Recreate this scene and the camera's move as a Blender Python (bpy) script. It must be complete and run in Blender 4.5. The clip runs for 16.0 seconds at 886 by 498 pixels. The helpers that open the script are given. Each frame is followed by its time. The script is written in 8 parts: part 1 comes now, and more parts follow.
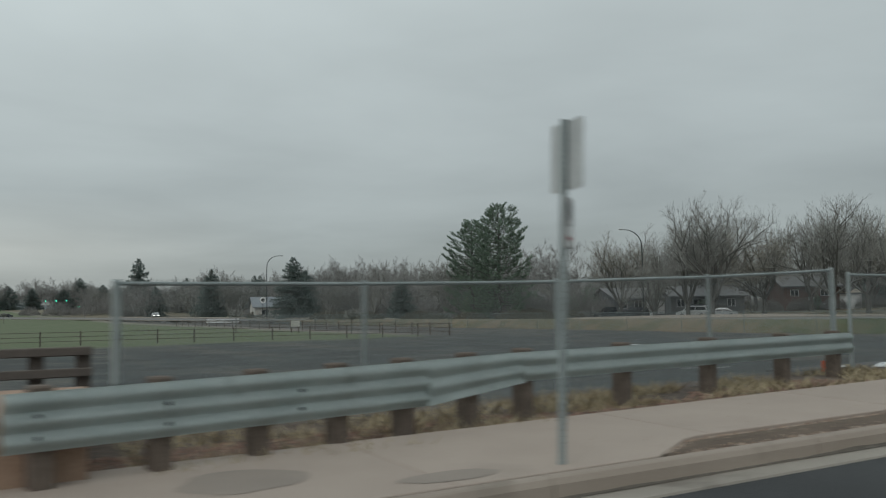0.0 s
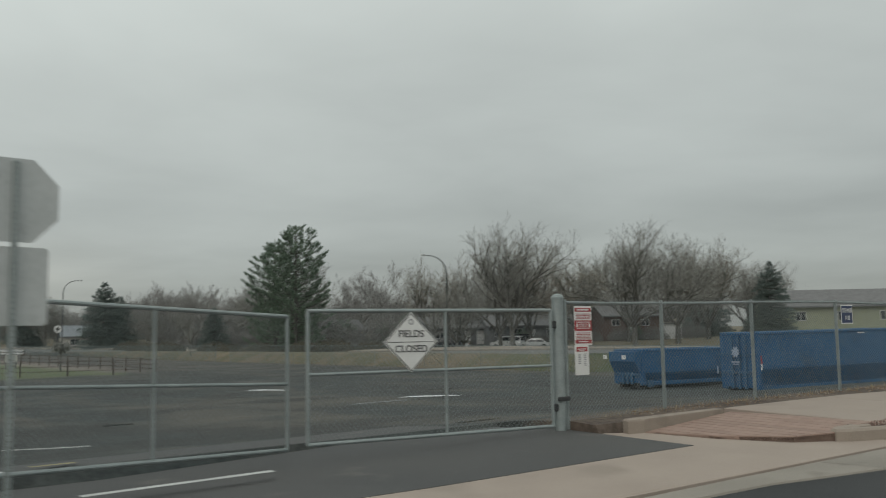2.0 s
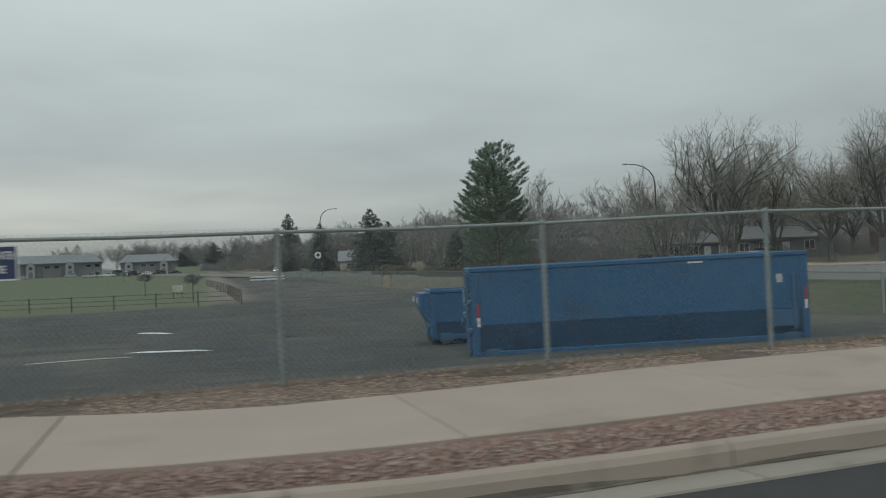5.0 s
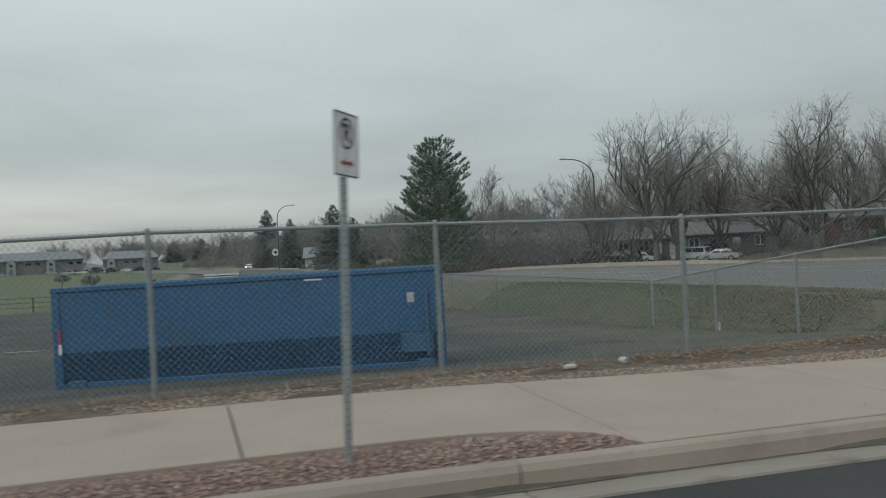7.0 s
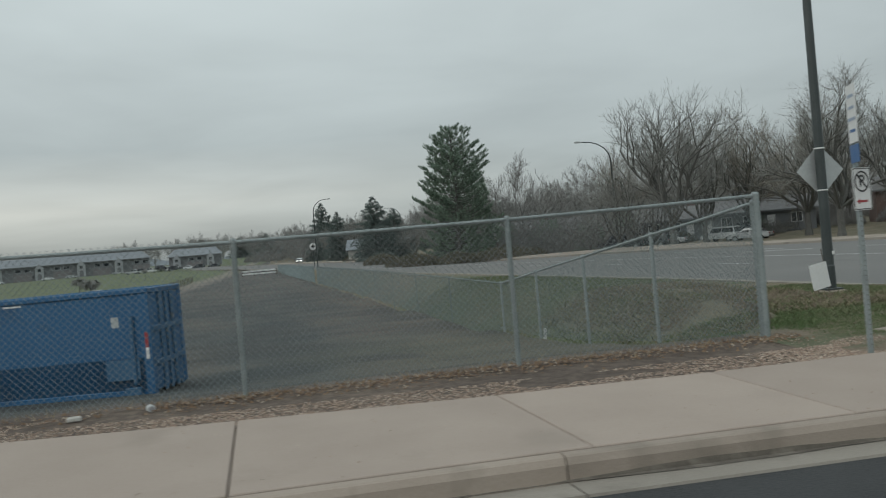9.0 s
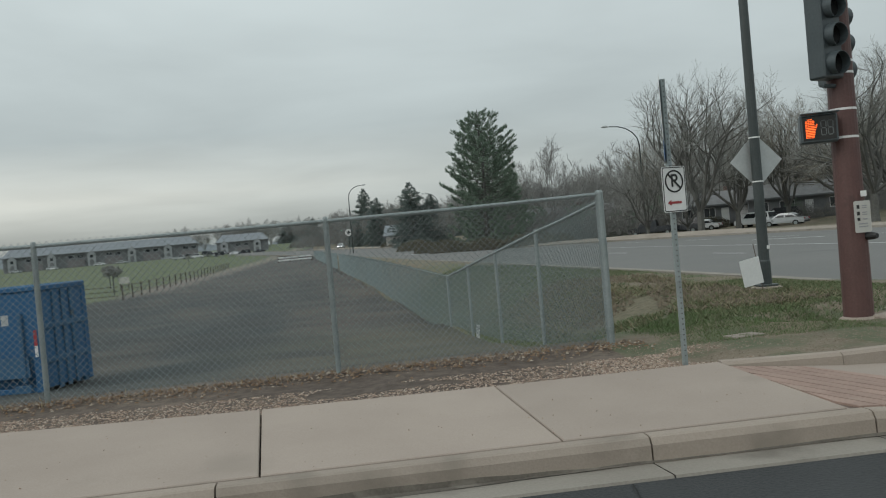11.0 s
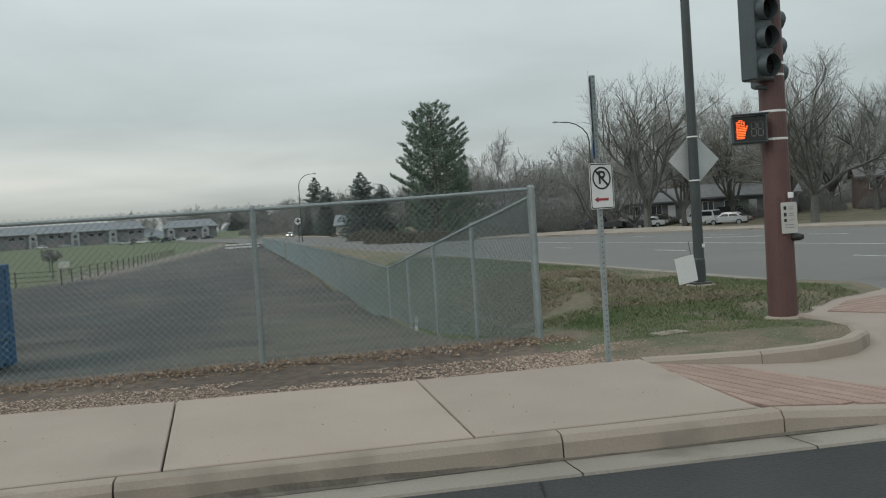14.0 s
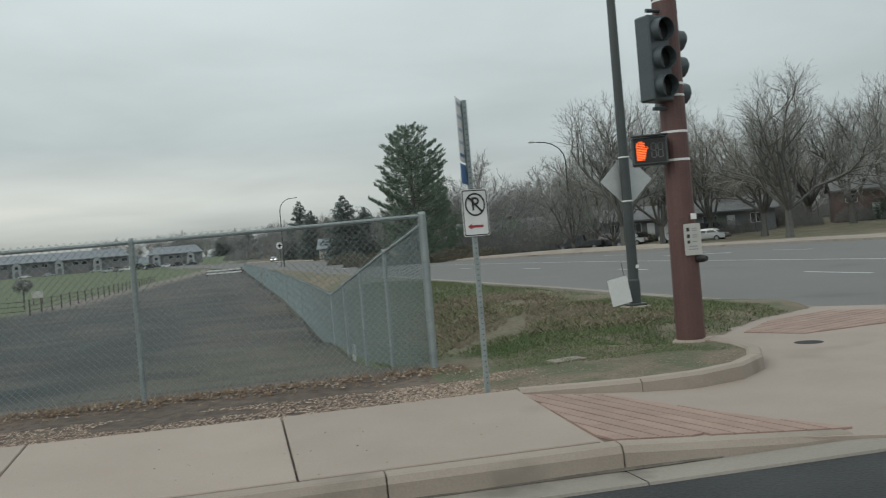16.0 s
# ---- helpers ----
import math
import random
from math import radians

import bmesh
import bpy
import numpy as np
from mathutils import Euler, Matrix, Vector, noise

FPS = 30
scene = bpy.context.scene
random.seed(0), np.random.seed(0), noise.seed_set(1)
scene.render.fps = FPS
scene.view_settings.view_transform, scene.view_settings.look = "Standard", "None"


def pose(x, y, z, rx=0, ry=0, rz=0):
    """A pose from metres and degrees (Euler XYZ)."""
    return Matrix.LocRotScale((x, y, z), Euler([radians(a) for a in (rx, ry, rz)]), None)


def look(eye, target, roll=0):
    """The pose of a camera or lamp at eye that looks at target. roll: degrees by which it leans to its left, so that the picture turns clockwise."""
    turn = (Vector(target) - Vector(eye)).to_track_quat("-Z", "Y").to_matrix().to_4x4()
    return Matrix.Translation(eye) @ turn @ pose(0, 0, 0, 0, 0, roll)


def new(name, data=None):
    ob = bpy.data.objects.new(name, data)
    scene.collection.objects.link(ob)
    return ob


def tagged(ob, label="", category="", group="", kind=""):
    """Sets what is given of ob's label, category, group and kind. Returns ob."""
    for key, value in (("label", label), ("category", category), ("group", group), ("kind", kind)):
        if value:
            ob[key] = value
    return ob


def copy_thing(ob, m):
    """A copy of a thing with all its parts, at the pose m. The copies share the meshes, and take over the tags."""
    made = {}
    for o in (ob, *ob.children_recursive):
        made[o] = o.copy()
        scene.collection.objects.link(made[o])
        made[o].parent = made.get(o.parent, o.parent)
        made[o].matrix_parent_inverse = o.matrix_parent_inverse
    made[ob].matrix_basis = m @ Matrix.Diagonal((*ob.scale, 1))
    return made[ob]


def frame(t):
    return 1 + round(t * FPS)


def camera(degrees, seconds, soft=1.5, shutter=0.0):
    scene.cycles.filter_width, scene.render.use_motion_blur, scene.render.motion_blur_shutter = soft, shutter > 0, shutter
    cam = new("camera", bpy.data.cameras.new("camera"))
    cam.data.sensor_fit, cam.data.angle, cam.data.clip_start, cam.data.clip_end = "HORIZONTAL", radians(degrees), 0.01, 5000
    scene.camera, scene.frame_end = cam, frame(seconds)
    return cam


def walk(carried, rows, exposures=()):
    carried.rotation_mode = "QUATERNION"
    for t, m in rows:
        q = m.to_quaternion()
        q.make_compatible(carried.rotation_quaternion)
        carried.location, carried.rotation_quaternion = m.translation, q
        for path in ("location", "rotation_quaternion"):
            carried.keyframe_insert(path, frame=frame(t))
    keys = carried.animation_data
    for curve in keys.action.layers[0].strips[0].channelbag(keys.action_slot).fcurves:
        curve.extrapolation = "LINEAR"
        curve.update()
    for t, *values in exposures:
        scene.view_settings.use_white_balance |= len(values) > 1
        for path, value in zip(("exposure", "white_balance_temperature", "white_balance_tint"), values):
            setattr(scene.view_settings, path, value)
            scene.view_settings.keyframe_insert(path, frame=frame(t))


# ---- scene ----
cam = camera(53.5, 16.0, soft=1.1, shutter=0.35)
PATH = [
    (0, (-51.964, -9.315, 1.089), (-50.97, -7.585, 1.225), -1.0),
    (0.5, (-48.208, -9.29, 1.034), (-47.204, -7.564, 1.15), -0.6),
    (1, (-44.57, -9.218, 1.098), (-43.446, -7.571, 1.255), -1.7),
    (1.5, (-40.963, -9.009, 1.191), (-39.679, -7.492, 1.414), -2.7),
    (2, (-37.61, -8.944, 1.266), (-36.409, -7.356, 1.46), -1.0),
    (2.5, (-34.265, -8.883, 1.302), (-33.29, -7.142, 1.437), 0.6),
    (3, (-30.933, -9.031, 1.354), (-30.155, -7.192, 1.469), -1.2),
    (5.3, (-17.712, -9.753, 1.351), (-17.204, -7.818, 1.374), -2.6),
    (5.5, (-16.884, -9.749, 1.367), (-16.379, -7.814, 1.391), -2.7),
    (6, (-14.989, -9.655, 1.368), (-14.47, -7.724, 1.397), -3.0),
    (6.5, (-13.26, -9.599, 1.398), (-12.724, -7.672, 1.422), -3.2),
    (7, (-11.626, -9.552, 1.425), (-11.111, -7.619, 1.438), -2.8),
    (7.5, (-10.007, -9.548, 1.453), (-9.524, -7.608, 1.48), -1.9),
    (8, (-8.485, -9.707, 1.485), (-8.062, -7.752, 1.519), -2.7),
    (8.5, (-6.922, -9.679, 1.523), (-6.54, -7.716, 1.541), -4.6),
    (9, (-5.562, -9.626, 1.511), (-5.205, -7.658, 1.503), -4.9),
    (9.5, (-4.467, -9.605, 1.515), (-4.137, -7.633, 1.491), -4.9),
    (9.7, (-4.118, -9.617, 1.51), (-3.811, -7.641, 1.481), -5.0),
    (11.8, (-2.889, -9.575, 1.486), (-2.662, -7.588, 1.454), -4.7),
    (12, (-2.894, -9.588, 1.492), (-2.671, -7.601, 1.463), -4.6),
    (12.5, (-2.884, -9.562, 1.492), (-2.63, -7.578, 1.463), -5.0),
    (13, (-2.865, -9.555, 1.485), (-2.534, -7.583, 1.438), -5.3),
    (13.5, (-2.846, -9.534, 1.476), (-2.473, -7.57, 1.411), -4.5),
    (14, (-2.737, -9.533, 1.478), (-2.386, -7.565, 1.417), -3.7),
    (14.5, (-2.557, -9.546, 1.479), (-2.22, -7.575, 1.431), -3.5),
    (15, (-2.28, -9.547, 1.476), (-1.946, -7.575, 1.444), -3.4),
    (15.5, (-1.94, -9.553, 1.476), (-1.605, -7.581, 1.453), -3.7),
    (16, (-1.636, -9.529, 1.473), (-1.256, -7.565, 1.458), -4.8),
]
walk(cam, [(t, look(eye, target, roll)) for t, eye, target, roll in PATH],
     [(0, -0.14, 6450, 9.0), (1.2, -0.08, 6550, 9.5), (2, -0.05, 6830, 10.0), (3, -0.07, 6830, 10.0), (5.5, -0.03, 6450, 8.5), (7.5, 0.05, 6450, 8.5), (9, 0.03, 6450, 9.0), (12, 0.14, 6480, 9.0), (13, 0.14, 6480, 9.0), (14, 0.20, 6480, 9.0), (16, 0.20, 6480, 9.0)])

# ---- world and light: an overcast winter day ----
world = bpy.data.worlds.new("overcast_sky")
scene.world = world
world.use_nodes = True
wn, wl = world.node_tree.nodes, world.node_tree.links
wn.clear()


def wnode(kind, **kw):
    n = wn.new(kind)
    for k, v in kw.items():
        n.inputs[k].default_value = v
    return n


def wmath(op, a, b=None, clamp=False):
    n = wn.new("ShaderNodeMath")
    n.operation, n.use_clamp = op, clamp
    for i, v in enumerate((a, b)):
        if v is None:
            continue
        if isinstance(v, (int, float)):
            n.inputs[i].default_value = v
        else:
            wl.new(v, n.inputs[i])
    return n.outputs[0]


SUN_EL, SUN_AZ = 38.0, -150.0
sky = wn.new("ShaderNodeTexSky")
sky.sky_type, sky.sun_disc = "NISHITA", False
sky.sun_elevation, sky.sun_rotation = radians(SUN_EL), radians(90 - SUN_AZ)
tex = wn.new("ShaderNodeTexCoord")
sep = wn.new("ShaderNodeSeparateXYZ")
wl.new(tex.outputs["Generated"], sep.inputs[0])
up = wmath("MAXIMUM", sep.outputs["Z"], 0.0)
# cloud layer seen in perspective: direction divided by height
lift = wmath("ADD", up, 0.10)
cx, cy = wmath("DIVIDE", sep.outputs["X"], lift), wmath("DIVIDE", sep.outputs["Y"], lift)
comb = wn.new("ShaderNodeCombineXYZ")
wl.new(cx, comb.inputs[0]), wl.new(cy, comb.inputs[1])
clouds = wnode("ShaderNodeTexNoise", Scale=0.75, Detail=5.0, Roughness=0.5, Distortion=0.25)
wl.new(comb.outputs[0], clouds.inputs["Vector"])
broad = wnode("ShaderNodeTexNoise", Scale=0.22, Detail=2.0, Roughness=0.5)
wl.new(comb.outputs[0], broad.inputs["Vector"])
c1 = wmath("MULTIPLY", wmath("SUBTRACT", clouds.outputs["Fac"], 0.5), 0.50)
c2 = wmath("MULTIPLY", wmath("SUBTRACT", broad.outputs["Fac"], 0.5), 0.50)
# thicker cloud towards the north-east
east = wmath("MULTIPLY", wmath("MULTIPLY", wmath("SUBTRACT", sep.outputs["X"], 0.05), 1.6, True), -0.11)
ripple = wmath("ADD", wmath("ADD", wmath("ADD", c1, c2), east), 1.03)
# an overcast sky is brighter overhead than at the horizon
glow = wmath("MULTIPLY", wmath("ADD", 0.285, wmath("MULTIPLY", wmath("MINIMUM", up, 0.42), 1.0)), ripple)
# pale clear strip under the cloud edge, low in the west
west = wmath("MULTIPLY", wmath("ADD", wmath("MULTIPLY", sep.outputs["X"], -1.0), 0.35), 1.5, True)
low = wmath("SUBTRACT", 1.0, wmath("DIVIDE", wmath("ABSOLUTE", wmath("SUBTRACT", up, 0.068)), 0.062), True)
strip = wmath("MULTIPLY", wmath("MULTIPLY", west, low), wmath("MULTIPLY", ripple, 0.22))
tone = wn.new("ShaderNodeCombineColor")
bank_ = wmath("SUBTRACT", 1.0, wmath("DIVIDE", wmath("ABSOLUTE", wmath("SUBTRACT", up, 0.030)), 0.026), True)
glow = wmath("MULTIPLY", glow, wmath("SUBTRACT", 1.0, wmath("MULTIPLY", wmath("MULTIPLY", bank_, west), 0.16)))
wl.new(wmath("ADD", wmath("MULTIPLY", glow, 0.935), wmath("MULTIPLY", strip, 1.12)), tone.inputs[0])
wl.new(wmath("ADD", wmath("MULTIPLY", glow, 1.04), strip), tone.inputs[1])
wl.new(wmath("ADD", wmath("MULTIPLY", glow, 1.04), wmath("MULTIPLY", strip, 0.8)), tone.inputs[2])
bg_cloud, bg_sky, add = wn.new("ShaderNodeBackground"), wn.new("ShaderNodeBackground"), wn.new("ShaderNodeAddShader")
wl.new(tone.outputs[0], bg_cloud.inputs["Color"])
wl.new(sky.outputs[0], bg_sky.inputs["Color"])
bg_sky.inputs["Strength"].default_value = 0.006
bg_cloud.inputs["Strength"].default_value = 1.04
wl.new(bg_cloud.outputs[0], add.inputs[0]), wl.new(bg_sky.outputs[0], add.inputs[1])
wout = wn.new("ShaderNodeOutputWorld")
wl.new(add.outputs[0], wout.inputs["Surface"])

sun_data = bpy.data.lights.new("sun", "SUN")
sun_data.energy, sun_data.angle, sun_data.color = 0.75, radians(35), (1.0, 0.96, 0.9)
sun = new("sun", sun_data)
sd = Vector((math.cos(radians(SUN_AZ)) * math.cos(radians(SUN_EL)), math.sin(radians(SUN_AZ)) * math.cos(radians(SUN_EL)), math.sin(radians(SUN_EL))))
sun.matrix_world = look(sd * 50, (0, 0, 0))


# ---- materials ----
def surf(name, c1, c2, scale=3.0, rough=0.85, bump=0.2, fine=40.0, metal=0.0, spots=None, spot_scale=1.2, spot_at=0.62, vary=0.0, wet=0.0):
    """Two tones in large patches, grain at a fine scale, optional stains, relief."""
    m = bpy.data.materials.new(name)
    m.use_nodes = True
    nt = m.node_tree
    nd, lk = nt.nodes, nt.links
    b = nd["Principled BSDF"]
    tc = nd.new("ShaderNodeTexCoord")
    n1, n2 = nd.new("ShaderNodeTexNoise"), nd.new("ShaderNodeTexNoise")
    geo = nd.new("ShaderNodeNewGeometry")
    src = geo.outputs["Position"]
    for n, s, d in ((n1, scale, 4.0), (n2, fine, 3.0)):
        n.inputs["Scale"].default_value, n.inputs["Detail"].default_value = s, d
        lk.new(src, n.inputs["Vector"])
    ramp = nd.new("ShaderNodeValToRGB")
    ramp.color_ramp.elements[0].position, ramp.color_ramp.elements[1].position = 0.35, 0.65
    ramp.color_ramp.elements[0].color, ramp.color_ramp.elements[1].color = (*c1, 1), (*c2, 1)
    mixf = nd.new("ShaderNodeMix")
    mixf.data_type = "FLOAT"
    mixf.inputs[0].default_value = 0.45
    lk.new(n1.outputs["Fac"], mixf.inputs[2]), lk.new(n2.outputs["Fac"], mixf.inputs[3])
    lk.new(mixf.outputs[0], ramp.inputs["Fac"])
    col = ramp.outputs["Color"]
    if spots:
        n3 = nd.new("ShaderNodeTexNoise")
        n3.inputs["Scale"].default_value, n3.inputs["Detail"].default_value = spot_scale, 6.0
        lk.new(src, n3.inputs["Vector"])
        r3 = nd.new("ShaderNodeMapRange")
        r3.inputs["From Min"].default_value, r3.inputs["From Max"].default_value = spot_at, spot_at + 0.12
        lk.new(n3.outputs["Fac"], r3.inputs["Value"])
        mx = nd.new("ShaderNodeMix")
        mx.data_type = "RGBA"
        lk.new(r3.outputs[0], mx.inputs[0])
        lk.new(col, mx.inputs[6])
        mx.inputs[7].default_value = (*spots, 1)
        col = mx.outputs[2]
    if vary:
        oi = nd.new("ShaderNodeObjectInfo")
        hs = nd.new("ShaderNodeHueSaturation")
        mr = nd.new("ShaderNodeMapRange")
        mr.inputs["To Min"].default_value, mr.inputs["To Max"].default_value = 1 - vary, 1 + vary
        lk.new(oi.outputs["Random"], mr.inputs["Value"])
        lk.new(mr.outputs[0], hs.inputs["Value"])
        lk.new(col, hs.inputs["Color"])
        col = hs.outputs[0]
    lk.new(col, b.inputs["Base Color"])
    b.inputs["Metallic"].default_value = metal
    rr = nd.new("ShaderNodeMapRange")
    rr.inputs["To Min"].default_value, rr.inputs["To Max"].default_value = max(0.05, rough - 0.12 - wet), min(1.0, rough + 0.12)
    lk.new(n1.outputs["Fac"], rr.inputs["Value"])
    lk.new(rr.outputs[0], b.inputs["Roughness"])
    if bump:
        bp = nd.new("ShaderNodeBump")
        bp.inputs["Strength"].default_value, bp.inputs["Distance"].default_value = bump, 0.6 / fine
        lk.new(n2.outputs["Fac"], bp.inputs["Height"])
        lk.new(bp.outputs[0], b.inputs["Normal"])
    return m


def leafy(m, share=0.35):
    """Needles let some light through to their far side."""
    nd, lk = m.node_tree.nodes, m.node_tree.links
    b, out = nd["Principled BSDF"], nd["Material Output"]
    tr, mix = nd.new("ShaderNodeBsdfTranslucent"), nd.new("ShaderNodeMixShader")
    lk.new(b.inputs["Base Color"].links[0].from_socket, tr.inputs["Color"])
    mix.inputs[0].default_value = share
    lk.new(b.outputs[0], mix.inputs[1]), lk.new(tr.outputs[0], mix.inputs[2])
    lk.new(mix.outputs[0], out.inputs["Surface"])
    return m


def island(name, cols, rough=0.9, spread=0.0):
    """Colour picked piece by piece within one mesh."""
    m = bpy.data.materials.new(name)
    m.use_nodes = True
    nd, lk = m.node_tree.nodes, m.node_tree.links
    b = nd["Principled BSDF"]
    geo = nd.new("ShaderNodeNewGeometry")
    ramp = nd.new("ShaderNodeValToRGB")
    els = ramp.color_ramp.elements
    while len(els) < len(cols):
        els.new(0.5)
    for i, c in enumerate(cols):
        els[i].position, els[i].color = i / max(1, len(cols) - 1), (*c, 1)
    lk.new(geo.outputs["Random Per Island"], ramp.inputs["Fac"])
    lk.new(ramp.outputs["Color"], b.inputs["Base Color"])
    b.inputs["Roughness"].default_value = rough
    return m


def glass(name, tint=(0.03, 0.035, 0.04), rough=0.08):
    m = bpy.data.materials.new(name)
    m.use_nodes = True
    b = m.node_tree.nodes["Principled BSDF"]
    b.inputs["Base Color"].default_value = (*tint, 1)
    b.inputs["Roughness"].default_value = rough
    b.inputs["IOR"].default_value = 1.5
    return m


def lit(name, col, strength):
    m = bpy.data.materials.new(name)
    m.use_nodes = True
    b = m.node_tree.nodes["Principled BSDF"]
    b.inputs["Base Color"].default_value = (*col, 1)
    b.inputs["Emission Color"].default_value = (*col, 1)
    b.inputs["Emission Strength"].default_value = strength
    return m


M_ASPHALT = surf("road_asphalt", (0.013, 0.0145, 0.016), (0.043, 0.045, 0.047), 1.1, 0.85, 0.8, 45, spots=(0.018, 0.02, 0.022), spot_scale=0.35)
M_STREET = surf("street_asphalt", (0.118, 0.117, 0.113), (0.155, 0.152, 0.146), 0.3, 0.85, 0.3, 50, spots=(0.098, 0.098, 0.097), spot_scale=0.25)
M_CONC = surf("sidewalk_concrete", (0.297, 0.243, 0.206), (0.350, 0.292, 0.250), 1.2, 0.9, 0.25, 70, spots=(0.270, 0.225, 0.191), spot_scale=0.7, spot_at=0.6, vary=0.05)
M_CURB = surf("kerb_concrete", (0.260, 0.214, 0.177), (0.317, 0.268, 0.226), 1.2, 0.9, 0.3, 60, spots=(0.222, 0.187, 0.155), spot_scale=1.6, spot_at=0.57, vary=0.06)
M_GUTTER = surf("gutter_concrete", (0.215, 0.192, 0.165), (0.28, 0.254, 0.22), 1.0, 0.9, 0.3, 50, spots=(0.165, 0.145, 0.124), spot_scale=1.4, spot_at=0.58, vary=0.06)
M_GRIME = surf("gutter_silt", (0.095, 0.082, 0.068), (0.155, 0.137, 0.115), 3.0, 0.9, 0.4, 40, spots=(0.18, 0.16, 0.135), spot_scale=6, spot_at=0.55)
M_BRICKP = surf("red_paver", (0.262, 0.176, 0.144), (0.33, 0.234, 0.194), 4.0, 0.9, 0.3, 70, spots=(0.33, 0.26, 0.215), spot_scale=1.2, vary=0.08)
M_MORTAR = surf("paver_sand", (0.10, 0.066, 0.052), (0.155, 0.108, 0.086), 8, 0.95, 0.3, 60)
M_SOIL = surf("bare_soil", (0.075, 0.052, 0.036), (0.13, 0.095, 0.07), 1.6, 0.95, 0.6, 30, spots=(0.16, 0.115, 0.075), spot_scale=1.1)
M_REDBED = surf("rock_bed", (0.105, 0.068, 0.056), (0.165, 0.108, 0.09), 5, 0.95, 0.6, 40)
M_GALV = surf("galvanised_steel", (0.22, 0.255, 0.255), (0.31, 0.345, 0.345), 6, 0.55, 0.05, 60, metal=0.35, spots=(0.22, 0.24, 0.24), spot_scale=4)
M_WIRE = surf("galvanised_wire", (0.155, 0.18, 0.185), (0.225, 0.25, 0.255), 3, 0.6, 0.0, 30, metal=0.2)
M_DITCHPOST = surf("weathered_green_grey_post", (0.12, 0.15, 0.152), (0.165, 0.195, 0.195), 3, 0.65, 0.0, 30, metal=0.1)
M_SLATWIRE = surf("green_grey_wire", (0.10, 0.135, 0.14), (0.15, 0.185, 0.185), 3, 0.7, 0.0, 30, metal=0.1)
M_RAIL = surf("guardrail_zinc", (0.40, 0.455, 0.445), (0.50, 0.55, 0.54), 2.0, 0.5, 0.05, 30, metal=0.3, spots=(0.27, 0.30, 0.29), spot_scale=2)
M_POSTWOOD = surf("weathered_timber", (0.08, 0.062, 0.05), (0.145, 0.114, 0.093), 6, 0.95, 0.5, 40)
M_RAILWOOD = surf("brown_fence_timber", (0.078, 0.066, 0.058), (0.12, 0.10, 0.088), 5, 0.9, 0.3, 30)
M_BLUE = surf("blue_dumpster_paint", (0.011, 0.078, 0.182), (0.016, 0.102, 0.222), 0.9, 0.5, 0.05, 25, spots=(0.019, 0.076, 0.16), spot_scale=1.6, spot_at=0.58)
M_BLUE2 = surf("worn_blue_paint", (0.022, 0.082, 0.165), (0.036, 0.115, 0.21), 1.8, 0.6, 0.1, 30, spots=(0.05, 0.068, 0.085), spot_scale=3, spot_at=0.6)
M_STEELDARK = surf("dark_worn_steel", (0.03, 0.035, 0.04), (0.07, 0.07, 0.07), 5, 0.6, 0.2, 40, metal=0.3, spots=(0.10, 0.05, 0.03), spot_scale=6)
M_WHITE = surf("white_sign_sheet", (0.62, 0.62, 0.61), (0.70, 0.70, 0.69), 2, 0.45, 0.0, 20)
M_SIGNBACK = surf("bare_aluminium", (0.42, 0.44, 0.44), (0.50, 0.52, 0.52), 3, 0.5, 0.02, 20, metal=0.25, spots=(0.36, 0.37, 0.37), spot_scale=4)
M_BLACK = surf("black_print", (0.012, 0.012, 0.012), (0.022, 0.022, 0.022), 4, 0.5, 0.0)
M_RED = surf("red_print", (0.27, 0.03, 0.035), (0.34, 0.045, 0.05), 4, 0.45, 0.0)
M_SIGNBLUE = surf("blue_print", (0.03, 0.10, 0.26), (0.04, 0.13, 0.30), 4, 0.45, 0.0)
M_NAVY = surf("navy_print", (0.02, 0.035, 0.09), (0.03, 0.05, 0.11), 4, 0.45, 0.0)
M_DIM = surf("dim_segment", (0.10, 0.11, 0.11), (0.13, 0.14, 0.14), 4, 0.6, 0.0)
M_PALEBLUE = surf("pale_blue_print", (0.26, 0.32, 0.42), (0.32, 0.38, 0.48), 4, 0.5, 0.0)
M_GREY = surf("grey_print", (0.25, 0.25, 0.26), (0.32, 0.32, 0.33), 4, 0.6, 0.0)
M_POLEDARK = surf("dark_green_black_pole_paint", (0.034, 0.043, 0.043), (0.052, 0.062, 0.062), 3, 0.45, 0.03, 30)
M_POLERED = surf("rust_red_pole_paint", (0.078, 0.038, 0.034), (0.112, 0.056, 0.050), 3, 0.6, 0.1, 40, spots=(0.06, 0.032, 0.03), spot_scale=3)
M_SIGNAL = surf("dark_green_signal_housing", (0.044, 0.056, 0.061), (0.062, 0.076, 0.082), 3, 0.4, 0.03, 30)
M_LENS = glass("dark_signal_lens", (0.012, 0.012, 0.012), 0.15)
M_BARK = surf("grey_brown_bark", (0.082, 0.082, 0.076), (0.130, 0.129, 0.120), 5, 0.95, 0.6, 25)
M_TWIG = surf("bare_twigs", (0.182, 0.185, 0.172), (0.258, 0.258, 0.242), 1.5, 0.95, 0.0, 20)
M_TWIG2 = surf("ochre_bare_twigs", (0.172, 0.163, 0.138), (0.240, 0.226, 0.195), 1.5, 0.95, 0.0, 20)
# twigs of far trees: aerial haze is put into this neutral grey
M_TWIGFAR = surf("haze_tinted_bare_twigs", (0.175, 0.172, 0.166), (0.23, 0.227, 0.22), 0.6, 0.95, 0.0, 20)
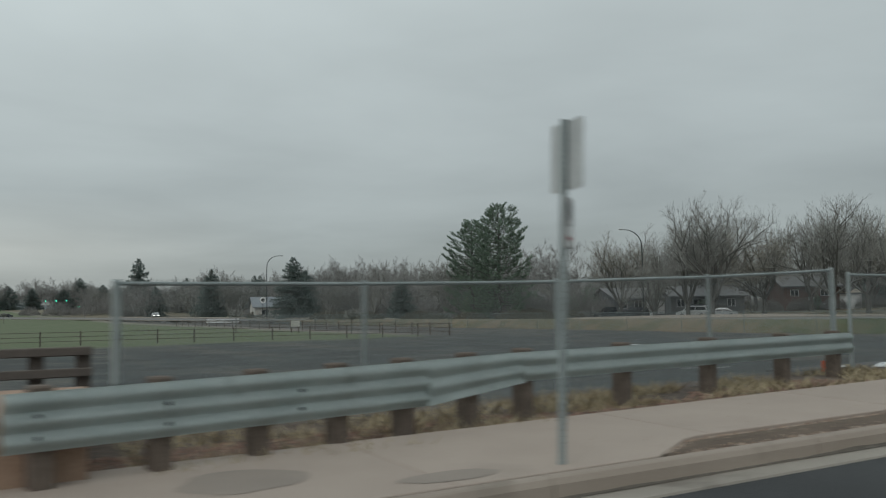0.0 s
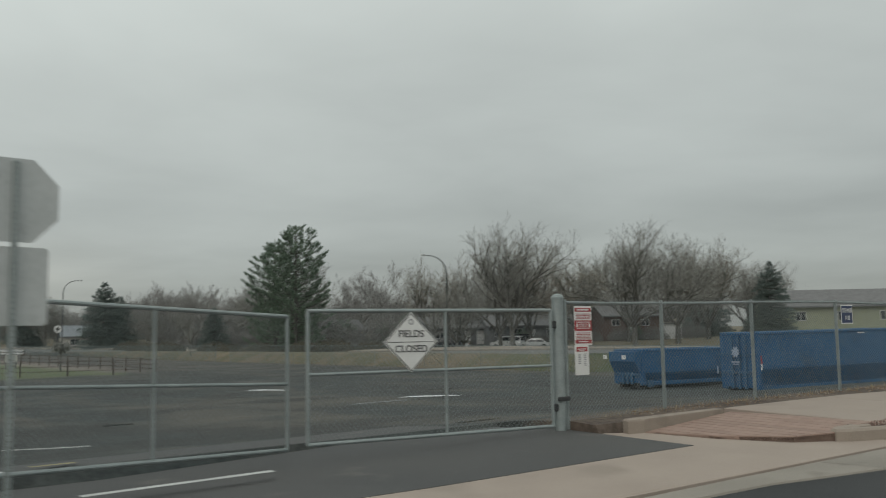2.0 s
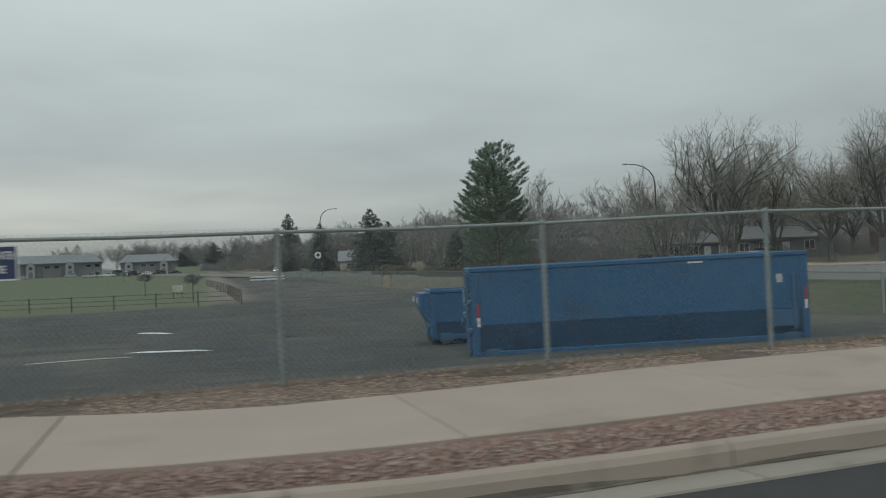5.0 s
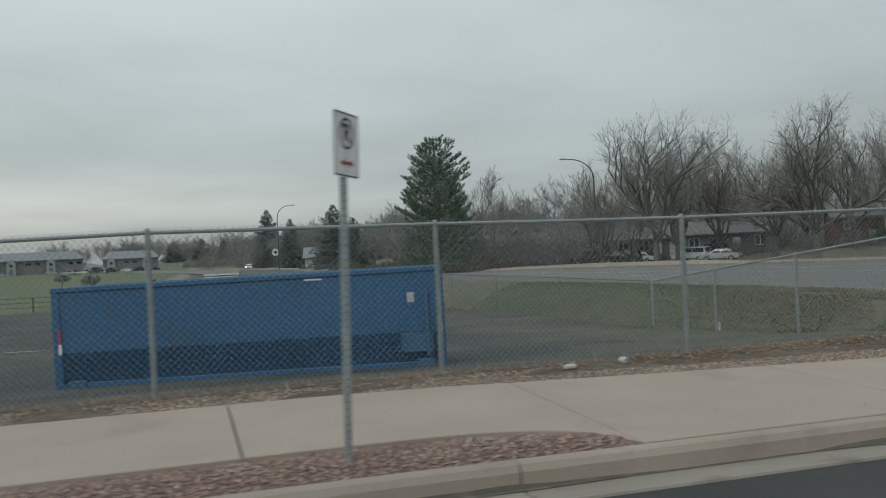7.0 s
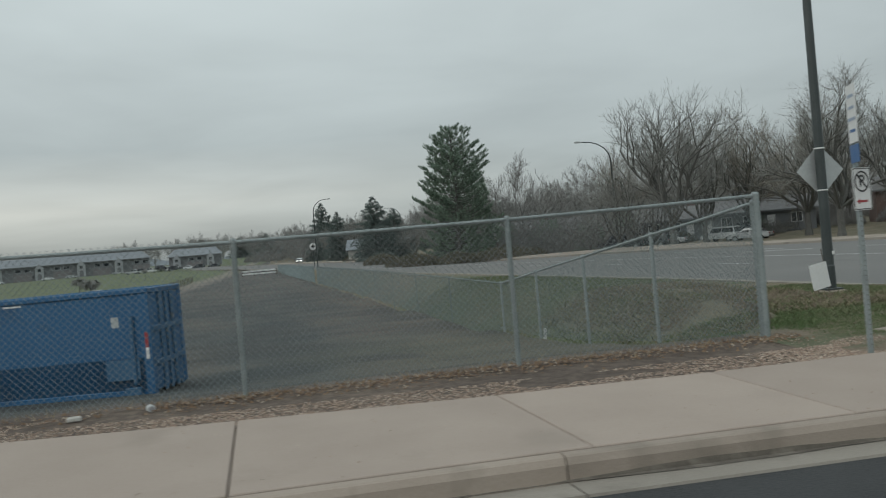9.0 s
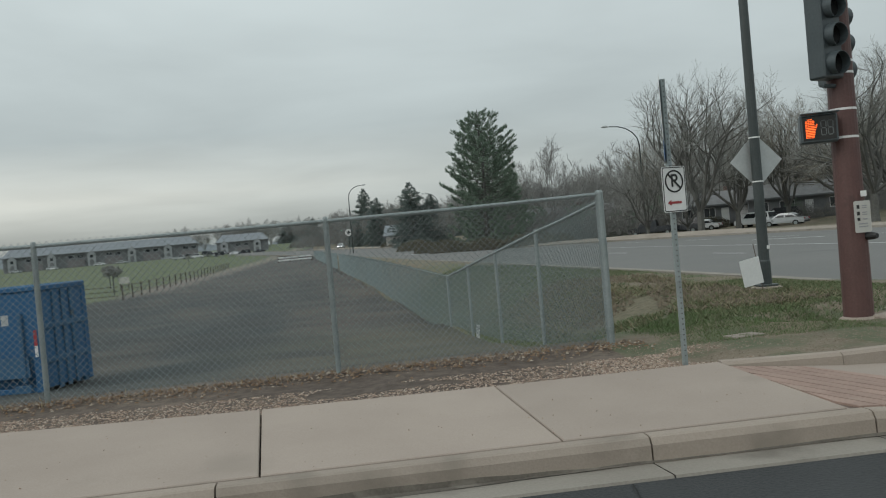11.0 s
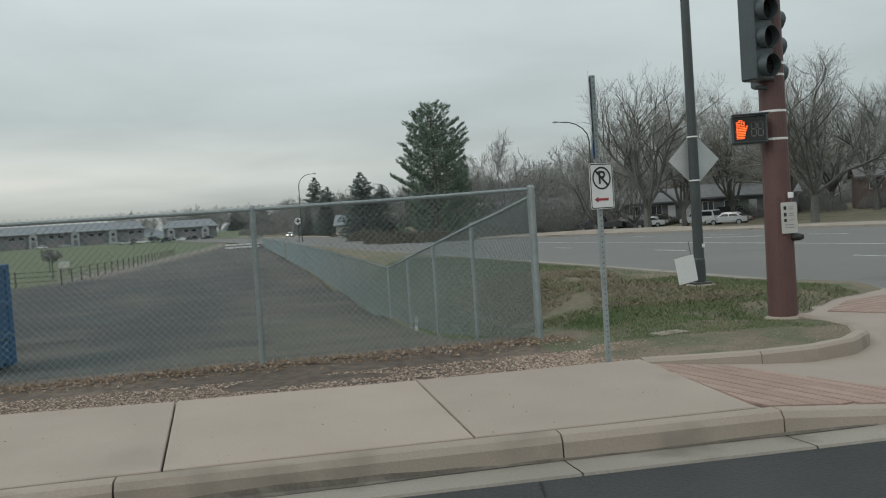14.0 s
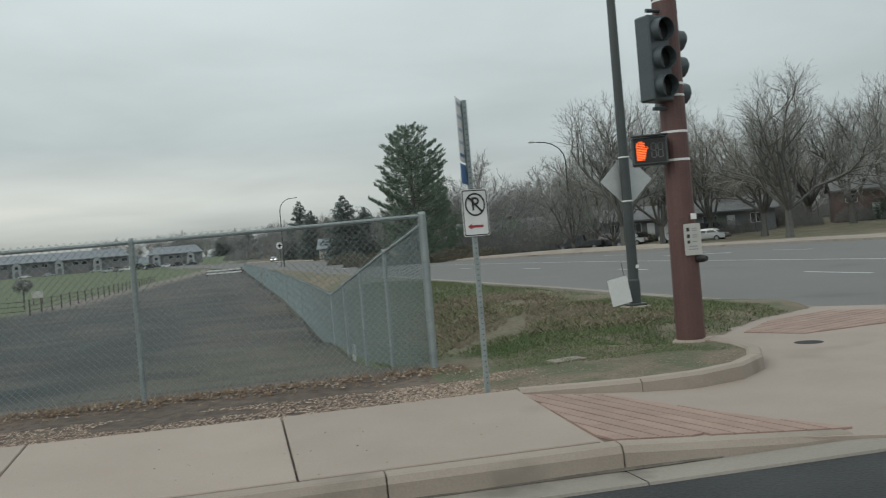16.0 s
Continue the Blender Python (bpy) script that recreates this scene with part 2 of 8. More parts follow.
# needle tones lifted above real foliage to carry distance haze
M_NEEDLE = leafy(surf("pine_needles", (0.135, 0.190, 0.142), (0.21, 0.268, 0.205), 1.2, 0.85, 0.0, 12), 0.45)
M_NEEDLE2 = leafy(surf("spruce_needles", (0.125, 0.162, 0.152), (0.18, 0.215, 0.198), 1.2, 0.85, 0.0, 12), 0.45)
M_BUSH = surf("juniper_foliage", (0.10, 0.105, 0.075), (0.16, 0.14, 0.11), 0.8, 0.95, 0.0, 8)
M_SNOW = surf("old_snow", (0.60, 0.62, 0.64), (0.72, 0.74, 0.75), 2, 0.9, 0.3, 15, spots=(0.42, 0.42, 0.41), spot_scale=3)
M_PUDDLE = glass("puddle_water", (0.06, 0.065, 0.07), 0.05)
M_PAINTW = surf("road_paint_white", (0.42, 0.43, 0.42), (0.55, 0.56, 0.55), 2, 0.8, 0.1, 30, spots=(0.25, 0.26, 0.26), spot_scale=3)
M_PAINTY = surf("worn_yellow_paint", (0.42, 0.36, 0.14), (0.52, 0.45, 0.18), 2, 0.8, 0.1, 30, spots=(0.2, 0.18, 0.1), spot_scale=4)
M_TYRE = surf("tyre_rubber", (0.015, 0.015, 0.015), (0.025, 0.025, 0.025), 8, 0.85, 0.1)
M_CARWHITE = surf("white_car_paint", (0.58, 0.60, 0.61), (0.62, 0.64, 0.65), 2, 0.25, 0.0)
M_CARSILVER = surf("silver_car_paint", (0.36, 0.38, 0.39), (0.42, 0.44, 0.45), 2, 0.3, 0.0, metal=0.4)
M_CARDARK = surf("dark_car_paint", (0.02, 0.023, 0.028), (0.03, 0.034, 0.04), 2, 0.25, 0.0)
M_GLASS = glass("window_glass")
M_ORANGE = surf("orange_plastic", (0.55, 0.11, 0.045), (0.65, 0.15, 0.06), 4, 0.6, 0.05)
M_HOUSEBRICK = surf("red_brown_brick_wall", (0.115, 0.084, 0.074), (0.16, 0.116, 0.102), 4, 0.9, 0.3, 14, spots=(0.21, 0.15, 0.13), spot_scale=3)
M_SIDING = surf("pale_siding", (0.40, 0.39, 0.36), (0.47, 0.46, 0.43), 1.5, 0.8, 0.1, 10)
M_SIDING2 = surf("tan_siding", (0.29, 0.25, 0.20), (0.35, 0.31, 0.26), 1.5, 0.8, 0.1, 10)
M_SIDING3 = surf("grey_siding", (0.125, 0.132, 0.14), (0.17, 0.178, 0.186), 1.5, 0.8, 0.1, 10)
M_ROOF = surf("grey_shingles", (0.125, 0.125, 0.127), (0.19, 0.19, 0.192), 1.5, 0.95, 0.4, 9)
M_ROOFPALE = surf("pale_grey_metal_roof", (0.165, 0.185, 0.205), (0.205, 0.225, 0.245), 0.5, 0.7, 0.05, 6)
M_DOORWHITE = surf("white_garage_door_paint", (0.60, 0.61, 0.61), (0.68, 0.69, 0.69), 1, 0.6, 0.0)
# blue-grey of distance haze, painted as the slope's base colour
M_FARHILL = surf("haze_tinted_far_slope", (0.16, 0.185, 0.205), (0.21, 0.235, 0.255), 0.01, 1.0, 0.0, 0.05)
M_CHIP = island("wood_chips_and_litter", [(0.20, 0.135, 0.10), (0.36, 0.275, 0.215), (0.13, 0.085, 0.064), (0.45, 0.385, 0.32), (0.27, 0.18, 0.13)])
M_ROCK = island("red_landscape_rock", [(0.19, 0.112, 0.092), (0.30, 0.19, 0.158), (0.125, 0.08, 0.066), (0.42, 0.34, 0.30), (0.25, 0.145, 0.118), (0.38, 0.33, 0.29), (0.16, 0.098, 0.08)])
M_LEAFLIT = island("dry_oak_leaves", [(0.15, 0.10, 0.072), (0.22, 0.145, 0.085), (0.09, 0.064, 0.05), (0.34, 0.29, 0.235), (0.19, 0.115, 0.064), (0.13, 0.09, 0.065)])
M_GRASS = island("short_winter_grass", [(0.082, 0.135, 0.045), (0.105, 0.15, 0.058), (0.15, 0.155, 0.085), (0.075, 0.125, 0.042), (0.14, 0.125, 0.08)])
M_BANKGRASS = island("ditch_bank_grass", [(0.085, 0.12, 0.052), (0.11, 0.14, 0.066), (0.155, 0.15, 0.09), (0.075, 0.105, 0.045), (0.125, 0.135, 0.07)])
M_DRYGRASS = island("dry_straw_grass", [(0.28, 0.23, 0.14), (0.37, 0.31, 0.20), (0.21, 0.165, 0.10), (0.44, 0.38, 0.26)])
M_DITCHVEG = island("dead_ditch_weeds", [(0.17, 0.145, 0.09), (0.215, 0.18, 0.115), (0.12, 0.118, 0.062), (0.125, 0.14, 0.07), (0.10, 0.095, 0.055)])
M_PUSHYEL = lit("amber_led", (1.0, 0.13, 0.018), 1.45)
M_HEAD = lit("headlamp", (1.0, 0.95, 0.85), 4.0)
M_GREENLED = lit("green_led", (0.05, 1.0, 0.55), 2.0)


# ---- mesh helpers ----
def obj(name, bm, mat, parent=None, label="", smooth=False):
    me = bpy.data.meshes.new(name)
    bm.to_mesh(me)
    bm.free()
    if mat:
        me.materials.append(mat)
    if smooth:
        me.polygons.foreach_set("use_smooth", [True] * len(me.polygons))
    o = new(name, me)
    if parent is not None:
        o.parent = parent
    if label:
        o["label"] = label
    return o


def part(name, bm, mat, parent, label="", smooth=False):
    return obj(name, bm, mat, parent, label, smooth)


def pydata(name, verts, faces, mat, parent=None, label=""):
    me = bpy.data.meshes.new(name)
    me.from_pydata(verts, [], faces)
    me.materials.append(mat)
    o = new(name, me)
    if parent is not None:
        o.parent = parent
    if label:
        o["label"] = label
    return o


def thing(name, label, category, m=None, group="", kind=""):
    e = new(name)
    e.empty_display_size = 0.2
    if m is not None:
        e.matrix_basis = m
    return tagged(e, label, category, group, kind)


def box(bm, x0, x1, y0, y1, z0, z1, bev=0.0, m=None):
    vs = [bm.verts.new((x, y, z)) for x in (x0, x1) for y in (y0, y1) for z in (z0, z1)]
    fs = [bm.faces.new([vs[i] for i in q]) for q in ((0, 1, 3, 2), (4, 6, 7, 5), (0, 4, 5, 1), (2, 3, 7, 6), (0, 2, 6, 4), (1, 5, 7, 3))]
    if bev:
        es = list({e for f in fs for e in f.edges})
        r = bmesh.ops.bevel(bm, geom=es, offset=bev, segments=1, affect="EDGES")
        vs = list({v for f in r["faces"] for v in f.verts} | {v for v in vs if v.is_valid})
    if m is not None:
        bmesh.ops.transform(bm, matrix=m, verts=vs)
    return vs


def tube(bm, pts, radii, n=8, cap=True):
    """A tapered round bar along points."""
    pts = [Vector(p) for p in pts]
    if isinstance(radii, (int, float)):
        radii = [radii] * len(pts)
    rings = []
    for i, p in enumerate(pts):
        d = (pts[min(i + 1, len(pts) - 1)] - pts[max(i - 1, 0)]).normalized()
        a = d.orthogonal().normalized() if abs(d.z) < 0.99 else Vector((1, 0, 0))
        b = d.cross(a)
        rings.append([bm.verts.new(p + (a * math.cos(2 * math.pi * k / n) + b * math.sin(2 * math.pi * k / n)) * radii[i]) for k in range(n)])
    # line up the rings so that the faces do not twist
    for r0, r1 in zip(rings, rings[1:]):
        off = min(range(n), key=lambda o: sum((r0[k].co - r1[(k + o) % n].co).length for k in range(n)))
        r1[:] = r1[off:] + r1[:off]
        d0 = sum((r0[k].co - r1[k].co).length for k in range(n))
        flip = [r1[0]] + r1[:0:-1]
        if sum((r0[k].co - flip[k].co).length for k in range(n)) < d0:
            r1[:] = flip
        for k in range(n):
            bm.faces.new((r0[k], r0[(k + 1) % n], r1[(k + 1) % n], r1[k]))
    if cap:
        bm.faces.new(rings[0]), bm.faces.new(rings[-1][::-1])


def prism(bm, poly, z0, z1, bev=0.0):
    """A plan outline raised from z0 to z1; z may be a function of x, y."""
    f0 = z0 if callable(z0) else (lambda x, y: z0)
    f1 = z1 if callable(z1) else (lambda x, y: z1)
    lo = [bm.verts.new((x, y, f0(x, y))) for x, y in poly]
    if bev:
        cx, cy = sum(p[0] for p in poly) / len(poly), sum(p[1] for p in poly) / len(poly)
        inn = []
        for x, y in poly:
            d = Vector((cx - x, cy - y))
            d = d.normalized() * bev * 1.4
            inn.append((x + d.x, y + d.y))
        mid = [bm.verts.new((x, y, f1(x, y) - bev)) for x, y in poly]
        hi = [bm.verts.new((x, y, f1(x, y))) for x, y in inn]
        loops = [lo, mid, hi]
    else:
        loops = [lo, [bm.verts.new((x, y, f1(x, y))) for x, y in poly]]
    n = len(poly)
    for a, b in zip(loops, loops[1:]):
        for k in range(n):
            bm.faces.new((a[k], a[(k + 1) % n], b[(k + 1) % n], b[k]))
    bm.faces.new(loops[-1])
    bm.faces.new(lo[::-1])
    bmesh.ops.recalc_face_normals(bm, faces=bm.faces)


def plate(bm, pts, thick, m=None):
    """A flat outline in x, z with a thickness in y, facing -y."""
    a = [bm.verts.new((x, 0, z)) for x, z in pts]
    b = [bm.verts.new((x, thick, z)) for x, z in pts]
    n = len(pts)
    bm.faces.new(a), bm.faces.new(b[::-1])
    for k in range(n):
        bm.faces.new((a[(k + 1) % n], a[k], b[k], b[(k + 1) % n]))
    bmesh.ops.recalc_face_normals(bm, faces=bm.faces)
    if m is not None:
        bmesh.ops.transform(bm, matrix=m, verts=a + b)


def rrect(w, h, r, n=4):
    out = []
    for cx, cz, a0 in ((w / 2 - r, h / 2 - r, 0), (-w / 2 + r, h / 2 - r, 90), (-w / 2 + r, -h / 2 + r, 180), (w / 2 - r, -h / 2 + r, 270)):
        for k in range(n + 1):
            a = radians(a0 + 90 * k / n)
            out.append((cx + r * math.cos(a), cz + r * math.sin(a)))
    return out


def bars(bm, w, h, thick=0.002, at=(0, 0)):
    plate(bm, [(at[0] - w / 2, at[1] - h / 2), (at[0] + w / 2, at[1] - h / 2), (at[0] + w / 2, at[1] + h / 2), (at[0] - w / 2, at[1] + h / 2)], thick)


def ring(bm, r0, r1, n=28, at=(0, 0), thick=0.002, sx=1.0):
    vs = [[bm.verts.new((at[0] + sx * r * math.cos(2 * math.pi * k / n), y, at[1] + r * math.sin(2 * math.pi * k / n))) for k in range(n)] for r, y in ((r0, 0), (r1, 0), (r1, thick), (r0, thick))]
    for j in range(4):
        a, b = vs[j], vs[(j + 1) % 4]
        for k in range(n):
            bm.faces.new((a[k], a[(k + 1) % n], b[(k + 1) % n], b[k]))


def letters(text, size, mat, parent, m, name="lettering"):
    cu = bpy.data.curves.new(name, "FONT")
    cu.body, cu.size, cu.extrude, cu.align_x, cu.align_y = text, size, 0.0012, "CENTER", "CENTER"
    cu.offset = size * 0.012
    tmp = bpy.data.objects.new(name, cu)
    scene.collection.objects.link(tmp)
    dg = bpy.context.evaluated_depsgraph_get()
    me = bpy.data.meshes.new_from_object(tmp.evaluated_get(dg))
    bpy.data.objects.remove(tmp)
    me.materials.clear()
    me.materials.append(mat)
    o = new(name, me)
    o.parent = parent
    o.matrix_basis = m @ pose(0, 0, 0, 90, 0, 0)
    return o


# ---- the lie of the land ----
def grade(x):
    return float(np.interp(x, [-60, -52, -46, -40, -36, -30, -26, -14, 0], [-0.30, -0.27, -0.2, -0.14, -0.11, -0.07, -0.02, 0.0, 0.0]))


def kerb_y(x):
    return float(np.interp(x, [-70, -52, -46, -43, -40, -30, -25, -23, -21, -19.5, -18, -16.5, -14.7, -12.6, -10.9, -8.6, -6.5, -4, 0.5], [-4.05, -4.0, -3.98, -3.96, -3.8, -3.62, -3.70, -3.88, -4.25, -4.52, -4.64, -4.58, -4.42, -4.30, -4.20, -4.15, -4.09, -4.05, -4.09]))


def smooth(a, b, v):
    t = min(1.0, max(0.0, (v - a) / (b - a)))
    return t * t * (3 - 2 * t)


def lane_x(y):
    """The near edge of the cross street, which bends away with distance."""
    return float(np.interp(y, [0, 5, 21, 60, 100, 150, 220, 320, 600], [7.3, 7.3, 6.5, 4.6, 1.5, -5.0, -18, -42, -120]))


def inner_fence_x(y):
    return float(np.interp(y, [0, 11.5, 40, 130, 400], [0.0, -0.36, -1.2, -5.5, -25]))


def land(x, y):
    if y <= 0:
        return grade(x) + 0.085
    lot = float(np.interp(y, [0, 1, 3, 5.5, 9, 12, 30, 90, 180, 330, 420, 600], [0.085, 0.02, -0.25, -0.48, -0.66, -0.76, -1.0, -0.95, -0.8, 0.6, 1.6, 4.2])) + grade(x) * max(0, 1 - y / 10)
    fx, lx = inner_fence_x(y), lane_x(y)
    if x > fx:
        top = -0.10
        t = (x - fx) / max(0.5, lx - 1.4 - fx)
        steep = smooth(5.4, 7.4, y) * (1 - smooth(14, 20, y))
        bank = smooth(0.12 + 0.16 * steep, 0.62 - 0.04 * steep, t)
        dip = -0.35 * math.exp(-((t - 0.1) / 0.16) ** 2) * smooth(1.5, 6, y)
        return lot + dip + (top - lot - dip) * bank
    return lot


# ---- ground: one sheet to the horizon ----
def street_w(y):
    return float(np.interp(y, [0, 37, 72, 90, 110, 150, 600], [23.0, 24.3, 19.5, 11.5, 11.5, 17.0, 17.0]))


def street_z(y):
    return float(np.interp(y, [0, 15, 50, 90, 150, 300, 420, 600], [-0.2, -0.22, -0.45, -0.75, -0.5, 0.4, 1.7, 4.3]))


def sheet_z(x, y):
    ky = kerb_y(x)
    if y < ky - 0.2:
        return grade(x) - 0.3 if y > -26 else grade(x) + 0.0
    if -36.42 < x < -28.7 and y < 1.5 or -39.7 < x <= -36.42 and y < -1.0 or -28.7 <= x < -26.15 and y < -0.7 or y < ky + 0.3:
        return grade(x) - 0.3
    if x > 0.3 and y < -1.8 or x > 3.4 and y < 3.4 or x > 6.2 and y < 6:
        return -0.34
    if x > 0.3 and y <= 0.6:
        return -0.34
    if y <= 0:
        return grade(x) + float(np.interp(y, [ky, -2.5, -0.4, 0], [-0.02, 0.0, 0.06, 0.085]))
    lx = lane_x(y)
    if x > lx - 0.7:
        far = lx + street_w(y)
        if x < far + 0.6:
            return street_z(y) - 0.12
        return street_z(y) + float(np.interp(x - far, [0, 8, 28, 42, 80], [0.1, -0.05, -0.2, 0.5, 0.8]))
    return land(x, y) + noise.noise(Vector((x * 0.35, y * 0.35, 0))) * 0.05 * smooth(1, 5, y) + (street_z(y) + 0.2) * smooth(-3.0, -0.7, x - lx)


def axis(stops):
    out = []
    for (a, b, step) in stops:
        out += list(np.arange(a, b, step))
    return out + [stops[-1][1]]


gx = axis([(-2500, -300, 200), (-300, -80, 20), (-80, -54, 4), (-54, -6, 1.0), (-6, 10, 0.4), (10, 40, 1.5), (40, 120, 10), (120, 300, 30), (300, 2500, 200)])
gy = axis([(-800, -60, 120), (-60, -28, 8), (-28, -5, 2.0), (-5, 0, 0.25), (0, 16, 0.4), (16, 60, 1.5), (60, 200, 7), (200, 620, 20), (620, 3500, 300)])
gx = sorted(set(gx + [-36.45, -36.4, -28.72, -28.68]))
gv = [(x, y, sheet_z(x, y)) for y in gy for x in gx]
nx = len(gx)
gf = [(j * nx + i, j * nx + i + 1, (j + 1) * nx + i + 1, (j + 1) * nx + i) for j in range(len(gy) - 1) for i in range(nx - 1)]


def ground_material():
    m = bpy.data.materials.new("ground_surface")
    m.use_nodes = True
    nd, lk = m.node_tree.nodes, m.node_tree.links
    b = nd["Principled BSDF"]
    geo = nd.new("ShaderNodeNewGeometry")

    def nz(scale, detail=4.0):
        n = nd.new("ShaderNodeTexNoise")
        n.inputs["Scale"].default_value, n.inputs["Detail"].default_value = scale, detail
        lk.new(geo.outputs["Position"], n.inputs["Vector"])
        return n.outputs["Fac"]

    def mth(op, a, c=0.0):
        n = nd.new("ShaderNodeMath")
        n.operation = op
        for i, v in enumerate((a, c)):
            if isinstance(v, (int, float)):
                n.inputs[i].default_value = v
            else:
                lk.new(v, n.inputs[i])
        return n.outputs[0]

    def step(v, lo, hi):
        n = nd.new("ShaderNodeMapRange")
        n.interpolation_type = "SMOOTHSTEP"
        n.inputs["From Min"].default_value, n.inputs["From Max"].default_value = lo, hi
        lk.new(v, n.inputs["Value"])
        return n.outputs[0]

    def two(c1, c2, f):
        n = nd.new("ShaderNodeMix")
        n.data_type = "RGBA"
        n.inputs[6].default_value, n.inputs[7].default_value = (*c1, 1), (*c2, 1)
        lk.new(f, n.inputs[0])
        return n.outputs[2]

    def blend(a, c, f):
        n = nd.new("ShaderNodeMix")
        n.data_type = "RGBA"
        lk.new(a, n.inputs[6]), lk.new(c, n.inputs[7]), lk.new(f, n.inputs[0])
        return n.outputs[2]

    sp = nd.new("ShaderNodeSeparateXYZ")
    lk.new(geo.outputs["Position"], sp.inputs[0])
    wob = mth("SUBTRACT", nz(0.35), 0.5)
    fine = mth("SUBTRACT", nz(2.5), 0.5)
    x = mth("ADD", sp.outputs[0], mth("ADD", mth("MULTIPLY", wob, 5.0), mth("MULTIPLY", fine, 1.0)))
    y = mth("ADD", sp.outputs[1], mth("ADD", mth("MULTIPLY", wob, 6.0), mth("MULTIPLY", fine, 1.0)))
    grain = step(nz(9.0, 6.0), 0.3, 0.7)
    patch = step(nz(0.5), 0.42, 0.62)
    patch2 = step(nz(0.16), 0.40, 0.62)
    # dark millings of the lot, with muddy and pale patches
    lot = blend(two((0.021, 0.027, 0.028), (0.038, 0.047, 0.047), grain), two((0.036, 0.041, 0.039), (0.068, 0.074, 0.070), grain), patch)
    mud = two((0.062, 0.050, 0.040), (0.110, 0.089, 0.070), grain)
    tracks = nd.new("ShaderNodeMapping")
    tracks.inputs["Scale"].default_value = (0.30, 0.085, 1.0)
    lk.new(geo.outputs["Position"], tracks.inputs["Vector"])
    tn = nd.new("ShaderNodeTexNoise")
    tn.inputs["Scale"].default_value, tn.inputs["Detail"].default_value = 1.0, 5.0
    lk.new(tracks.outputs[0], tn.inputs["Vector"])
    lot = blend(lot, two((0.056, 0.052, 0.045), (0.097, 0.089, 0.076), grain), mth("MULTIPLY", step(tn.outputs["Fac"], 0.50, 0.64), 0.8))
    lot = blend(lot, two((0.019, 0.022, 0.022), (0.034, 0.038, 0.037), grain), mth("MULTIPLY", mth("SUBTRACT", 1.0, step(tn.outputs["Fac"], 0.36, 0.48)), 0.7))
    lot = blend(lot, mud, mth("MULTIPLY", step(x, -5.6, -1.8), mth("ADD", 0.35, mth("MULTIPLY", patch, 0.65))))
    lot = blend(lot, two((0.075, 0.068, 0.06), (0.125, 0.112, 0.098), grain), mth("MULTIPLY", mth("MULTIPLY", step(y, 34.0, 62.0), mth("ADD", 0.3, mth("MULTIPLY", patch2, 0.7))), 0.8))
    lot = blend(lot, two((0.062, 0.066, 0.04), (0.10, 0.10, 0.062), grain), mth("MULTIPLY", mth("MULTIPLY", step(x, -7.0, -2.0), mth("SUBTRACT", 1.0, step(y, 9.0, 17.0))), 0.5))
    # ruts and ridges of the graded lot, running across it
    ruts = nd.new("ShaderNodeMapping")
    ruts.inputs["Scale"].default_value = (0.26, 0.45, 1.0)
    ruts.inputs["Rotation"].default_value = (0, 0, 0.25)
    lk.new(geo.outputs["Position"], ruts.inputs["Vector"])
    rn = nd.new("ShaderNodeTexNoise")
    rn.inputs["Scale"].default_value, rn.inputs["Detail"].default_value = 1.0, 6.0
    lk.new(ruts.outputs[0], rn.inputs["Vector"])
    lot = blend(lot, two((0.018, 0.020, 0.019), (0.036, 0.038, 0.036), grain), mth("MULTIPLY", step(rn.outputs["Fac"], 0.48, 0.62), 0.8))
    lot = blend(lot, two((0.080, 0.074, 0.062), (0.130, 0.118, 0.098), grain), mth("MULTIPLY", mth("SUBTRACT", 1.0, step(rn.outputs["Fac"], 0.30, 0.44)), 0.5))
    turf = blend(two((0.066, 0.092, 0.042), (0.094, 0.12, 0.056), grain), two((0.082, 0.10, 0.052), (0.115, 0.128, 0.07), grain), patch)
    dry = blend(two((0.088, 0.086, 0.050), (0.135, 0.122, 0.078), grain), two((0.140, 0.112, 0.076), (0.20, 0.162, 0.114), grain), patch)
    gravel = two((0.17, 0.145, 0.125), (0.24, 0.21, 0.185), grain)
    soil = blend(two((0.062, 0.046, 0.036), (0.112, 0.085, 0.068), grain), two((0.092, 0.070, 0.055), (0.16, 0.125, 0.10), grain), patch)
    turf_f = mth("MULTIPLY", step(mth("SUBTRACT", mth("MULTIPLY", x, -1.0), mth("MULTIPLY", mth("SUBTRACT", y, 47.0), -0.02)), 18.2, 19.4), step(y, 49.0, 51.5))
    col = blend(lot, turf, turf_f)
    # the drive's pale shoulder along the field
    shoulder = mth("MULTIPLY", mth("MULTIPLY", step(x, -20.5, -18.6), mth("SUBTRACT", 1.0, step(x, -17.0, -14.5))), step(y, 52.0, 62.0))
    col = blend(col, gravel, mth("MULTIPLY", shoulder, 0.75))
    # the bank and verges beside the cross street
    fx = mth("ADD", sp.outputs[0], mth("MULTIPLY", sp.outputs[1], 0.035))
    bank = mth("MULTIPLY", step(mth("ADD", fx, mth("MULTIPLY", fine, 0.6)), -0.1, 0.5), step(sp.outputs[1], -0.5, 0.6))
    sward = blend(two((0.062, 0.08, 0.038), (0.098, 0.115, 0.058), grain), two((0.09, 0.092, 0.05), (0.135, 0.125, 0.078), grain), patch)
    dry = blend(sward, dry, mth("MAXIMUM", step(sp.outputs[1], 26.0, 42.0), mth("SUBTRACT", 1.0, step(sp.outputs[1], -0.2, 0.4))))
    col = blend(col, dry, bank)
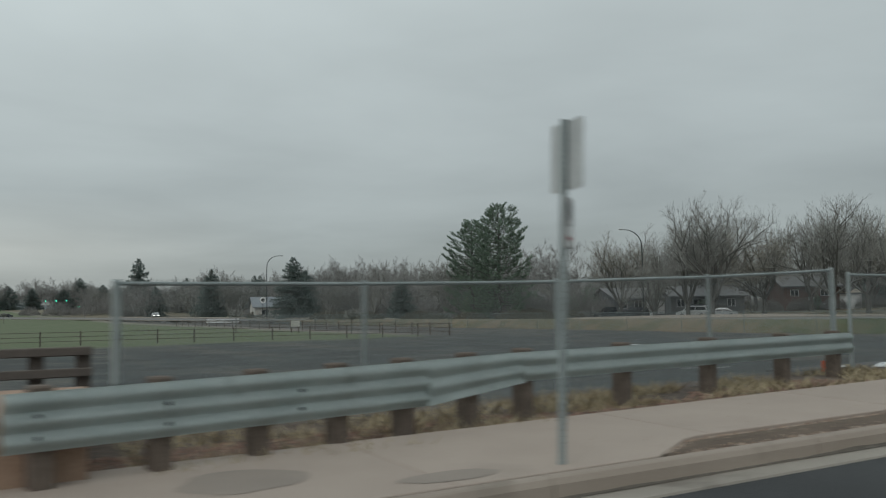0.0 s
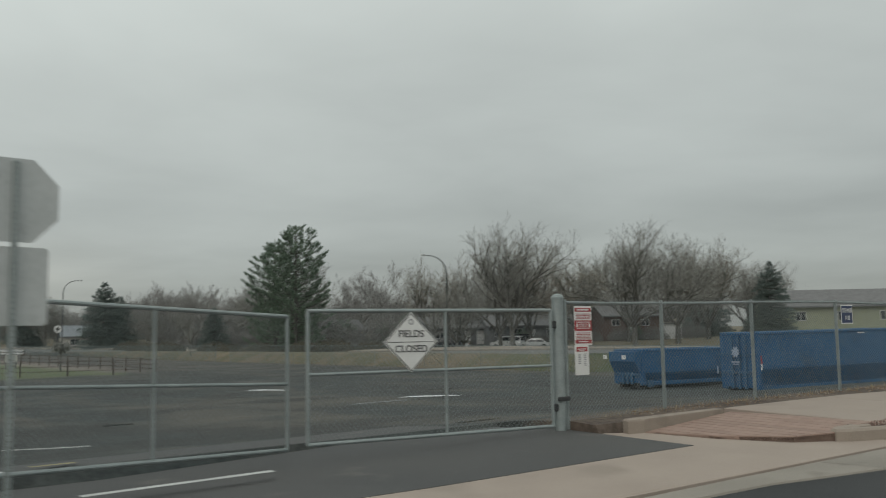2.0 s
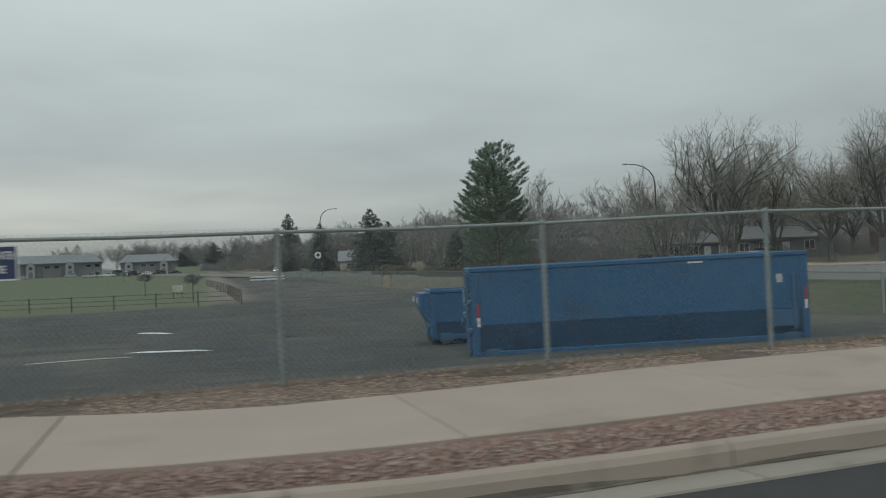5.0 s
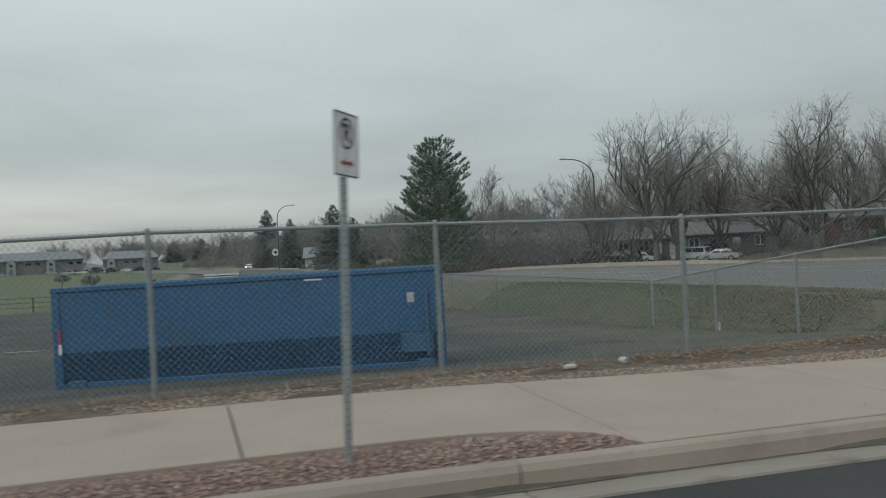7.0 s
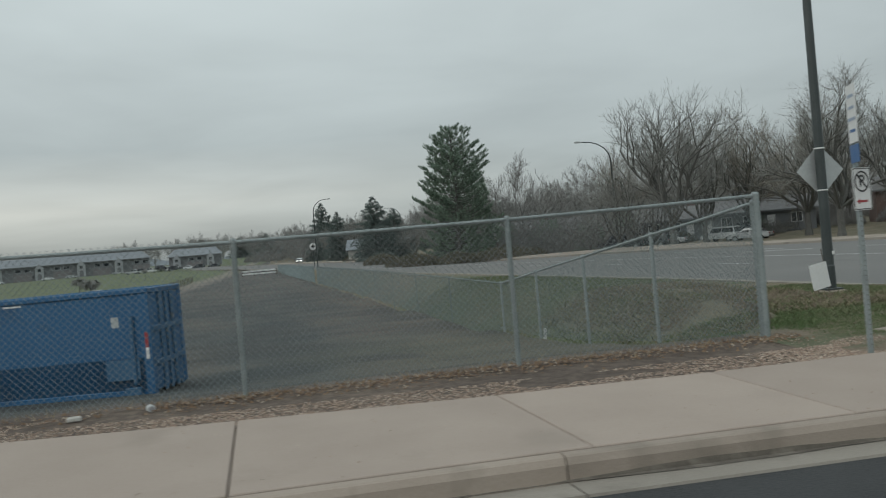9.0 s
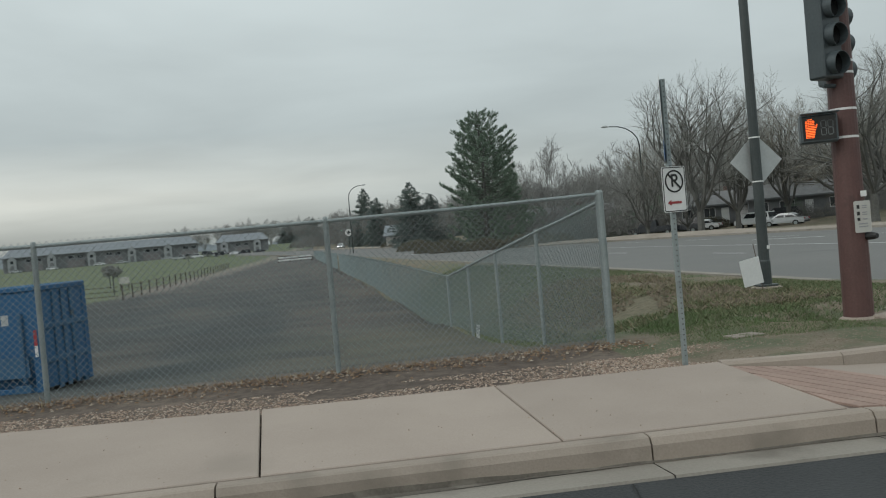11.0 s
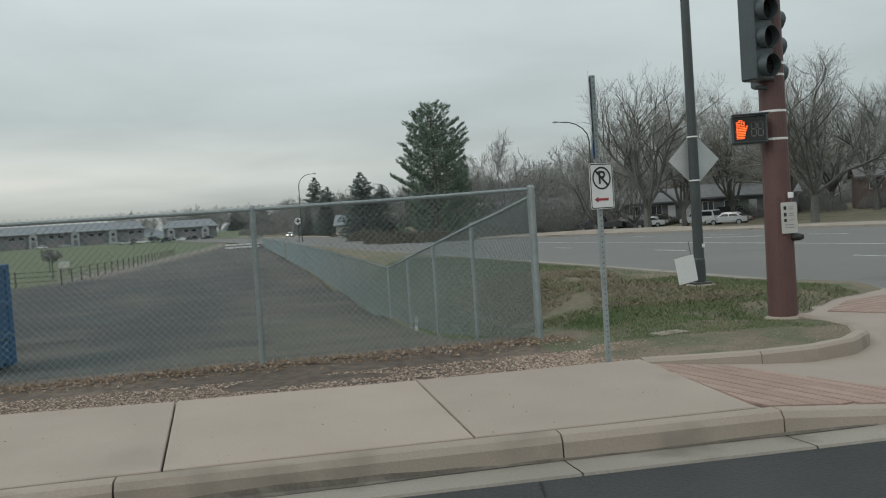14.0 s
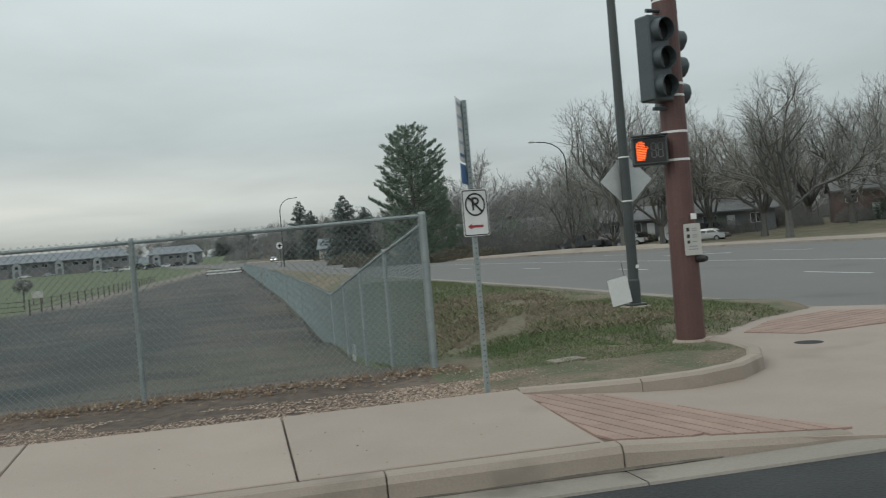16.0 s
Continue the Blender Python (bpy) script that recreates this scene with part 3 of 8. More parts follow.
    # bare eroded face of the ditch bank
    bare = mth("MULTIPLY", step(mth("ADD", sp.outputs[0], mth("MULTIPLY", fine, 1.2)), 0.9, 1.6), mth("SUBTRACT", 1.0, step(mth("ADD", sp.outputs[0], mth("MULTIPLY", fine, 1.0)), 4.2, 4.7)))
    bare = mth("MULTIPLY", bare, mth("MULTIPLY", step(sp.outputs[1], 3.8, 5.2), mth("SUBTRACT", 1.0, step(sp.outputs[1], 13.0, 15.5))))
    col = blend(col, two((0.088, 0.066, 0.045), (0.165, 0.13, 0.09), grain), mth("MULTIPLY", bare, 0.5))
    strip = mth("MULTIPLY", step(sp.outputs[1], -6.0, -5.9), mth("SUBTRACT", 1.0, step(mth("ADD", sp.outputs[1], mth("MULTIPLY", fine, 0.8)), 0.3, 1.2)))
    col = blend(col, soil, strip)
    south = mth("SUBTRACT", 1.0, step(sp.outputs[1], -25.0, -24.0))
    col = blend(col, dry, south)
    lk.new(col, b.inputs["Base Color"])
    b.inputs["Roughness"].default_value = 0.95
    bp = nd.new("ShaderNodeBump")
    bp.inputs["Strength"].default_value, bp.inputs["Distance"].default_value = 0.6, 0.03
    lk.new(nz(14.0, 6.0), bp.inputs["Height"])
    lk.new(bp.outputs[0], b.inputs["Normal"])
    return m


ground = pydata("ground", gv, gf, ground_material())
tagged(ground, "muddy dark lot, winter grass and bare soil ground sheet", "ground", kind="structure")

# ---- main road, gutter and kerb ----
def gutter_w(x):
    """The pan widens in front of the driveway ramp."""
    return 0.38 + 0.42 * smooth(-31, -28, x) * (1 - smooth(-25, -22.5, x))


rx = axis([(-400, -80, 40), (-80, -32, 2.0), (-32, 3, 0.8), (3, 60, 3.0), (60, 400, 40)])
bm = bmesh.new()
rows = []
for x in rx:
    e = kerb_y(min(x, 2)) - gutter_w(x) + 0.02
    z = grade(x) - 0.105
    rows.append([bm.verts.new((x, y, z - 0.012 * max(0, abs(y + 12) - 5) * 0.3)) for y in (e, -8, -12, -16, -22)])
for a, b2 in zip(rows, rows[1:]):
    for k in range(4):
        bm.faces.new((a[k], a[k + 1], b2[k + 1], b2[k]))
road = obj("road", bm, M_ASPHALT)
tagged(road, "dark damp asphalt road surface with worn edge", "road", kind="structure")

bm = bmesh.new()
for cx, cy0, cy1, sd in ((-1.38, -4.5, -7.6, 1), (-5.3, -4.52, -6.4, 2), (-13.2, -4.75, -6.9, 3)):
    side = []
    for i in range(25):
        y = cy0 + (cy1 - cy0) * i / 24
        x = cx + 0.10 * noise.noise(Vector((y * 1.7, sd * 5.0, 0))) + 0.04 * noise.noise(Vector((y * 8, sd, 0)))
        w = 0.006 + 0.005 * noise.noise(Vector((y * 6, sd, 3)))
        side.append((bm.verts.new((x - w, y, grade(x) - 0.1035)), bm.verts.new((x + w, y, grade(x) - 0.1035))))
    for a, b2 in zip(side, side[1:]):
        bm.faces.new((a[0], a[1], b2[1], b2[0]))
tagged(obj("road_crack", bm, surf("dark_crack", (0.008, 0.008, 0.009), (0.013, 0.013, 0.014), 3, 0.95)), "thin dark crack running across the asphalt", "crack", kind="structure")

gutter = thing("gutter", "pale concrete gutter pan along the kerb, cut by joints", "gutter", kind="structure")
kerb = thing("kerb", "buff concrete kerb with dark joints and worn face", "kerb", kind="structure")
K_JOINTS = [-66, -63, -60, -57, -54, -51, -48, -45, -42, -39.2, -37.6]
K_JOINTS2 = [-24.6, -21.6, -18.7, -15.75, -12.6, -9.75, -6.8, -3.85, -1.06, 0.5]


def kerb_piece(xa, xb, drop_a=0.0, drop_b=0.0):
    bm = bmesh.new()
    n = 4
    prof = [(-0.02, -0.16), (-0.012, 0.0), (0.018, 0.044), (0.045, 0.052), (0.132, 0.053), (0.142, -0.16)]
    rings = []
    for i in range(n + 1):
        t = i / n
        x = xa + 0.006 + (xb - xa - 0.012) * t
        d = drop_a + (drop_b - drop_a) * t
        rings.append([bm.verts.new((x, kerb_y(x) + py, grade(x) + (pz if pz < -0.1 else max(pz - d, -0.095)))) for py, pz in prof])
    for a, b2 in zip(rings, rings[1:]):
        for k in range(len(prof) - 1):
            bm.faces.new((a[k], b2[k], b2[k + 1], a[k + 1]))
    bm.faces.new(rings[0][::-1]), bm.faces.new(rings[-1])
    bmesh.ops.recalc_face_normals(bm, faces=bm.faces)
    return part("kerb_stone", bm, M_CURB, kerb)


def gutter_piece(xa, xb):
    bm = bmesh.new()
    rings = []
    for i in range(4):
        x = xa + 0.005 + (xb - xa - 0.01) * i / 3
        rings.append([bm.verts.new((x, kerb_y(x) + py, grade(x) + pz)) for py, pz in ((-gutter_w(x) - 0.02, -0.14), (-gutter_w(x), -0.097), (-0.02, -0.115), (-0.01, -0.16))])
    for a, b2 in zip(rings, rings[1:]):
        for k in range(3):
            bm.faces.new((a[k], a[k + 1], b2[k + 1], b2[k]))
    bmesh.ops.recalc_face_normals(bm, faces=bm.faces)
    return part("gutter_slab", bm, M_GUTTER, gutter)


for js in (K_JOINTS, K_JOINTS2):
    for xa, xb in zip(js, js[1:]):
        kerb_piece(xa, xb, 0.0, 0.1 if xb == -37.6 else 0.0)
kerb_piece(0.5, 2.2, 0.0, 0.13)
for xa, xb in zip([-66, -60, -54, -48, -42, -37.6, -33.2, -28.6, -24.6, -21.6, -18.7, -15.75, -12.6, -9.75, -6.8, -3.85, -1.06], [-60, -54, -48, -42, -37.6, -33.2, -28.6, -24.6, -21.6, -18.7, -15.75, -12.6, -9.75, -6.8, -3.85, -1.06, 0.5]):
    gutter_piece(xa, xb)
gutter_piece(0.5, 3.5)
# silt lying in the gutter against the kerb face
bm = bmesh.new()
random.seed(5)
prev = None
for i in range(520):
    x = -52 + i * 0.1025
    fade = 1 - smooth(0.2, 1.6, x)
    n_ = noise.noise(Vector((x * 0.55, 3.1, 0)))
    w = (0.10 * max(0, n_ + 0.12) + 0.02 * max(0, n_ + 0.3) * noise.noise(Vector((x * 4, 1.1, 0)))) * fade
    up_ = (0.004 + 0.05 * max(0, n_ + 0.25) + 0.01 * noise.noise(Vector((x * 3, 7.1, 0)))) * fade
    yk, zk = kerb_y(x) - 0.0215, grade(x) - 0.112
    cur = [bm.verts.new((x, yk + 0.004, zk + 0.004 + max(0.0, up_))), bm.verts.new((x, yk, zk + 0.006)), bm.verts.new((x, yk - max(0.002, w), zk + 0.004))]
    if prev and not (-37.4 < x < -26.8) and x < 1.6:
        for k in range(2):
            bm.faces.new((prev[k], prev[k + 1], cur[k + 1], cur[k]))
    prev = cur
tagged(obj("gutter_silt", bm, M_GRIME), "dark damp silt lying along the foot of the kerb", "silt", kind="stuff")


# ---- pavement slabs ----
def back_y(x):
    return float(np.interp(x, [-70, -52, -46, -40, -37, -28, -26, -22.5, -21, -19.8, -18.6, -17.4, -16.3, -14.7, -13.4, -12, -10.8, -9.4, -8.7, -6, -3.8, -1.7, 0.4], [-1.9, -1.75, -1.6, -1.35, -1.1, -0.85, -0.75, -0.72, -0.95, -1.4, -1.64, -1.56, -1.45, -1.2, -1.09, -1.04, -1.0, -1.08, -1.22, -1.55, -1.76, -1.86, -1.88]))


def front_y(x):
    if -46.8 < x < -39.6:
        return kerb_y(x) + 0.16 + 0.56 * min(1, (x + 46.8) / 0.9)
    if -26.6 < x < -10.4:
        return kerb_y(x) + 1.02 - 0.38 * (1 - smooth(-26.2, -24.6, x))
    if -10.4 <= x < -8.78:
        t = (x + 10.4) / 1.62
        return kerb_y(x) + 0.165 + 0.855 * math.sqrt(max(0, 1 - t ** 2.6))
    return kerb_y(x) + 0.177


def slab_z(x, y):
    ramp = float(np.interp(x, [-39.6, -36.9], [0.0, 0.14])) if x < -36 else 0.0
    return grade(x) + float(np.interp(y - kerb_y(x), [0, 0.2, 3.0], [0.052, 0.056, 0.115])) - ramp


pavement = thing("pavement", "pale buff concrete sidewalk of broad slabs with dark joints", "sidewalk", kind="structure")
S_JOINTS = [-66, -62.5, -59, -55.5, -52, -48.7, -45.6, -42.5, -39.6, -36.9]
S_JOINTS2 = [-26.17, -23.3, -20.4, -17.45, -14.5, -11.52, -8.79, -6.1, -3.75, -1.68, 0.42]
SKEW = {-17.45: 0.13, -14.5: 0.11, -11.52: 0.06, -8.79: 0.02, -6.1: 0.06, -3.75: 0.16, -1.68: 0.08}
for js in (S_JOINTS, S_JOINTS2):
    for xa, xb in zip(js, js[1:]):
        xs = np.linspace(xa + 0.007, xb - 0.007, 9)
        fs_ = np.linspace(xa + 0.007 + SKEW.get(xa, 0.0), xb - 0.007 + SKEW.get(xb, 0.0), 17)
        poly = [(x, front_y(x)) for x in fs_] + [(x, back_y(x)) for x in xs[::-1]]
        bm = bmesh.new()
        lo = [bm.verts.new((x, y, grade(x) - 0.1)) for x, y in poly]
        mid = [bm.verts.new((x, y, slab_z(x, y) - 0.008)) for x, y in poly]
        cxm, cym = (xa + xb) / 2, sum(p[1] for p in poly) / len(poly)
        hi = [bm.verts.new((x + (0.007 if x < cxm else -0.007), y + (0.008 if y < cym else -0.008), slab_z(x, y))) for x, y in poly]
        for a, b2 in ((lo, mid), (mid, hi)):
            for k in range(len(poly)):
                bm.faces.new((a[k], a[(k + 1) % len(poly)], b2[(k + 1) % len(poly)], b2[k]))
        bm.faces.new(hi)
        bmesh.ops.recalc_face_normals(bm, faces=bm.faces)
        part("slab", bm, M_CONC, pavement)

# driveway apron and its asphalt throat
bm = bmesh.new()
prism(bm, [(-37.58, -3.61), (-30, -3.60), (-25, -3.66), (-24.7, -3.68), (-26.2, -3.3), (-26.2, -0.8), (-28.3, -0.75), (-28.75, -0.45), (-28.65, -2.08), (-32.6, -2.12), (-36.2, -2.02), (-36.3, -1.1), (-36.9, -1.1), (-36.9, -3.35), (-37.58, -3.45)], lambda x, y: grade(x) - 0.3, lambda x, y: grade(x) - 0.10 + 0.016 * (y + 3.5))
tagged(obj("driveway_apron", bm, M_CONC), "pale concrete driveway apron, stained with tyre dirt", "driveway", kind="structure")
bm = bmesh.new()
prism(bm, [(-36.2, -2.02), (-32.6, -2.12), (-28.65, -2.08), (-28.75, 0.3), (-28.75, 4.0), (-36.2, 4.0)], lambda x, y: grade(x) - 0.6, lambda x, y: grade(x) - 0.074 + (0.02 * (y + 2.2) if y < 1 else 0.064 - 0.085 * (y - 1)))
tagged(obj("driveway", bm, surf("worn_driveway_asphalt", (0.045, 0.046, 0.047), (0.078, 0.077, 0.075), 0.6, 0.75, 0.4, 50, spots=(0.12, 0.11, 0.10), spot_scale=0.9, spot_at=0.62)), "dark patched asphalt driveway through the gate", "driveway", kind="structure")


def lot_top(x, y):
    drive = grade(x) - 0.074 + (0.02 * (y + 2.2) if y < 1 else 0.064 - 0.085 * (y - 1))
    return (max(drive, sheet_z(x, y)) if y < 4 else sheet_z(x, y)) + 0.008


def stripe(p, q, w, mat, label):
    b = bmesh.new()
    p, q = Vector(p), Vector(q)
    n = (q - p).normalized()
    n = Vector((-n.y, n.x)) * w / 2
    prev_ = None
    for i in range(9):
        c = p + (q - p) * i / 8
        k = 1 + 0.25 * noise.noise(Vector((c.x * 5, c.y * 5, 0)))
        cur_ = [b.verts.new((c.x + n.x * s_ * k, c.y + n.y * s_ * k, lot_top(c.x + n.x * s_ * k, c.y + n.y * s_ * k))) for s_ in (-1, 1)]
        if prev_:
            b.faces.new((prev_[0], cur_[0], cur_[1], prev_[1]))
        prev_ = cur_
    return tagged(obj("painted_stripe", b, mat), label, "road marking", kind="structure")


stripe((-35.35, -0.44), (-33.4, -0.36), 0.10, M_PAINTW, "worn white stop stripe across the gate driveway")
stripe((-35.05, 3.0), (-34.5, 3.05), 0.14, M_PAINTY, "short worn yellow stripe on the lot")
stripe((-34.35, 8.4), (-32.95, 8.0), 0.16, M_PAINTW, "worn white stripe on the lot")
bm = bmesh.new()
for (a, c) in (((-28.42, -0.76), (-26.35, -0.80)), ((-38.4, -0.80), (-36.5, -0.66))):
    prism(bm, [(a[0], a[1] - 0.09), (a[0] + 0.25, a[1] - 0.16), (c[0], c[1] - 0.09), (c[0], c[1] + 0.07), (a[0] + 0.1, a[1] + 0.09)], lambda x, y: grade(x) - 0.1, lambda x, y: grade(x) + 0.125, 0.02)
tagged(obj("ramp_kerb", bm, M_CURB), "low worn concrete kerb behind the paved ramp", "kerb", kind="structure")


# ---- paver ramps ----
def inside(p, poly):
    c, n = False, len(poly)
    for i in range(n):
        (x0, y0), (x1, y1) = poly[i], poly[(i + 1) % n]
        if (y0 > p[1]) != (y1 > p[1]) and p[0] < (x1 - x0) * (p[1] - y0) / (y1 - y0) + x0:
            c = not c
    return c


def paver_ramp(poly, ang, z, label, bl=0.62, bw=0.165):
    t = thing("paver_ramp", label, "paving", kind="structure")
    bm = bmesh.new()
    prism(bm, poly, lambda x, y: z(x, y) - 0.2, lambda x, y: z(x, y) - 0.016)
    part("bedding", bm, M_MORTAR, t)
    u, v = Vector((math.cos(ang), math.sin(ang))), Vector((-math.sin(ang), math.cos(ang)))
    ox, oy = sum(p[0] for p in poly) / len(poly), sum(p[1] for p in poly) / len(poly)

    def cut(pts, nx_, ny_, lim):
        """Keep the side of a plan outline where n . p <= lim."""
        out = []
        for (x0, y0), (x1, y1) in zip(pts, pts[1:] + pts[:1]):
            a, b = nx_ * x0 + ny_ * y0 - lim, nx_ * x1 + ny_ * y1 - lim
            if a <= 0:
                out.append((x0, y0))
            if a * b < 0:
                f = a / (a - b)
                out.append((x0 + (x1 - x0) * f, y0 + (y1 - y0) * f))
        return out

    c0u, c0v = ox * u.x + oy * u.y, ox * v.x + oy * v.y
    for j in range(-24, 25):
        row = cut(cut(list(poly), v.x, v.y, c0v + (j + 0.5) * bw - 0.010), -v.x, -v.y, -(c0v + (j - 0.5) * bw + 0.010))
        if len(row) < 3:
            continue
        for i in range(-9, 10):
            a = c0u + (i + (0.5 if j % 2 else 0)) * bl
            pc = cut(cut(row, u.x, u.y, a + bl - 0.001), -u.x, -u.y, -(a + 0.001))
            if len(pc) < 3:
                continue
            area = abs(sum(p[0] * q[1] - q[0] * p[1] for p, q in zip(pc, pc[1:] + pc[:1]))) / 2
            if area < 0.004:
                continue
            b2 = bmesh.new()
            dz = random.uniform(-0.0012, 0.0008)
            prism(b2, pc, lambda x, y: z(x, y) - 0.05, lambda x, y: z(x, y) + dz)
            part("paver", b2, M_BRICKP, t)
    return t


def corner_z(x, y):
    return float(np.interp(x, [0.4, 2.2, 4.5], [0.055, -0.075, -0.09])) + 0.025 * max(0, min(1, (y + 4.1) / 2.2)) * float(np.interp(x, [0.4, 2], [1, 0.2]))


# ---- street corner: concrete ramp, curved kerb, planted island ----
CORNER = [(0.42, -1.98), (0.42, -3.93), (2.2, -4.12), (3.6, -4.72), (6.2, -4.3), (8.2, -1.6), (8.3, 2.4), (7.1, 3.6), (5.6, 2.8), (4.2, 1.7), (3.2, 0.5), (3.2, -0.5), (2.7, -1.0), (2.0, -1.4), (1.2, -1.8)]
bm = bmesh.new()
prism(bm, CORNER, -0.5, lambda x, y: corner_z(x, y) - 0.016)
tagged(obj("corner_ramp", bm, M_CONC), "pale concrete kerb ramp at the street corner with damp stains", "sidewalk", kind="structure")
I_KERB = [(0.42, -1.93), (1.0, -2.0), (1.55, -2.02), (2.2, -1.92), (2.75, -1.7), (3.2, -1.3), (3.48, -0.8), (3.58, -0.25), (3.55, 0.25), (3.42, 0.62)]


def kerb_run(name, pts, w, h, label, mat=M_CURB, base=None, cut=()):
    t = thing(name, label, "kerb", kind="structure")
    segs, cur = [], [0]
    for i in range(1, len(pts)):
        cur.append(i)
        if i in cut or i == len(pts) - 1:
            segs.append(cur)
            cur = [i]
    for sg in segs:
        bm = bmesh.new()
        rings = []
        for i in sg:
            p = Vector(pts[i])
            d = (Vector(pts[min(i + 1, len(pts) - 1)]) - Vector(pts[max(i - 1, 0)])).normalized()
            if i == sg[0]:
                p = p + d * 0.008
            nl = Vector((-d.y, d.x))
            z = base(p.x, p.y) if base else 0.0
            hh = h(i) if callable(h) else h
            rings.append([bm.verts.new((p.x + nl.x * o, p.y + nl.y * o, z + dz)) for o, dz in ((0, -0.2), (0.008, hh - 0.03), (0.035, hh), (w - 0.03, hh), (w, hh - 0.02), (w, -0.2))])
        for a, b2 in zip(rings, rings[1:]):
            for k in range(5):
                bm.faces.new((a[k], a[k + 1], b2[k + 1], b2[k]))
        bm.faces.new(rings[0]), bm.faces.new(rings[-1][::-1])
        bmesh.ops.recalc_face_normals(bm, faces=bm.faces)
        part("kerb_stone", bm, mat, t)
    return t


kerb_run("kerb_return", [(-26.15, -2.93), (-26.55, -2.89), (-26.9, -2.88), (-27.09, -2.95), (-27.15, -3.07), (-27.03, -3.2), (-26.5, -3.40), (-25.8, -3.57), (-25.2, -3.66), (-24.6, -3.705)], 0.17, 0.055, "rounded concrete kerb return beside the driveway ramp", base=lambda x, y: grade(x), cut=(6,))
kerb_run("island_kerb", I_KERB, 0.17, lambda i: float(np.interp(i, [0, 1.5, 3, 10], [0.05, 0.10, 0.16, 0.16])), "curved buff concrete kerb round the planted corner", base=lambda x, y: corner_z(x, y) - 0.02 if x > 0.6 else 0.05, cut=(2, 5, 8))
# planted corner ground
bm = bmesh.new()
ISLE = [(-0.16, -1.85), (0.36, -1.80), (1.0, -1.84), (1.55, -1.86), (2.15, -1.76), (2.64, -1.56), (3.06, -1.2), (3.32, -0.75), (3.42, -0.25), (3.39, 0.22), (3.2, 0.6), (2.9, 0.85), (4.4, 1.7), (5.4, 2.7), (6.95, 3.6), (6.95, 5.0), (6.4, 8.0), (5.6, 14.0), (3.6, 14), (3.2, 6.0), (1.6, 2.4), (0.36, 0.9), (-0.16, 0.2)]
FALL = [(2.9, 0.85), (4.4, 1.7), (5.4, 2.7), (6.95, 3.6)]


def verge_base(x, y):
    """Verge level, easing down to the paved landing on its street side."""
    d = 9.0
    for (x0, y0), (x1, y1) in zip(FALL, FALL[1:]):
        t = max(0, min(1, ((x - x0) * (x1 - x0) + (y - y0) * (y1 - y0)) / ((x1 - x0) ** 2 + (y1 - y0) ** 2)))
        d = min(d, math.hypot(x - x0 - t * (x1 - x0), y - y0 - t * (y1 - y0)))
    full = 0.085 - 0.026 * max(0, min(y, 7)) if y > 0 else 0.075
    low_z = corner_z(x, y) - 0.022
    west_z = float(np.interp(y, [-2.5, -0.4, 0, 1.0], [0.0, 0.06, 0.085, 0.06]))
    full = west_z + (full - west_z) * smooth(0.1, 0.9, x)
    dk = min(math.hypot(x - a, y - b) for a, b in I_KERB)
    edge = corner_z(x, y) + 0.05 + 0.055 * smooth(0.8, 2.0, x)
    if x > 0.5:
        full = min(full, edge + max(0.0, full - edge) * smooth(0.35, 1.2, dk))
    f = smooth(0.0, 0.8, d)
    return low_z + (full - low_z) * f


prism(bm, ISLE, -0.8, verge_base)
bmesh.ops.delete(bm, geom=[f for f in bm.faces if len(f.verts) > 4], context="FACES_ONLY")
corner_mat = surf("worn_verge_soil", (0.118, 0.092, 0.063), (0.19, 0.155, 0.112), 1.6, 0.95, 0.7, 22, spots=(0.088, 0.098, 0.052), spot_scale=1.1, spot_at=0.47)


def verge_top(x, y):
    return verge_base(x, y) + 0.006 + 0.016 * noise.noise(Vector((x * 1.7, y * 1.7, 4))) + 0.008 * noise.noise(Vector((x * 6, y * 6, 1)))


cells = {}
for i in range(80):
    for j in range(180):
        q = [(-0.1 + (i + a) * 0.09, -2.0 + (j + b) * 0.09) for a, b in ((0, 0), (1, 0), (1, 1), (0, 1))]
        if any(inside(p, ISLE) for p in q):
            ids = [(i, j), (i + 1, j), (i + 1, j + 1), (i, j + 1)]
            for k, p in zip(ids, q):
                if k not in cells:
                    cells[k] = bm.verts.new((p[0], p[1], verge_top(*p)))
            bm.faces.new([cells[k] for k in ids])
tagged(obj("verge", bm, corner_mat), "worn grass and bare soil verge at the corner", "verge", kind="structure")
random.seed(11)
paver_ramp([(0.43, -2.02), (0.45, -3.89), (1.2, -3.90), (2.3, -3.93), (1.75, -3.2), (1.1, -2.12)], -1.19, corner_z, "faded red paver kerb ramp with dark joint lines at the street corner")
paver_ramp([(4.55, 1.45), (5.5, 2.4), (7.0, 2.9), (7.6, 1.7), (6.3, 0.9), (5.0, 0.75)], 0.35, corner_z, "faded red paver landing beside the cross street")
paver_ramp([(-28.16, -0.92), (-26.85, -0.90), (-26.2, -0.9), (-26.2, -3.06), (-26.6, -3.0), (-27.12, -3.05), (-27.58, -2.76), (-27.97, -1.9)], -1.64, lambda x, y: grade(x) + float(np.interp(x, [-28.2, -26.2], [-0.048, 0.075])), "red paver sidewalk ramp beside the gate driveway")
paver_ramp([(-38.5, -1.2), (-36.95, -1.15), (-36.93, -2.75), (-38.2, -2.85)], -1.5, lambda x, y: slab_z(x, y) + 0.012, "faded red paver strip where the sidewalk meets the driveway")
bm = bmesh.new()
bmesh.ops.create_circle(bm, cap_ends=True, radius=0.17, segments=20, matrix=pose(4.6, 0.05, corner_z(4.6, 0) - 0.01))
tagged(obj("valve_cover", bm, M_TYRE), "round dark iron cover set in the concrete", "cover")

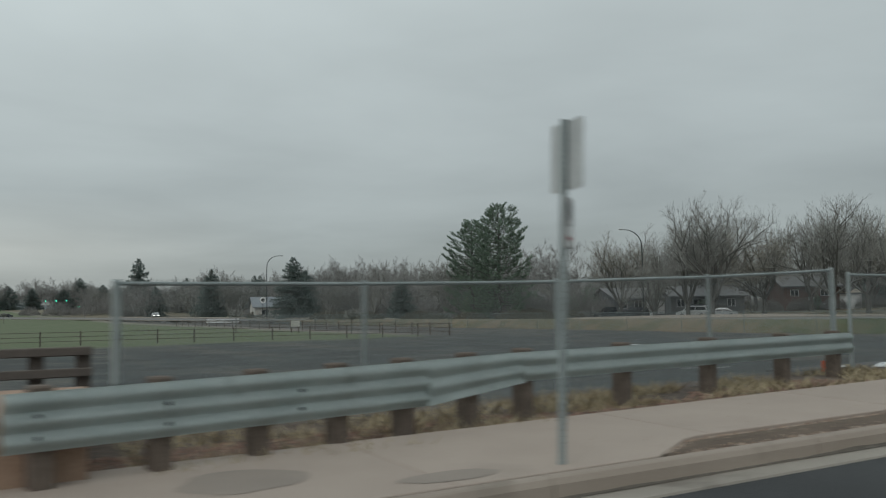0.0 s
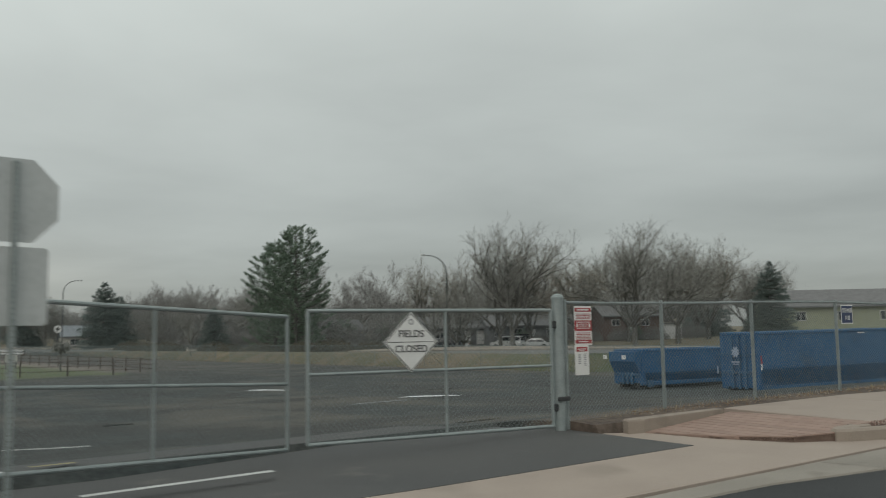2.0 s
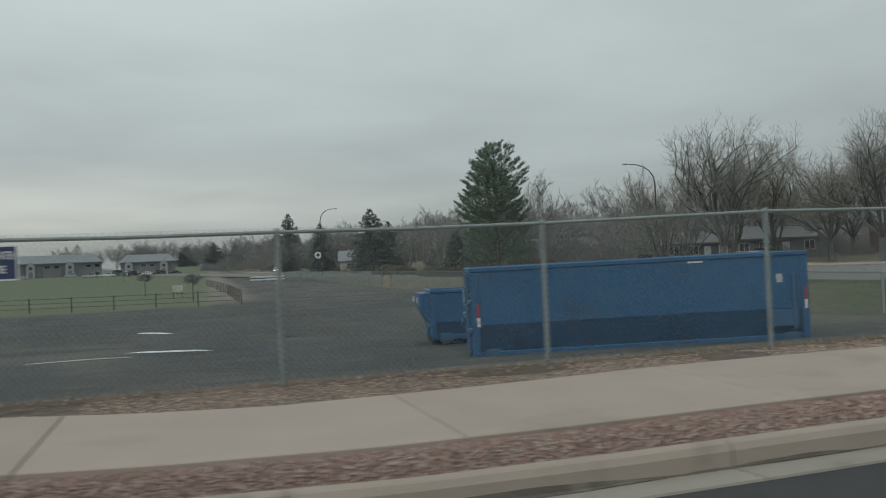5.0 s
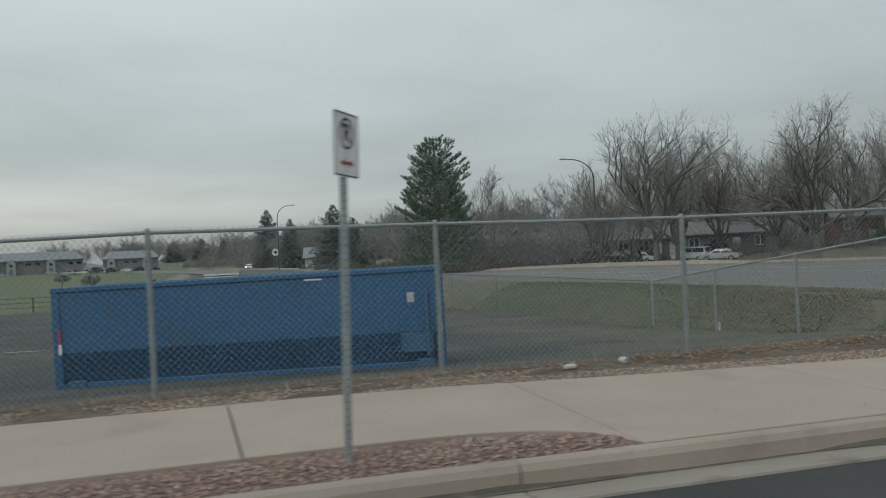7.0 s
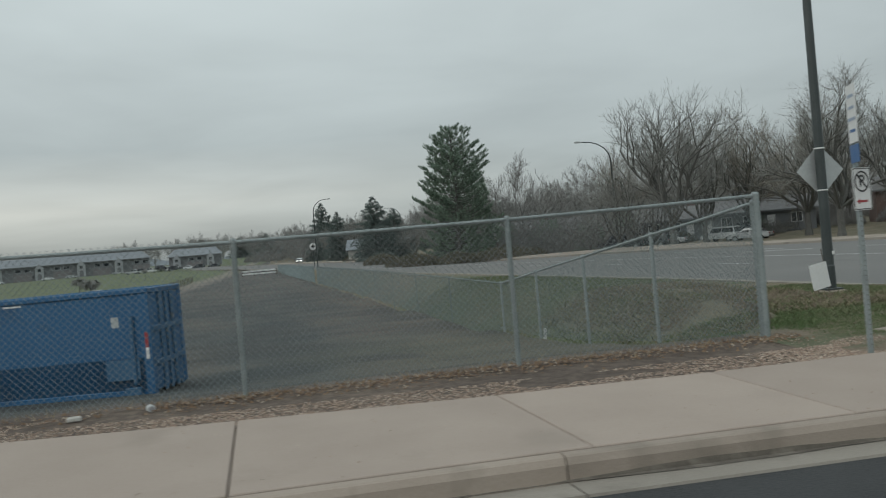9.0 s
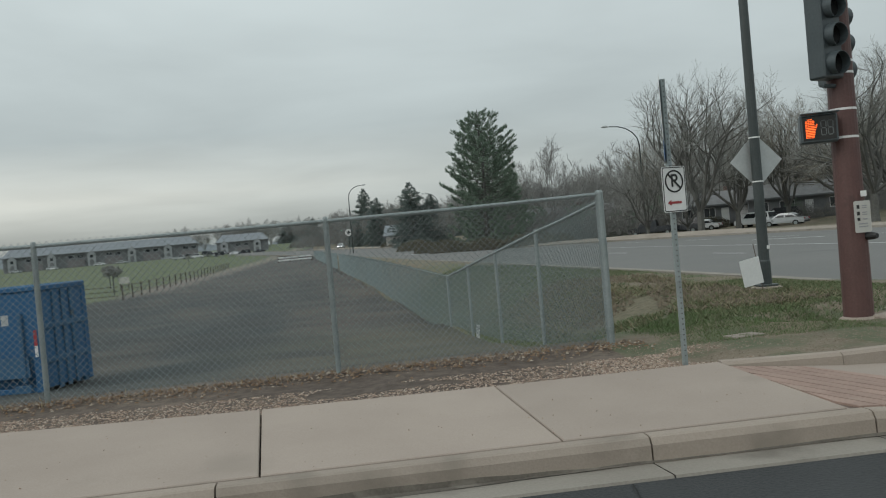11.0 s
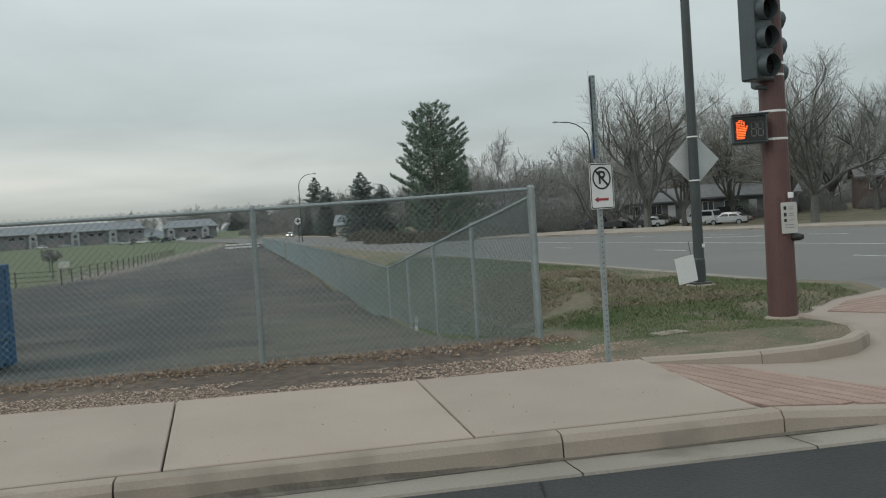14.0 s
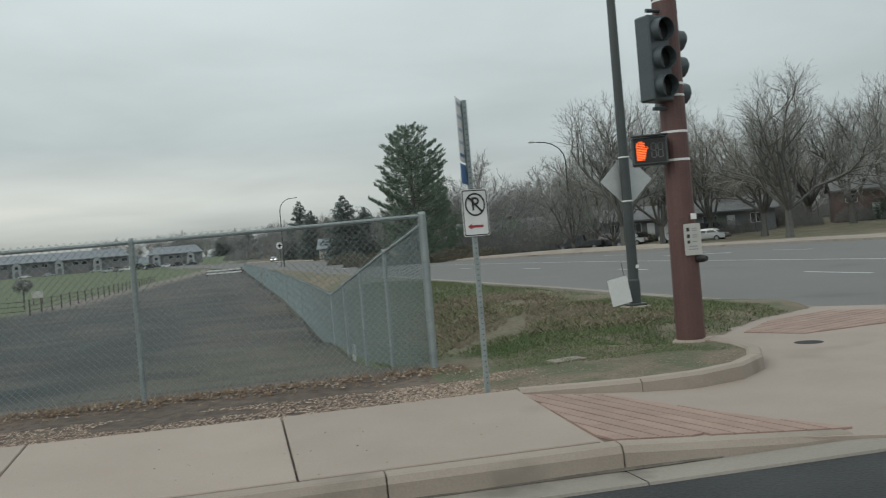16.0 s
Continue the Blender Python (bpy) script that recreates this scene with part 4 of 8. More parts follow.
# ---- cross street ----
sy = axis([(-60, -6, 9), (-6, 3, 3), (3, 60, 2.5), (60, 240, 8), (240, 900, 60)])
bm = bmesh.new()
rows = []
for y in sy:
    lx = lane_x(max(y, 0)) if y > 3.5 else 8.2
    w = street_w(max(y, 0))
    fx = lane_x(max(y, 0)) + w
    z = street_z(y) if y > -4.6 else -0.118
    rows.append([bm.verts.new((lx + (fx - lx) * t, y, z + 0.10 * math.sin(math.pi * t) * (1 if y > 0 else 0))) for t in np.linspace(0, 1, 9)])
for a, b2 in zip(rows, rows[1:]):
    if a[0].co.y < -5:
        continue
    for k in range(8):
        bm.faces.new((a[k], a[k + 1], b2[k + 1], b2[k]))
tagged(obj("cross_street", bm, M_STREET), "wide grey asphalt cross street with white lane lines", "road", kind="structure")


def street_pt(t, y):
    return Vector((lane_x(y) + street_w(y) * t, y, street_z(y) + 0.10 * math.sin(math.pi * t) + 0.006))


def street_line(name, t, y0, y1, w, dash, label):
    bm = bmesh.new()
    y = y0
    while y < y1:
        e = min(y1, y + (dash[0] if dash else 4.0))
        ys = np.linspace(y, e, 4)
        vs = [(bm.verts.new(street_pt(t, v) - Vector((w / 2, 0, 0))), bm.verts.new(street_pt(t, v) + Vector((w / 2, 0, 0)))) for v in ys]
        for a, b2 in zip(vs, vs[1:]):
            bm.faces.new((a[0], a[1], b2[1], b2[0]))
        y = e + (dash[1] if dash else 0)
    return tagged(obj(name, bm, M_PAINTW), label, "road marking", kind="structure")


street_line("lane_line", 0.237, 9.5, 110, 0.14, (2.6, 9.4), "white dashed lane line on grey asphalt")
street_line("lane_line", 0.40, 6, 110, 0.15, None, "solid white turn lane line on grey asphalt")
street_line("lane_line", 0.66, 8, 60, 0.13, (3.0, 6.0), "white dashed lane line on grey asphalt")
bm = bmesh.new()
vs = [bm.verts.new(p + Vector((dx, 0, 0.002))) for p, dx in ((street_pt(0.54, 34.5), -0.15), (street_pt(0.54, 34.5), 0.15), (street_pt(0.60, 30.4), 0.15), (street_pt(0.60, 30.4), -0.15))]
bm.faces.new(vs)
tagged(obj("stop_line", bm, M_PAINTW), "short slanting white line on grey asphalt", "road marking", kind="structure")


def run_along(name, t_off, y0, y1, w, h, label, mat, step=3.0):
    bm = bmesh.new()
    rings = []
    y = y0
    while y <= y1:
        x = lane_x(y) + (street_w(y) * (t_off > 0.5)) + (-w if t_off < 0.5 else 0)
        z = street_z(y)
        rings.append([bm.verts.new((x, y, z - 0.1)), bm.verts.new((x + 0.01, y, z + h)), bm.verts.new((x + w - 0.01, y, z + h)), bm.verts.new((x + w, y, z - 0.1))])
        y += step if y < 60 else step * 4
    for a, b2 in zip(rings, rings[1:]):
        for k in range(3):
            bm.faces.new((a[k], b2[k], b2[k + 1], a[k + 1]))
    return tagged(obj(name, bm, mat), label, "kerb", kind="structure")


run_along("street_kerb", 0, 3.6, 400, 0.34, 0.075, "low pale concrete kerb edge of the cross street", M_GUTTER)
run_along("street_kerb", 1, 0, 400, 0.4, 0.14, "pale concrete kerb on the far side of the cross street", M_GUTTER)
far_mat = surf("pale_dirt_shoulder", (0.22, 0.185, 0.15), (0.31, 0.27, 0.23), 0.4, 0.95, 0.3, 6)
bm = bmesh.new()
rings = []
for y in axis([(0, 60, 3), (60, 260, 10)]):
    x = lane_x(y) + street_w(y) + 0.4
    z = street_z(y)
    rings.append([bm.verts.new((x + dx, y, z + dz + 0.05 * noise.noise(Vector((dx, y * 0.2, 0))))) for dx, dz in ((0, 0.13), (0.6, 0.2), (1.6, 0.2 + 0.25 * smooth(48, 58, y) * (1 - smooth(75, 90, y))), (3.2, 0.22))])
for a, b2 in zip(rings, rings[1:]):
    for k in range(3):
        bm.faces.new((a[k], a[k + 1], b2[k + 1], b2[k]))
tagged(obj("far_shoulder", bm, far_mat), "pale trodden dirt shoulder beyond the cross street", "shoulder", kind="structure")


# ---- chain-link fences ----
def chain_mesh(bm, a, b, za0, za1, zb0, zb1, pitch=0.072, r=0.0022, spikes=0.045):
    """Crossing diagonal wires between two posts; a, b are plan points, z the lower and upper edges at each."""
    a, b = Vector(a), Vector(b)
    L = (b - a).length
    H = ((za1 - za0) + (zb1 - zb0)) / 2 + spikes

    def at(u, v):
        t = u / L
        lo, hi = za0 + (zb0 - za0) * t, za1 + (zb1 - za1) * t + spikes
        return Vector((a.x + (b.x - a.x) * t, a.y + (b.y - a.y) * t, lo + (hi - lo) * v / H))

    side = Vector((-(b - a).y, (b - a).x, 0)).normalized() * r
    verts, faces = [], []
    n = int((L + H) / pitch) + 1
    for s in (1, -1):
        for i in range(n):
            u0 = i * pitch - (H if s > 0 else 0)
            u1 = u0 + s * H
            lo_u, hi_u = max(0, min(u0, u1)), min(L, max(u0, u1))
            if hi_u - lo_u < 0.01:
                continue
            p, q = at(lo_u, abs(lo_u - u0)), at(hi_u, abs(hi_u - u0))
            d = (q - p).normalized()
            up_ = d.cross(side).normalized() * r
            off = side * (0.6 * s)
            for base in (p + off, q + off):
                for c in (side, -side * 0.5 + up_ * 0.87, -side * 0.5 - up_ * 0.87):
                    verts.append(base + c)
            k = len(verts) - 6
            faces += [(k, k + 1, k + 4, k + 3), (k + 1, k + 2, k + 5, k + 4), (k + 2, k, k + 3, k + 5)]
    return verts, faces


def fence_run(name, posts, label, r_post=0.03, r_rail=0.021, mesh_to=None, mat=M_GALV, wire=M_WIRE, group="", wide=(), pitch=0.072, wr=0.0022):
    """posts: (x, y, z_ground, z_top). Posts, top rails and mesh panels are parts of one fence."""
    t = thing(name, label, "fence", group=group)
    for i, (x, y, z0, z1) in enumerate(posts):
        bm = bmesh.new()
        r = 0.045 if i in wide else r_post
        tube(bm, [(x, y, z0 - 0.15), (x, y, z1 + 0.02), (x, y, z1 + 0.045)], [r, r, r * 0.75], 12)
        if i in wide:
            for k in range(4):
                zz = z0 + 0.2 + (z1 - z0 - 0.3) * k / 3
                tube(bm, [(x, y, zz), (x, y, zz + 0.025)], r + 0.006, 12)
        part("post", bm, mat, t, smooth=False)
    for (x0, y0, a0, a1), (x1, y1, b0, b1) in zip(posts, posts[1:]):
        bm = bmesh.new()
        sag = random.uniform(-0.012, 0.006)
        tube(bm, [(x0, y0, a1), ((x0 + x1) / 2, (y0 + y1) / 2, (a1 + b1) / 2 + sag), (x1, y1, b1)], r_rail, 8)
        part("top_rail", bm, mat, t)
        if mesh_to is None or max(y0, y1) <= mesh_to:
            v, f = chain_mesh(None, (x0, y0 - 0.035), (x1, y1 - 0.035), a0 + 0.03, a1, b0 + 0.03, b1, pitch, wr)
            pydata("chain_link", v, f, wire, t)
    return t


random.seed(3)
MAIN = [(0, 0, 0.07, 1.785), (-3.06, 0, 0.10, 1.74), (-6.08, -0.01, 0.075, 1.735), (-9.16, 0, 0.11, 1.775), (-12.23, 0, 0.10, 1.80), (-15.26, 0, 0.06, 1.74), (-18.35, 0, 0.07, 1.74), (-21.45, 0, 0.08, 1.755), (-24.2, 0, 0.07, 1.735), (-26.57, 0.02, 0.03, 1.70), (-28.7, 0, 0.0, 1.69)]
fence_run("chain_link_fence", MAIN, "galvanised chain-link fence with round posts and top rail", wide=(0,), wr=0.0025)
LEFT = [(-36.25, 0, -0.1, 1.50), (-38.87, 0, -0.12, 1.54)]
fence_run("chain_link_fence", LEFT, "galvanised chain-link fence panel beside the gate")
LEFT2 = [(-39.27, 0.02, -0.13, 1.61), (-42.14, -0.02, -0.17, 1.49), (-44.9, 0, -0.2, 1.42), (-47.68, 0, -0.22, 1.395), (-50.41, 0, -0.25, 1.40)]
fence_run("chain_link_fence", LEFT2, "galvanised chain-link fence stepping down behind the guardrail", wide=(0, 4))
FX = inner_fence_x
SLOPE = [(FX(0) + 0.02, 0.12, 0.05, 1.70)] + [(FX(y), y, land(FX(y) - 0.05, y), 1.72 - 1.26 * y / 11.5) for y in (2.9, 5.8, 8.65, 11.5)]
fence_run("chain_link_fence", SLOPE, "chain-link fence running down the bank from the corner post", wire=M_SLATWIRE, wr=0.0028)
DITCH = [(FX(11.5), 11.55, -1.03, 0.46)] + [(FX(y), y, -1.02, 0.47 + 0.001 * y) for y in np.arange(17.5, 75, 6.0)]
fence_run("chain_link_fence", DITCH, "long weathered chain-link fence beside the ditch", r_post=0.02, r_rail=0.017, mat=M_DITCHPOST, wire=M_SLATWIRE, pitch=0.10, wr=0.0034)
FARF = [(FX(y), y, -1.0, 0.55) for y in np.arange(74.5, 150, 6.0)]
fence_run("chain_link_fence", FARF, "far stretch of chain-link fence beside the ditch", r_post=0.02, r_rail=0.017, mat=M_DITCHPOST, wire=M_SLATWIRE, pitch=0.16, wr=0.006)


# ---- swing gate ----
def gate_leaf(hinge, tip, z0, z1, label, rise=0.0, mid=0.52):
    """z0, z1: bottom and top at the free end; rise: how much higher the hinge end hangs."""
    h, e = Vector(hinge), Vector(tip)
    t = thing("gate_leaf", label, "gate", group="swing gate leaves")
    P = lambda s, z: (h.x + (e.x - h.x) * s, h.y + (e.y - h.y) * s, z + rise * (1 - s))
    zm = z0 + (z1 - z0) * mid
    bm = bmesh.new()
    for a, b in (((0, z0), (0, z1)), ((1, z0), (1, z1)), ((0, z1), (1, z1)), ((0, z0), (1, z0))):
        tube(bm, [P(*a), P(*b)], 0.024, 8)
    part("gate_frame", bm, M_GALV, t)
    bm = bmesh.new()
    tube(bm, [P(0, zm), P(1, zm)], 0.02, 8)
    part("mid_rail", bm, M_GALV, t)
    bm = bmesh.new()
    tube(bm, [P(0.47, z0), P(0.47, z1)], 0.02, 8)
    part("upright", bm, M_GALV, t)
    v, f = chain_mesh(None, P(0.0, 0)[:2], P(1.0, 0)[:2], z0 + rise, z1 + rise, z0, z1, spikes=0.0)
    pydata("chain_link", v, f, M_WIRE, t)
    for z in (z0 + 0.25, z1 - 0.2):
        bm = bmesh.new()
        box(bm, -0.06, 0.06, -0.04, 0.04, -0.05, 0.05, 0.01, pose(h.x + (0.06 if h.x < e.x else -0.06) * -1, h.y, z))
        part("hinge", bm, M_STEELDARK, t, "dark steel hinge clamp")
    return t


gate_leaf((-28.98, 0.0), (-32.5, 0.55), -0.02, 1.58, "galvanised tube swing gate leaf, closed, with chain-link infill")
gate_leaf((-36.0, 0.0), (-32.62, 0.85), -0.09, 1.52, "galvanised tube swing gate leaf, slightly sagging, with chain-link infill", 0.15, 0.49)
for x, z0, z1 in ((-28.84, -0.03, 1.74), (-36.13, -0.12, 1.68)):
    t = thing("gate_post", "thick galvanised gate post with domed cap", "gate post", group="gate posts")
    bm = bmesh.new()
    tube(bm, [(x, 0, z0 - 0.2), (x, 0, z1)], 0.082, 16)
    part("shaft", bm, M_GALV, t, smooth=False)
    bm = bmesh.new()
    tube(bm, [(x, 0, z1), (x, 0, z1 + 0.02), (x, 0, z1 + 0.06), (x, 0, z1 + 0.075)], [0.09, 0.09, 0.06, 0.01], 16)
    part("cap", bm, M_GALV, t)
    bm = bmesh.new()
    box(bm, x - 0.11, x + 0.11, -0.1, -0.06, 0.32, 0.38, 0.008)
    part("latch_band", bm, M_STEELDARK, t, "dark steel latch band")


# ---- signs ----
def sign_at(name, label, category, loc, yaw):
    return thing(name, label, category, pose(*loc, 0, 0, yaw))


def sheet(t, pts, mat, name="panel", y=0.0, thick=0.004, label=""):
    bm = bmesh.new()
    plate(bm, pts, thick)
    o = part(name, bm, mat, t, label)
    o.location.y = y
    return o


def marks(t, items, mat, name, y, label=""):
    for w, h, x, z in items:
        bm = bmesh.new()
        bars(bm, w, h, 0.0015, (x, z))
        o = part(name, bm, mat, t, label)
        o.location.y = y


def no_parking(t, zc, w=0.29, h=0.44, arrow="left", yaw=0.0, y=-0.05):
    """The panel with its black P, red ring and red arrow, as parts of sign t."""
    m0 = pose(0, 0, zc, 0, 0, yaw) @ pose(0, y, 0)
    def put(o, dy):
        o.matrix_basis = m0 @ pose(0, dy, 0)
    bm = bmesh.new()
    plate(bm, rrect(w, h, 0.02), 0.003)
    put(part("panel", bm, M_WHITE, t, "white sign panel"), 0)
    bm = bmesh.new()
    o_, i_ = rrect(w - 0.012, h - 0.012, 0.018), rrect(w - 0.03, h - 0.03, 0.014)
    vo, vi = [bm.verts.new((x, 0, z)) for x, z in o_], [bm.verts.new((x, 0, z)) for x, z in i_]
    for k in range(len(vo)):
        bm.faces.new((vo[k], vo[(k + 1) % len(vo)], vi[(k + 1) % len(vo)], vi[k]))
    put(part("border", bm, M_BLACK, t), -0.002)
    bm = bmesh.new()
    ring(bm, 0.091, 0.107, 32, (0, 0.075), 0.0015)
    put(part("prohibition_ring", bm, M_BLACK, t), -0.0035)
    bm = bmesh.new()
    bars(bm, 0.185, 0.02, 0.0012)
    bmesh.ops.transform(bm, matrix=pose(0, 0, 0.075) @ Matrix.Rotation(radians(45), 4, "Y"), verts=bm.verts)
    put(part("prohibition_bar", bm, M_BLACK, t), -0.006)
    letters("P", 0.17, M_BLACK, t, m0 @ pose(0, -0.003, 0.075))
    bm = bmesh.new()
    bars(bm, 0.12, 0.022, 0.0015, (0.01 if arrow == "left" else 0.0, -0.125))
    sides = ((-1,) if arrow == "left" else (-1, 1))
    for sg in sides:
        plate(bm, [(sg * 0.095, -0.125), (sg * 0.05, -0.098), (sg * 0.05, -0.152)], 0.0015)
    put(part("arrow", bm, M_RED, t, "red arrow"), -0.0035)


def square_post(t, z1, w=0.045, holes=True, mat=M_GALV):
    bm = bmesh.new()
    box(bm, -w / 2, w / 2, -w / 2, w / 2, -0.25, z1, 0.004)
    part("post", bm, mat, t)
    if holes:
        b2 = bmesh.new()
        bmesh.ops.create_circle(b2, cap_ends=True, radius=0.008, segments=8, matrix=pose(0, -w / 2 - 0.001, 0, 90))
        me = bpy.data.meshes.new("punched_hole")
        b2.to_mesh(me)
        b2.free()
        me.materials.append(M_DIM)
        z = 0.06
        while z < z1 - 0.02:
            o = new("punched_hole", me)
            o.parent = t
            o.location.z = z
            z += 0.05


np2 = sign_at("parking_sign", "punched steel sign post with white no-parking panel", "street sign", (0.203, -1.607, 0.085), 0)
square_post(np2, 2.68)
no_parking(np2, 1.635, 0.275, 0.43, "left", 17, -0.055)
bus = pose(0, 0, 0, 0, 0, 90 - 21)
for nm, z0, z1, mat_, lab in (("route_panel", 2.1, 2.68, M_WHITE, "tall white and blue transit panel"), ("stop_panel", 1.90, 2.08, M_SIGNBLUE, "small blue transit panel")):
    bm = bmesh.new()
    plate(bm, [(-0.30, z0), (0.02, z0), (0.02, z1), (-0.30, z1)], 0.003)
    o = part(nm, bm, mat_, np2, lab)
    o.matrix_basis = bus @ pose(0, 0.03, 0)
for k in range(9):
    bm = bmesh.new()
    bars(bm, 0.2 if k % 3 else 0.26, 0.03, 0.002, (-0.14, 2.16 + k * 0.058))
    o = part("print_bar", bm, M_PALEBLUE if k > 1 else M_SIGNBLUE, np2)
    o.matrix_basis = bus @ pose(0, 0.0345 if k % 2 else 0.0275, 0)

np1 = thing("parking_sign", "grey sign post in red rock with no-parking panel", "street sign", pose(-10.78, -3.645, 0.06, 0, 1.6, 0))
square_post(np1, 2.36, 0.05)
no_parking(np1, 2.14, 0.37, 0.44, "both", 55, -0.03)

np3 = sign_at("sign_post", "grey steel sign post with small sign seen edge-on", "street sign", (-25.0, -2.95, 0.03), 0)
square_post(np3, 2.35, 0.055)
sheet(np3, [(-0.028, 1.95), (0.028, 1.95), (0.028, 2.36), (-0.028, 2.36)], M_SIGNBACK, "panel", -0.035, label="bare metal sign edge")

np0 = thing("parking_sign", "grey sign post with metal sign back and no-parking panel", "street sign", pose(-47.63, -3.62, -0.05, 0, 2.4, 0))
square_post(np0, 2.68, 0.05)
bm = bmesh.new()
plate(bm, rrect(0.5, 0.58, 0.03), 0.003)
o = part("speed_panel", bm, M_SIGNBACK, np0, "bare aluminium back of a road sign")
o.matrix_basis = pose(0.03, 0, 2.38, 0, 0, 84)
no_parking(np0, 1.82, 0.29, 0.42, "both", 40, -0.045)

# stop sign, seen from behind
st = sign_at("stop_sign", "grey back of an octagonal stop sign with plate below", "street sign", (-35.97, -0.48, -0.1), 4)
square_post(st, 2.98, 0.05)
bm = bmesh.new()
plate(bm, [(0.41 * math.cos(radians(22.5 + 45 * k)), 2.63 + 0.41 * math.sin(radians(22.5 + 45 * k))) for k in range(8)], 0.003)
part("octagon_panel", bm, M_SIGNBACK, st).location.y = 0.03
bm = bmesh.new()
plate(bm, [(x, 1.86 + z) for x, z in rrect(0.60, 0.70, 0.04)], 0.003)
part("lower_panel", bm, M_SIGNBACK, st).location.y = 0.03

# diamond notice on the gate
ang = math.degrees(math.atan2(0.55, -3.52)) + 180
fc = sign_at("notice_sign", "white diamond notice with black border wired to the gate", "sign", (-31.15, 0.33, 1.18), ang)
D = 0.385
sheet(fc, [(0, -D), (D, 0), (0, D), (-D, 0)], M_WHITE, "panel", -0.035)
bm = bmesh.new()
vo = [bm.verts.new((x * (D - 0.012), 0, z * (D - 0.012))) for x, z in ((0, -1), (1, 0), (0, 1), (-1, 0))]
vi = [bm.verts.new((x * (D - 0.028), 0, z * (D - 0.028))) for x, z in ((0, -1), (1, 0), (0, 1), (-1, 0))]
for k in range(4):
    bm.faces.new((vo[k], vo[(k + 1) % 4], vi[(k + 1) % 4], vi[k]))
part("border", bm, M_BLACK, fc).location.y = -0.037
marks(fc, [(0.66, 0.008, 0, 0.0)], M_BLACK, "divider", -0.037)
letters("FIELDS", 0.125, M_BLACK, fc, pose(0, -0.038, 0.10))
letters("CLOSED", 0.125, M_BLACK, fc, pose(0, -0.038, -0.09))
bm = bmesh.new()
ring(bm, 0.022, 0.038, 16, (0, 0.255), 0.002)
part("emblem", bm, M_GREY, fc, "small grey round emblem").location.y = -0.038

# red and white notices beside the gate post
n1 = sign_at("notice_sign", "red and white notice board with printed lines on the fence", "sign", (-28.40, -0.06, 1.36), 0)
sheet(n1, rrect(0.35, 0.56, 0.012), M_WHITE, "panel")
marks(n1, [(0.325, 0.055, 0, 0.225), (0.345, 0.15, 0, 0.0), (0.325, 0.05, 0, -0.228)], M_RED, "red_band", -0.003)
marks(n1, [(0.24, 0.018, 0, 0.225), (0.28, 0.010, 0.0, 0.05), (0.17, 0.010, 0, 0.022), (0.17, 0.010, 0, -0.006), (0.27, 0.010, 0, -0.036), (0.03, 0.05, -0.125, 0.004), (0.03, 0.05, 0.125, 0.004), (0.20, 0.014, 0, -0.228)], M_WHITE, "print_line", -0.0055)
marks(n1, [(0.29, 0.009, 0, z) for z in (0.165, 0.143, 0.121, 0.099, -0.105, -0.127, -0.149, -0.171, -0.19)], M_RED, "print_line", -0.0035)
n2 = sign_at("notice_sign", "small white notice with red heading on the fence", "sign", (-28.44, -0.06, 0.87), 0)
sheet(n2, rrect(0.28, 0.42, 0.02), M_WHITE, "panel")
marks(n2, [(0.22, 0.065, 0, 0.155)], M_RED, "heading_band", -0.003)
marks(n2, [(0.17, 0.012, 0, 0.157), (0.1, 0.008, 0, 0.135)], M_WHITE, "print_line", -0.0055)
marks(n2, [(0.05, 0.016, -0.05, sz) for sz in (0.075, 0.045, 0.015, -0.015, -0.045)] + [(0.045, 0.013, 0.06, 0.085 - 0.026 * k) for k in range(7)], M_GREY, "print_line", -0.003)
n3 = sign_at("notice_sign", "navy and white ditch water notice on the chain-link fence", "sign", (-21.15, -0.06, 1.52), 0)
sheet(n3, rrect(0.42, 0.36, 0.01), M_WHITE, "panel")
marks(n3, [(0.385, 0.325, 0, 0)], M_NAVY, "field", -0.003)
letters("DITCH WATER", 0.115, M_WHITE, n3, pose(0, -0.008, 0.07) @ Matrix.Diagonal((0.45, 1, 1, 1)))
letters("IN USE", 0.11, M_WHITE, n3, pose(0.01, -0.008, -0.07) @ Matrix.Diagonal((0.52, 1, 1, 1)))

# ---- roadside poles ----
pole = thing("street_pole", "tall silver steel street pole with sign and bands", "pole", pose(-40.18, -3.30, grade(-40) + 0.02))
bm = bmesh.new()
tube(bm, [(0, 0, -0.2), (0, 0, 4), (0, 0, 9.5)], [0.092, 0.08, 0.06], 16)
part("shaft", bm, M_GALV, pole)
bm = bmesh.new()
tube(bm, [(0, 0, -0.02), (0, 0, 0.05), (0, 0, 0.09)], [0.15, 0.14, 0.1], 16)
part("base_collar", bm, M_CURB, pole, "rough concrete collar")
bm = bmesh.new()
plate(bm, rrect(0.46, 0.62, 0.03), 0.003)
o = part("panel", bm, M_SIGNBACK, pole, "metal road sign seen nearly edge-on")
o.matrix_basis = pose(0.10, 0.0, 2.78, 0, 0, 90)
for z in (3.02, 2.52):
    bm = bmesh.new()
    tube(bm, [(0, 0, z), (0, 0, z + 0.03)], 0.094, 16)
    part("strap", bm, M_WHITE, pole, "pale steel strap")
bm = bmesh.new()
box(bm, -0.05, 0.05, -0.088, -0.079, 1.93, 2.12, 0.002)
part("sticker", bm, M_GREY, pole, "faded red and white sticker")
bm = bmesh.new()
box(bm, -0.045, 0.045, -0.098, -0.08, 0.45, 0.6, 0.01)
part("inspection_cover", bm, M_STEELDARK, pole)

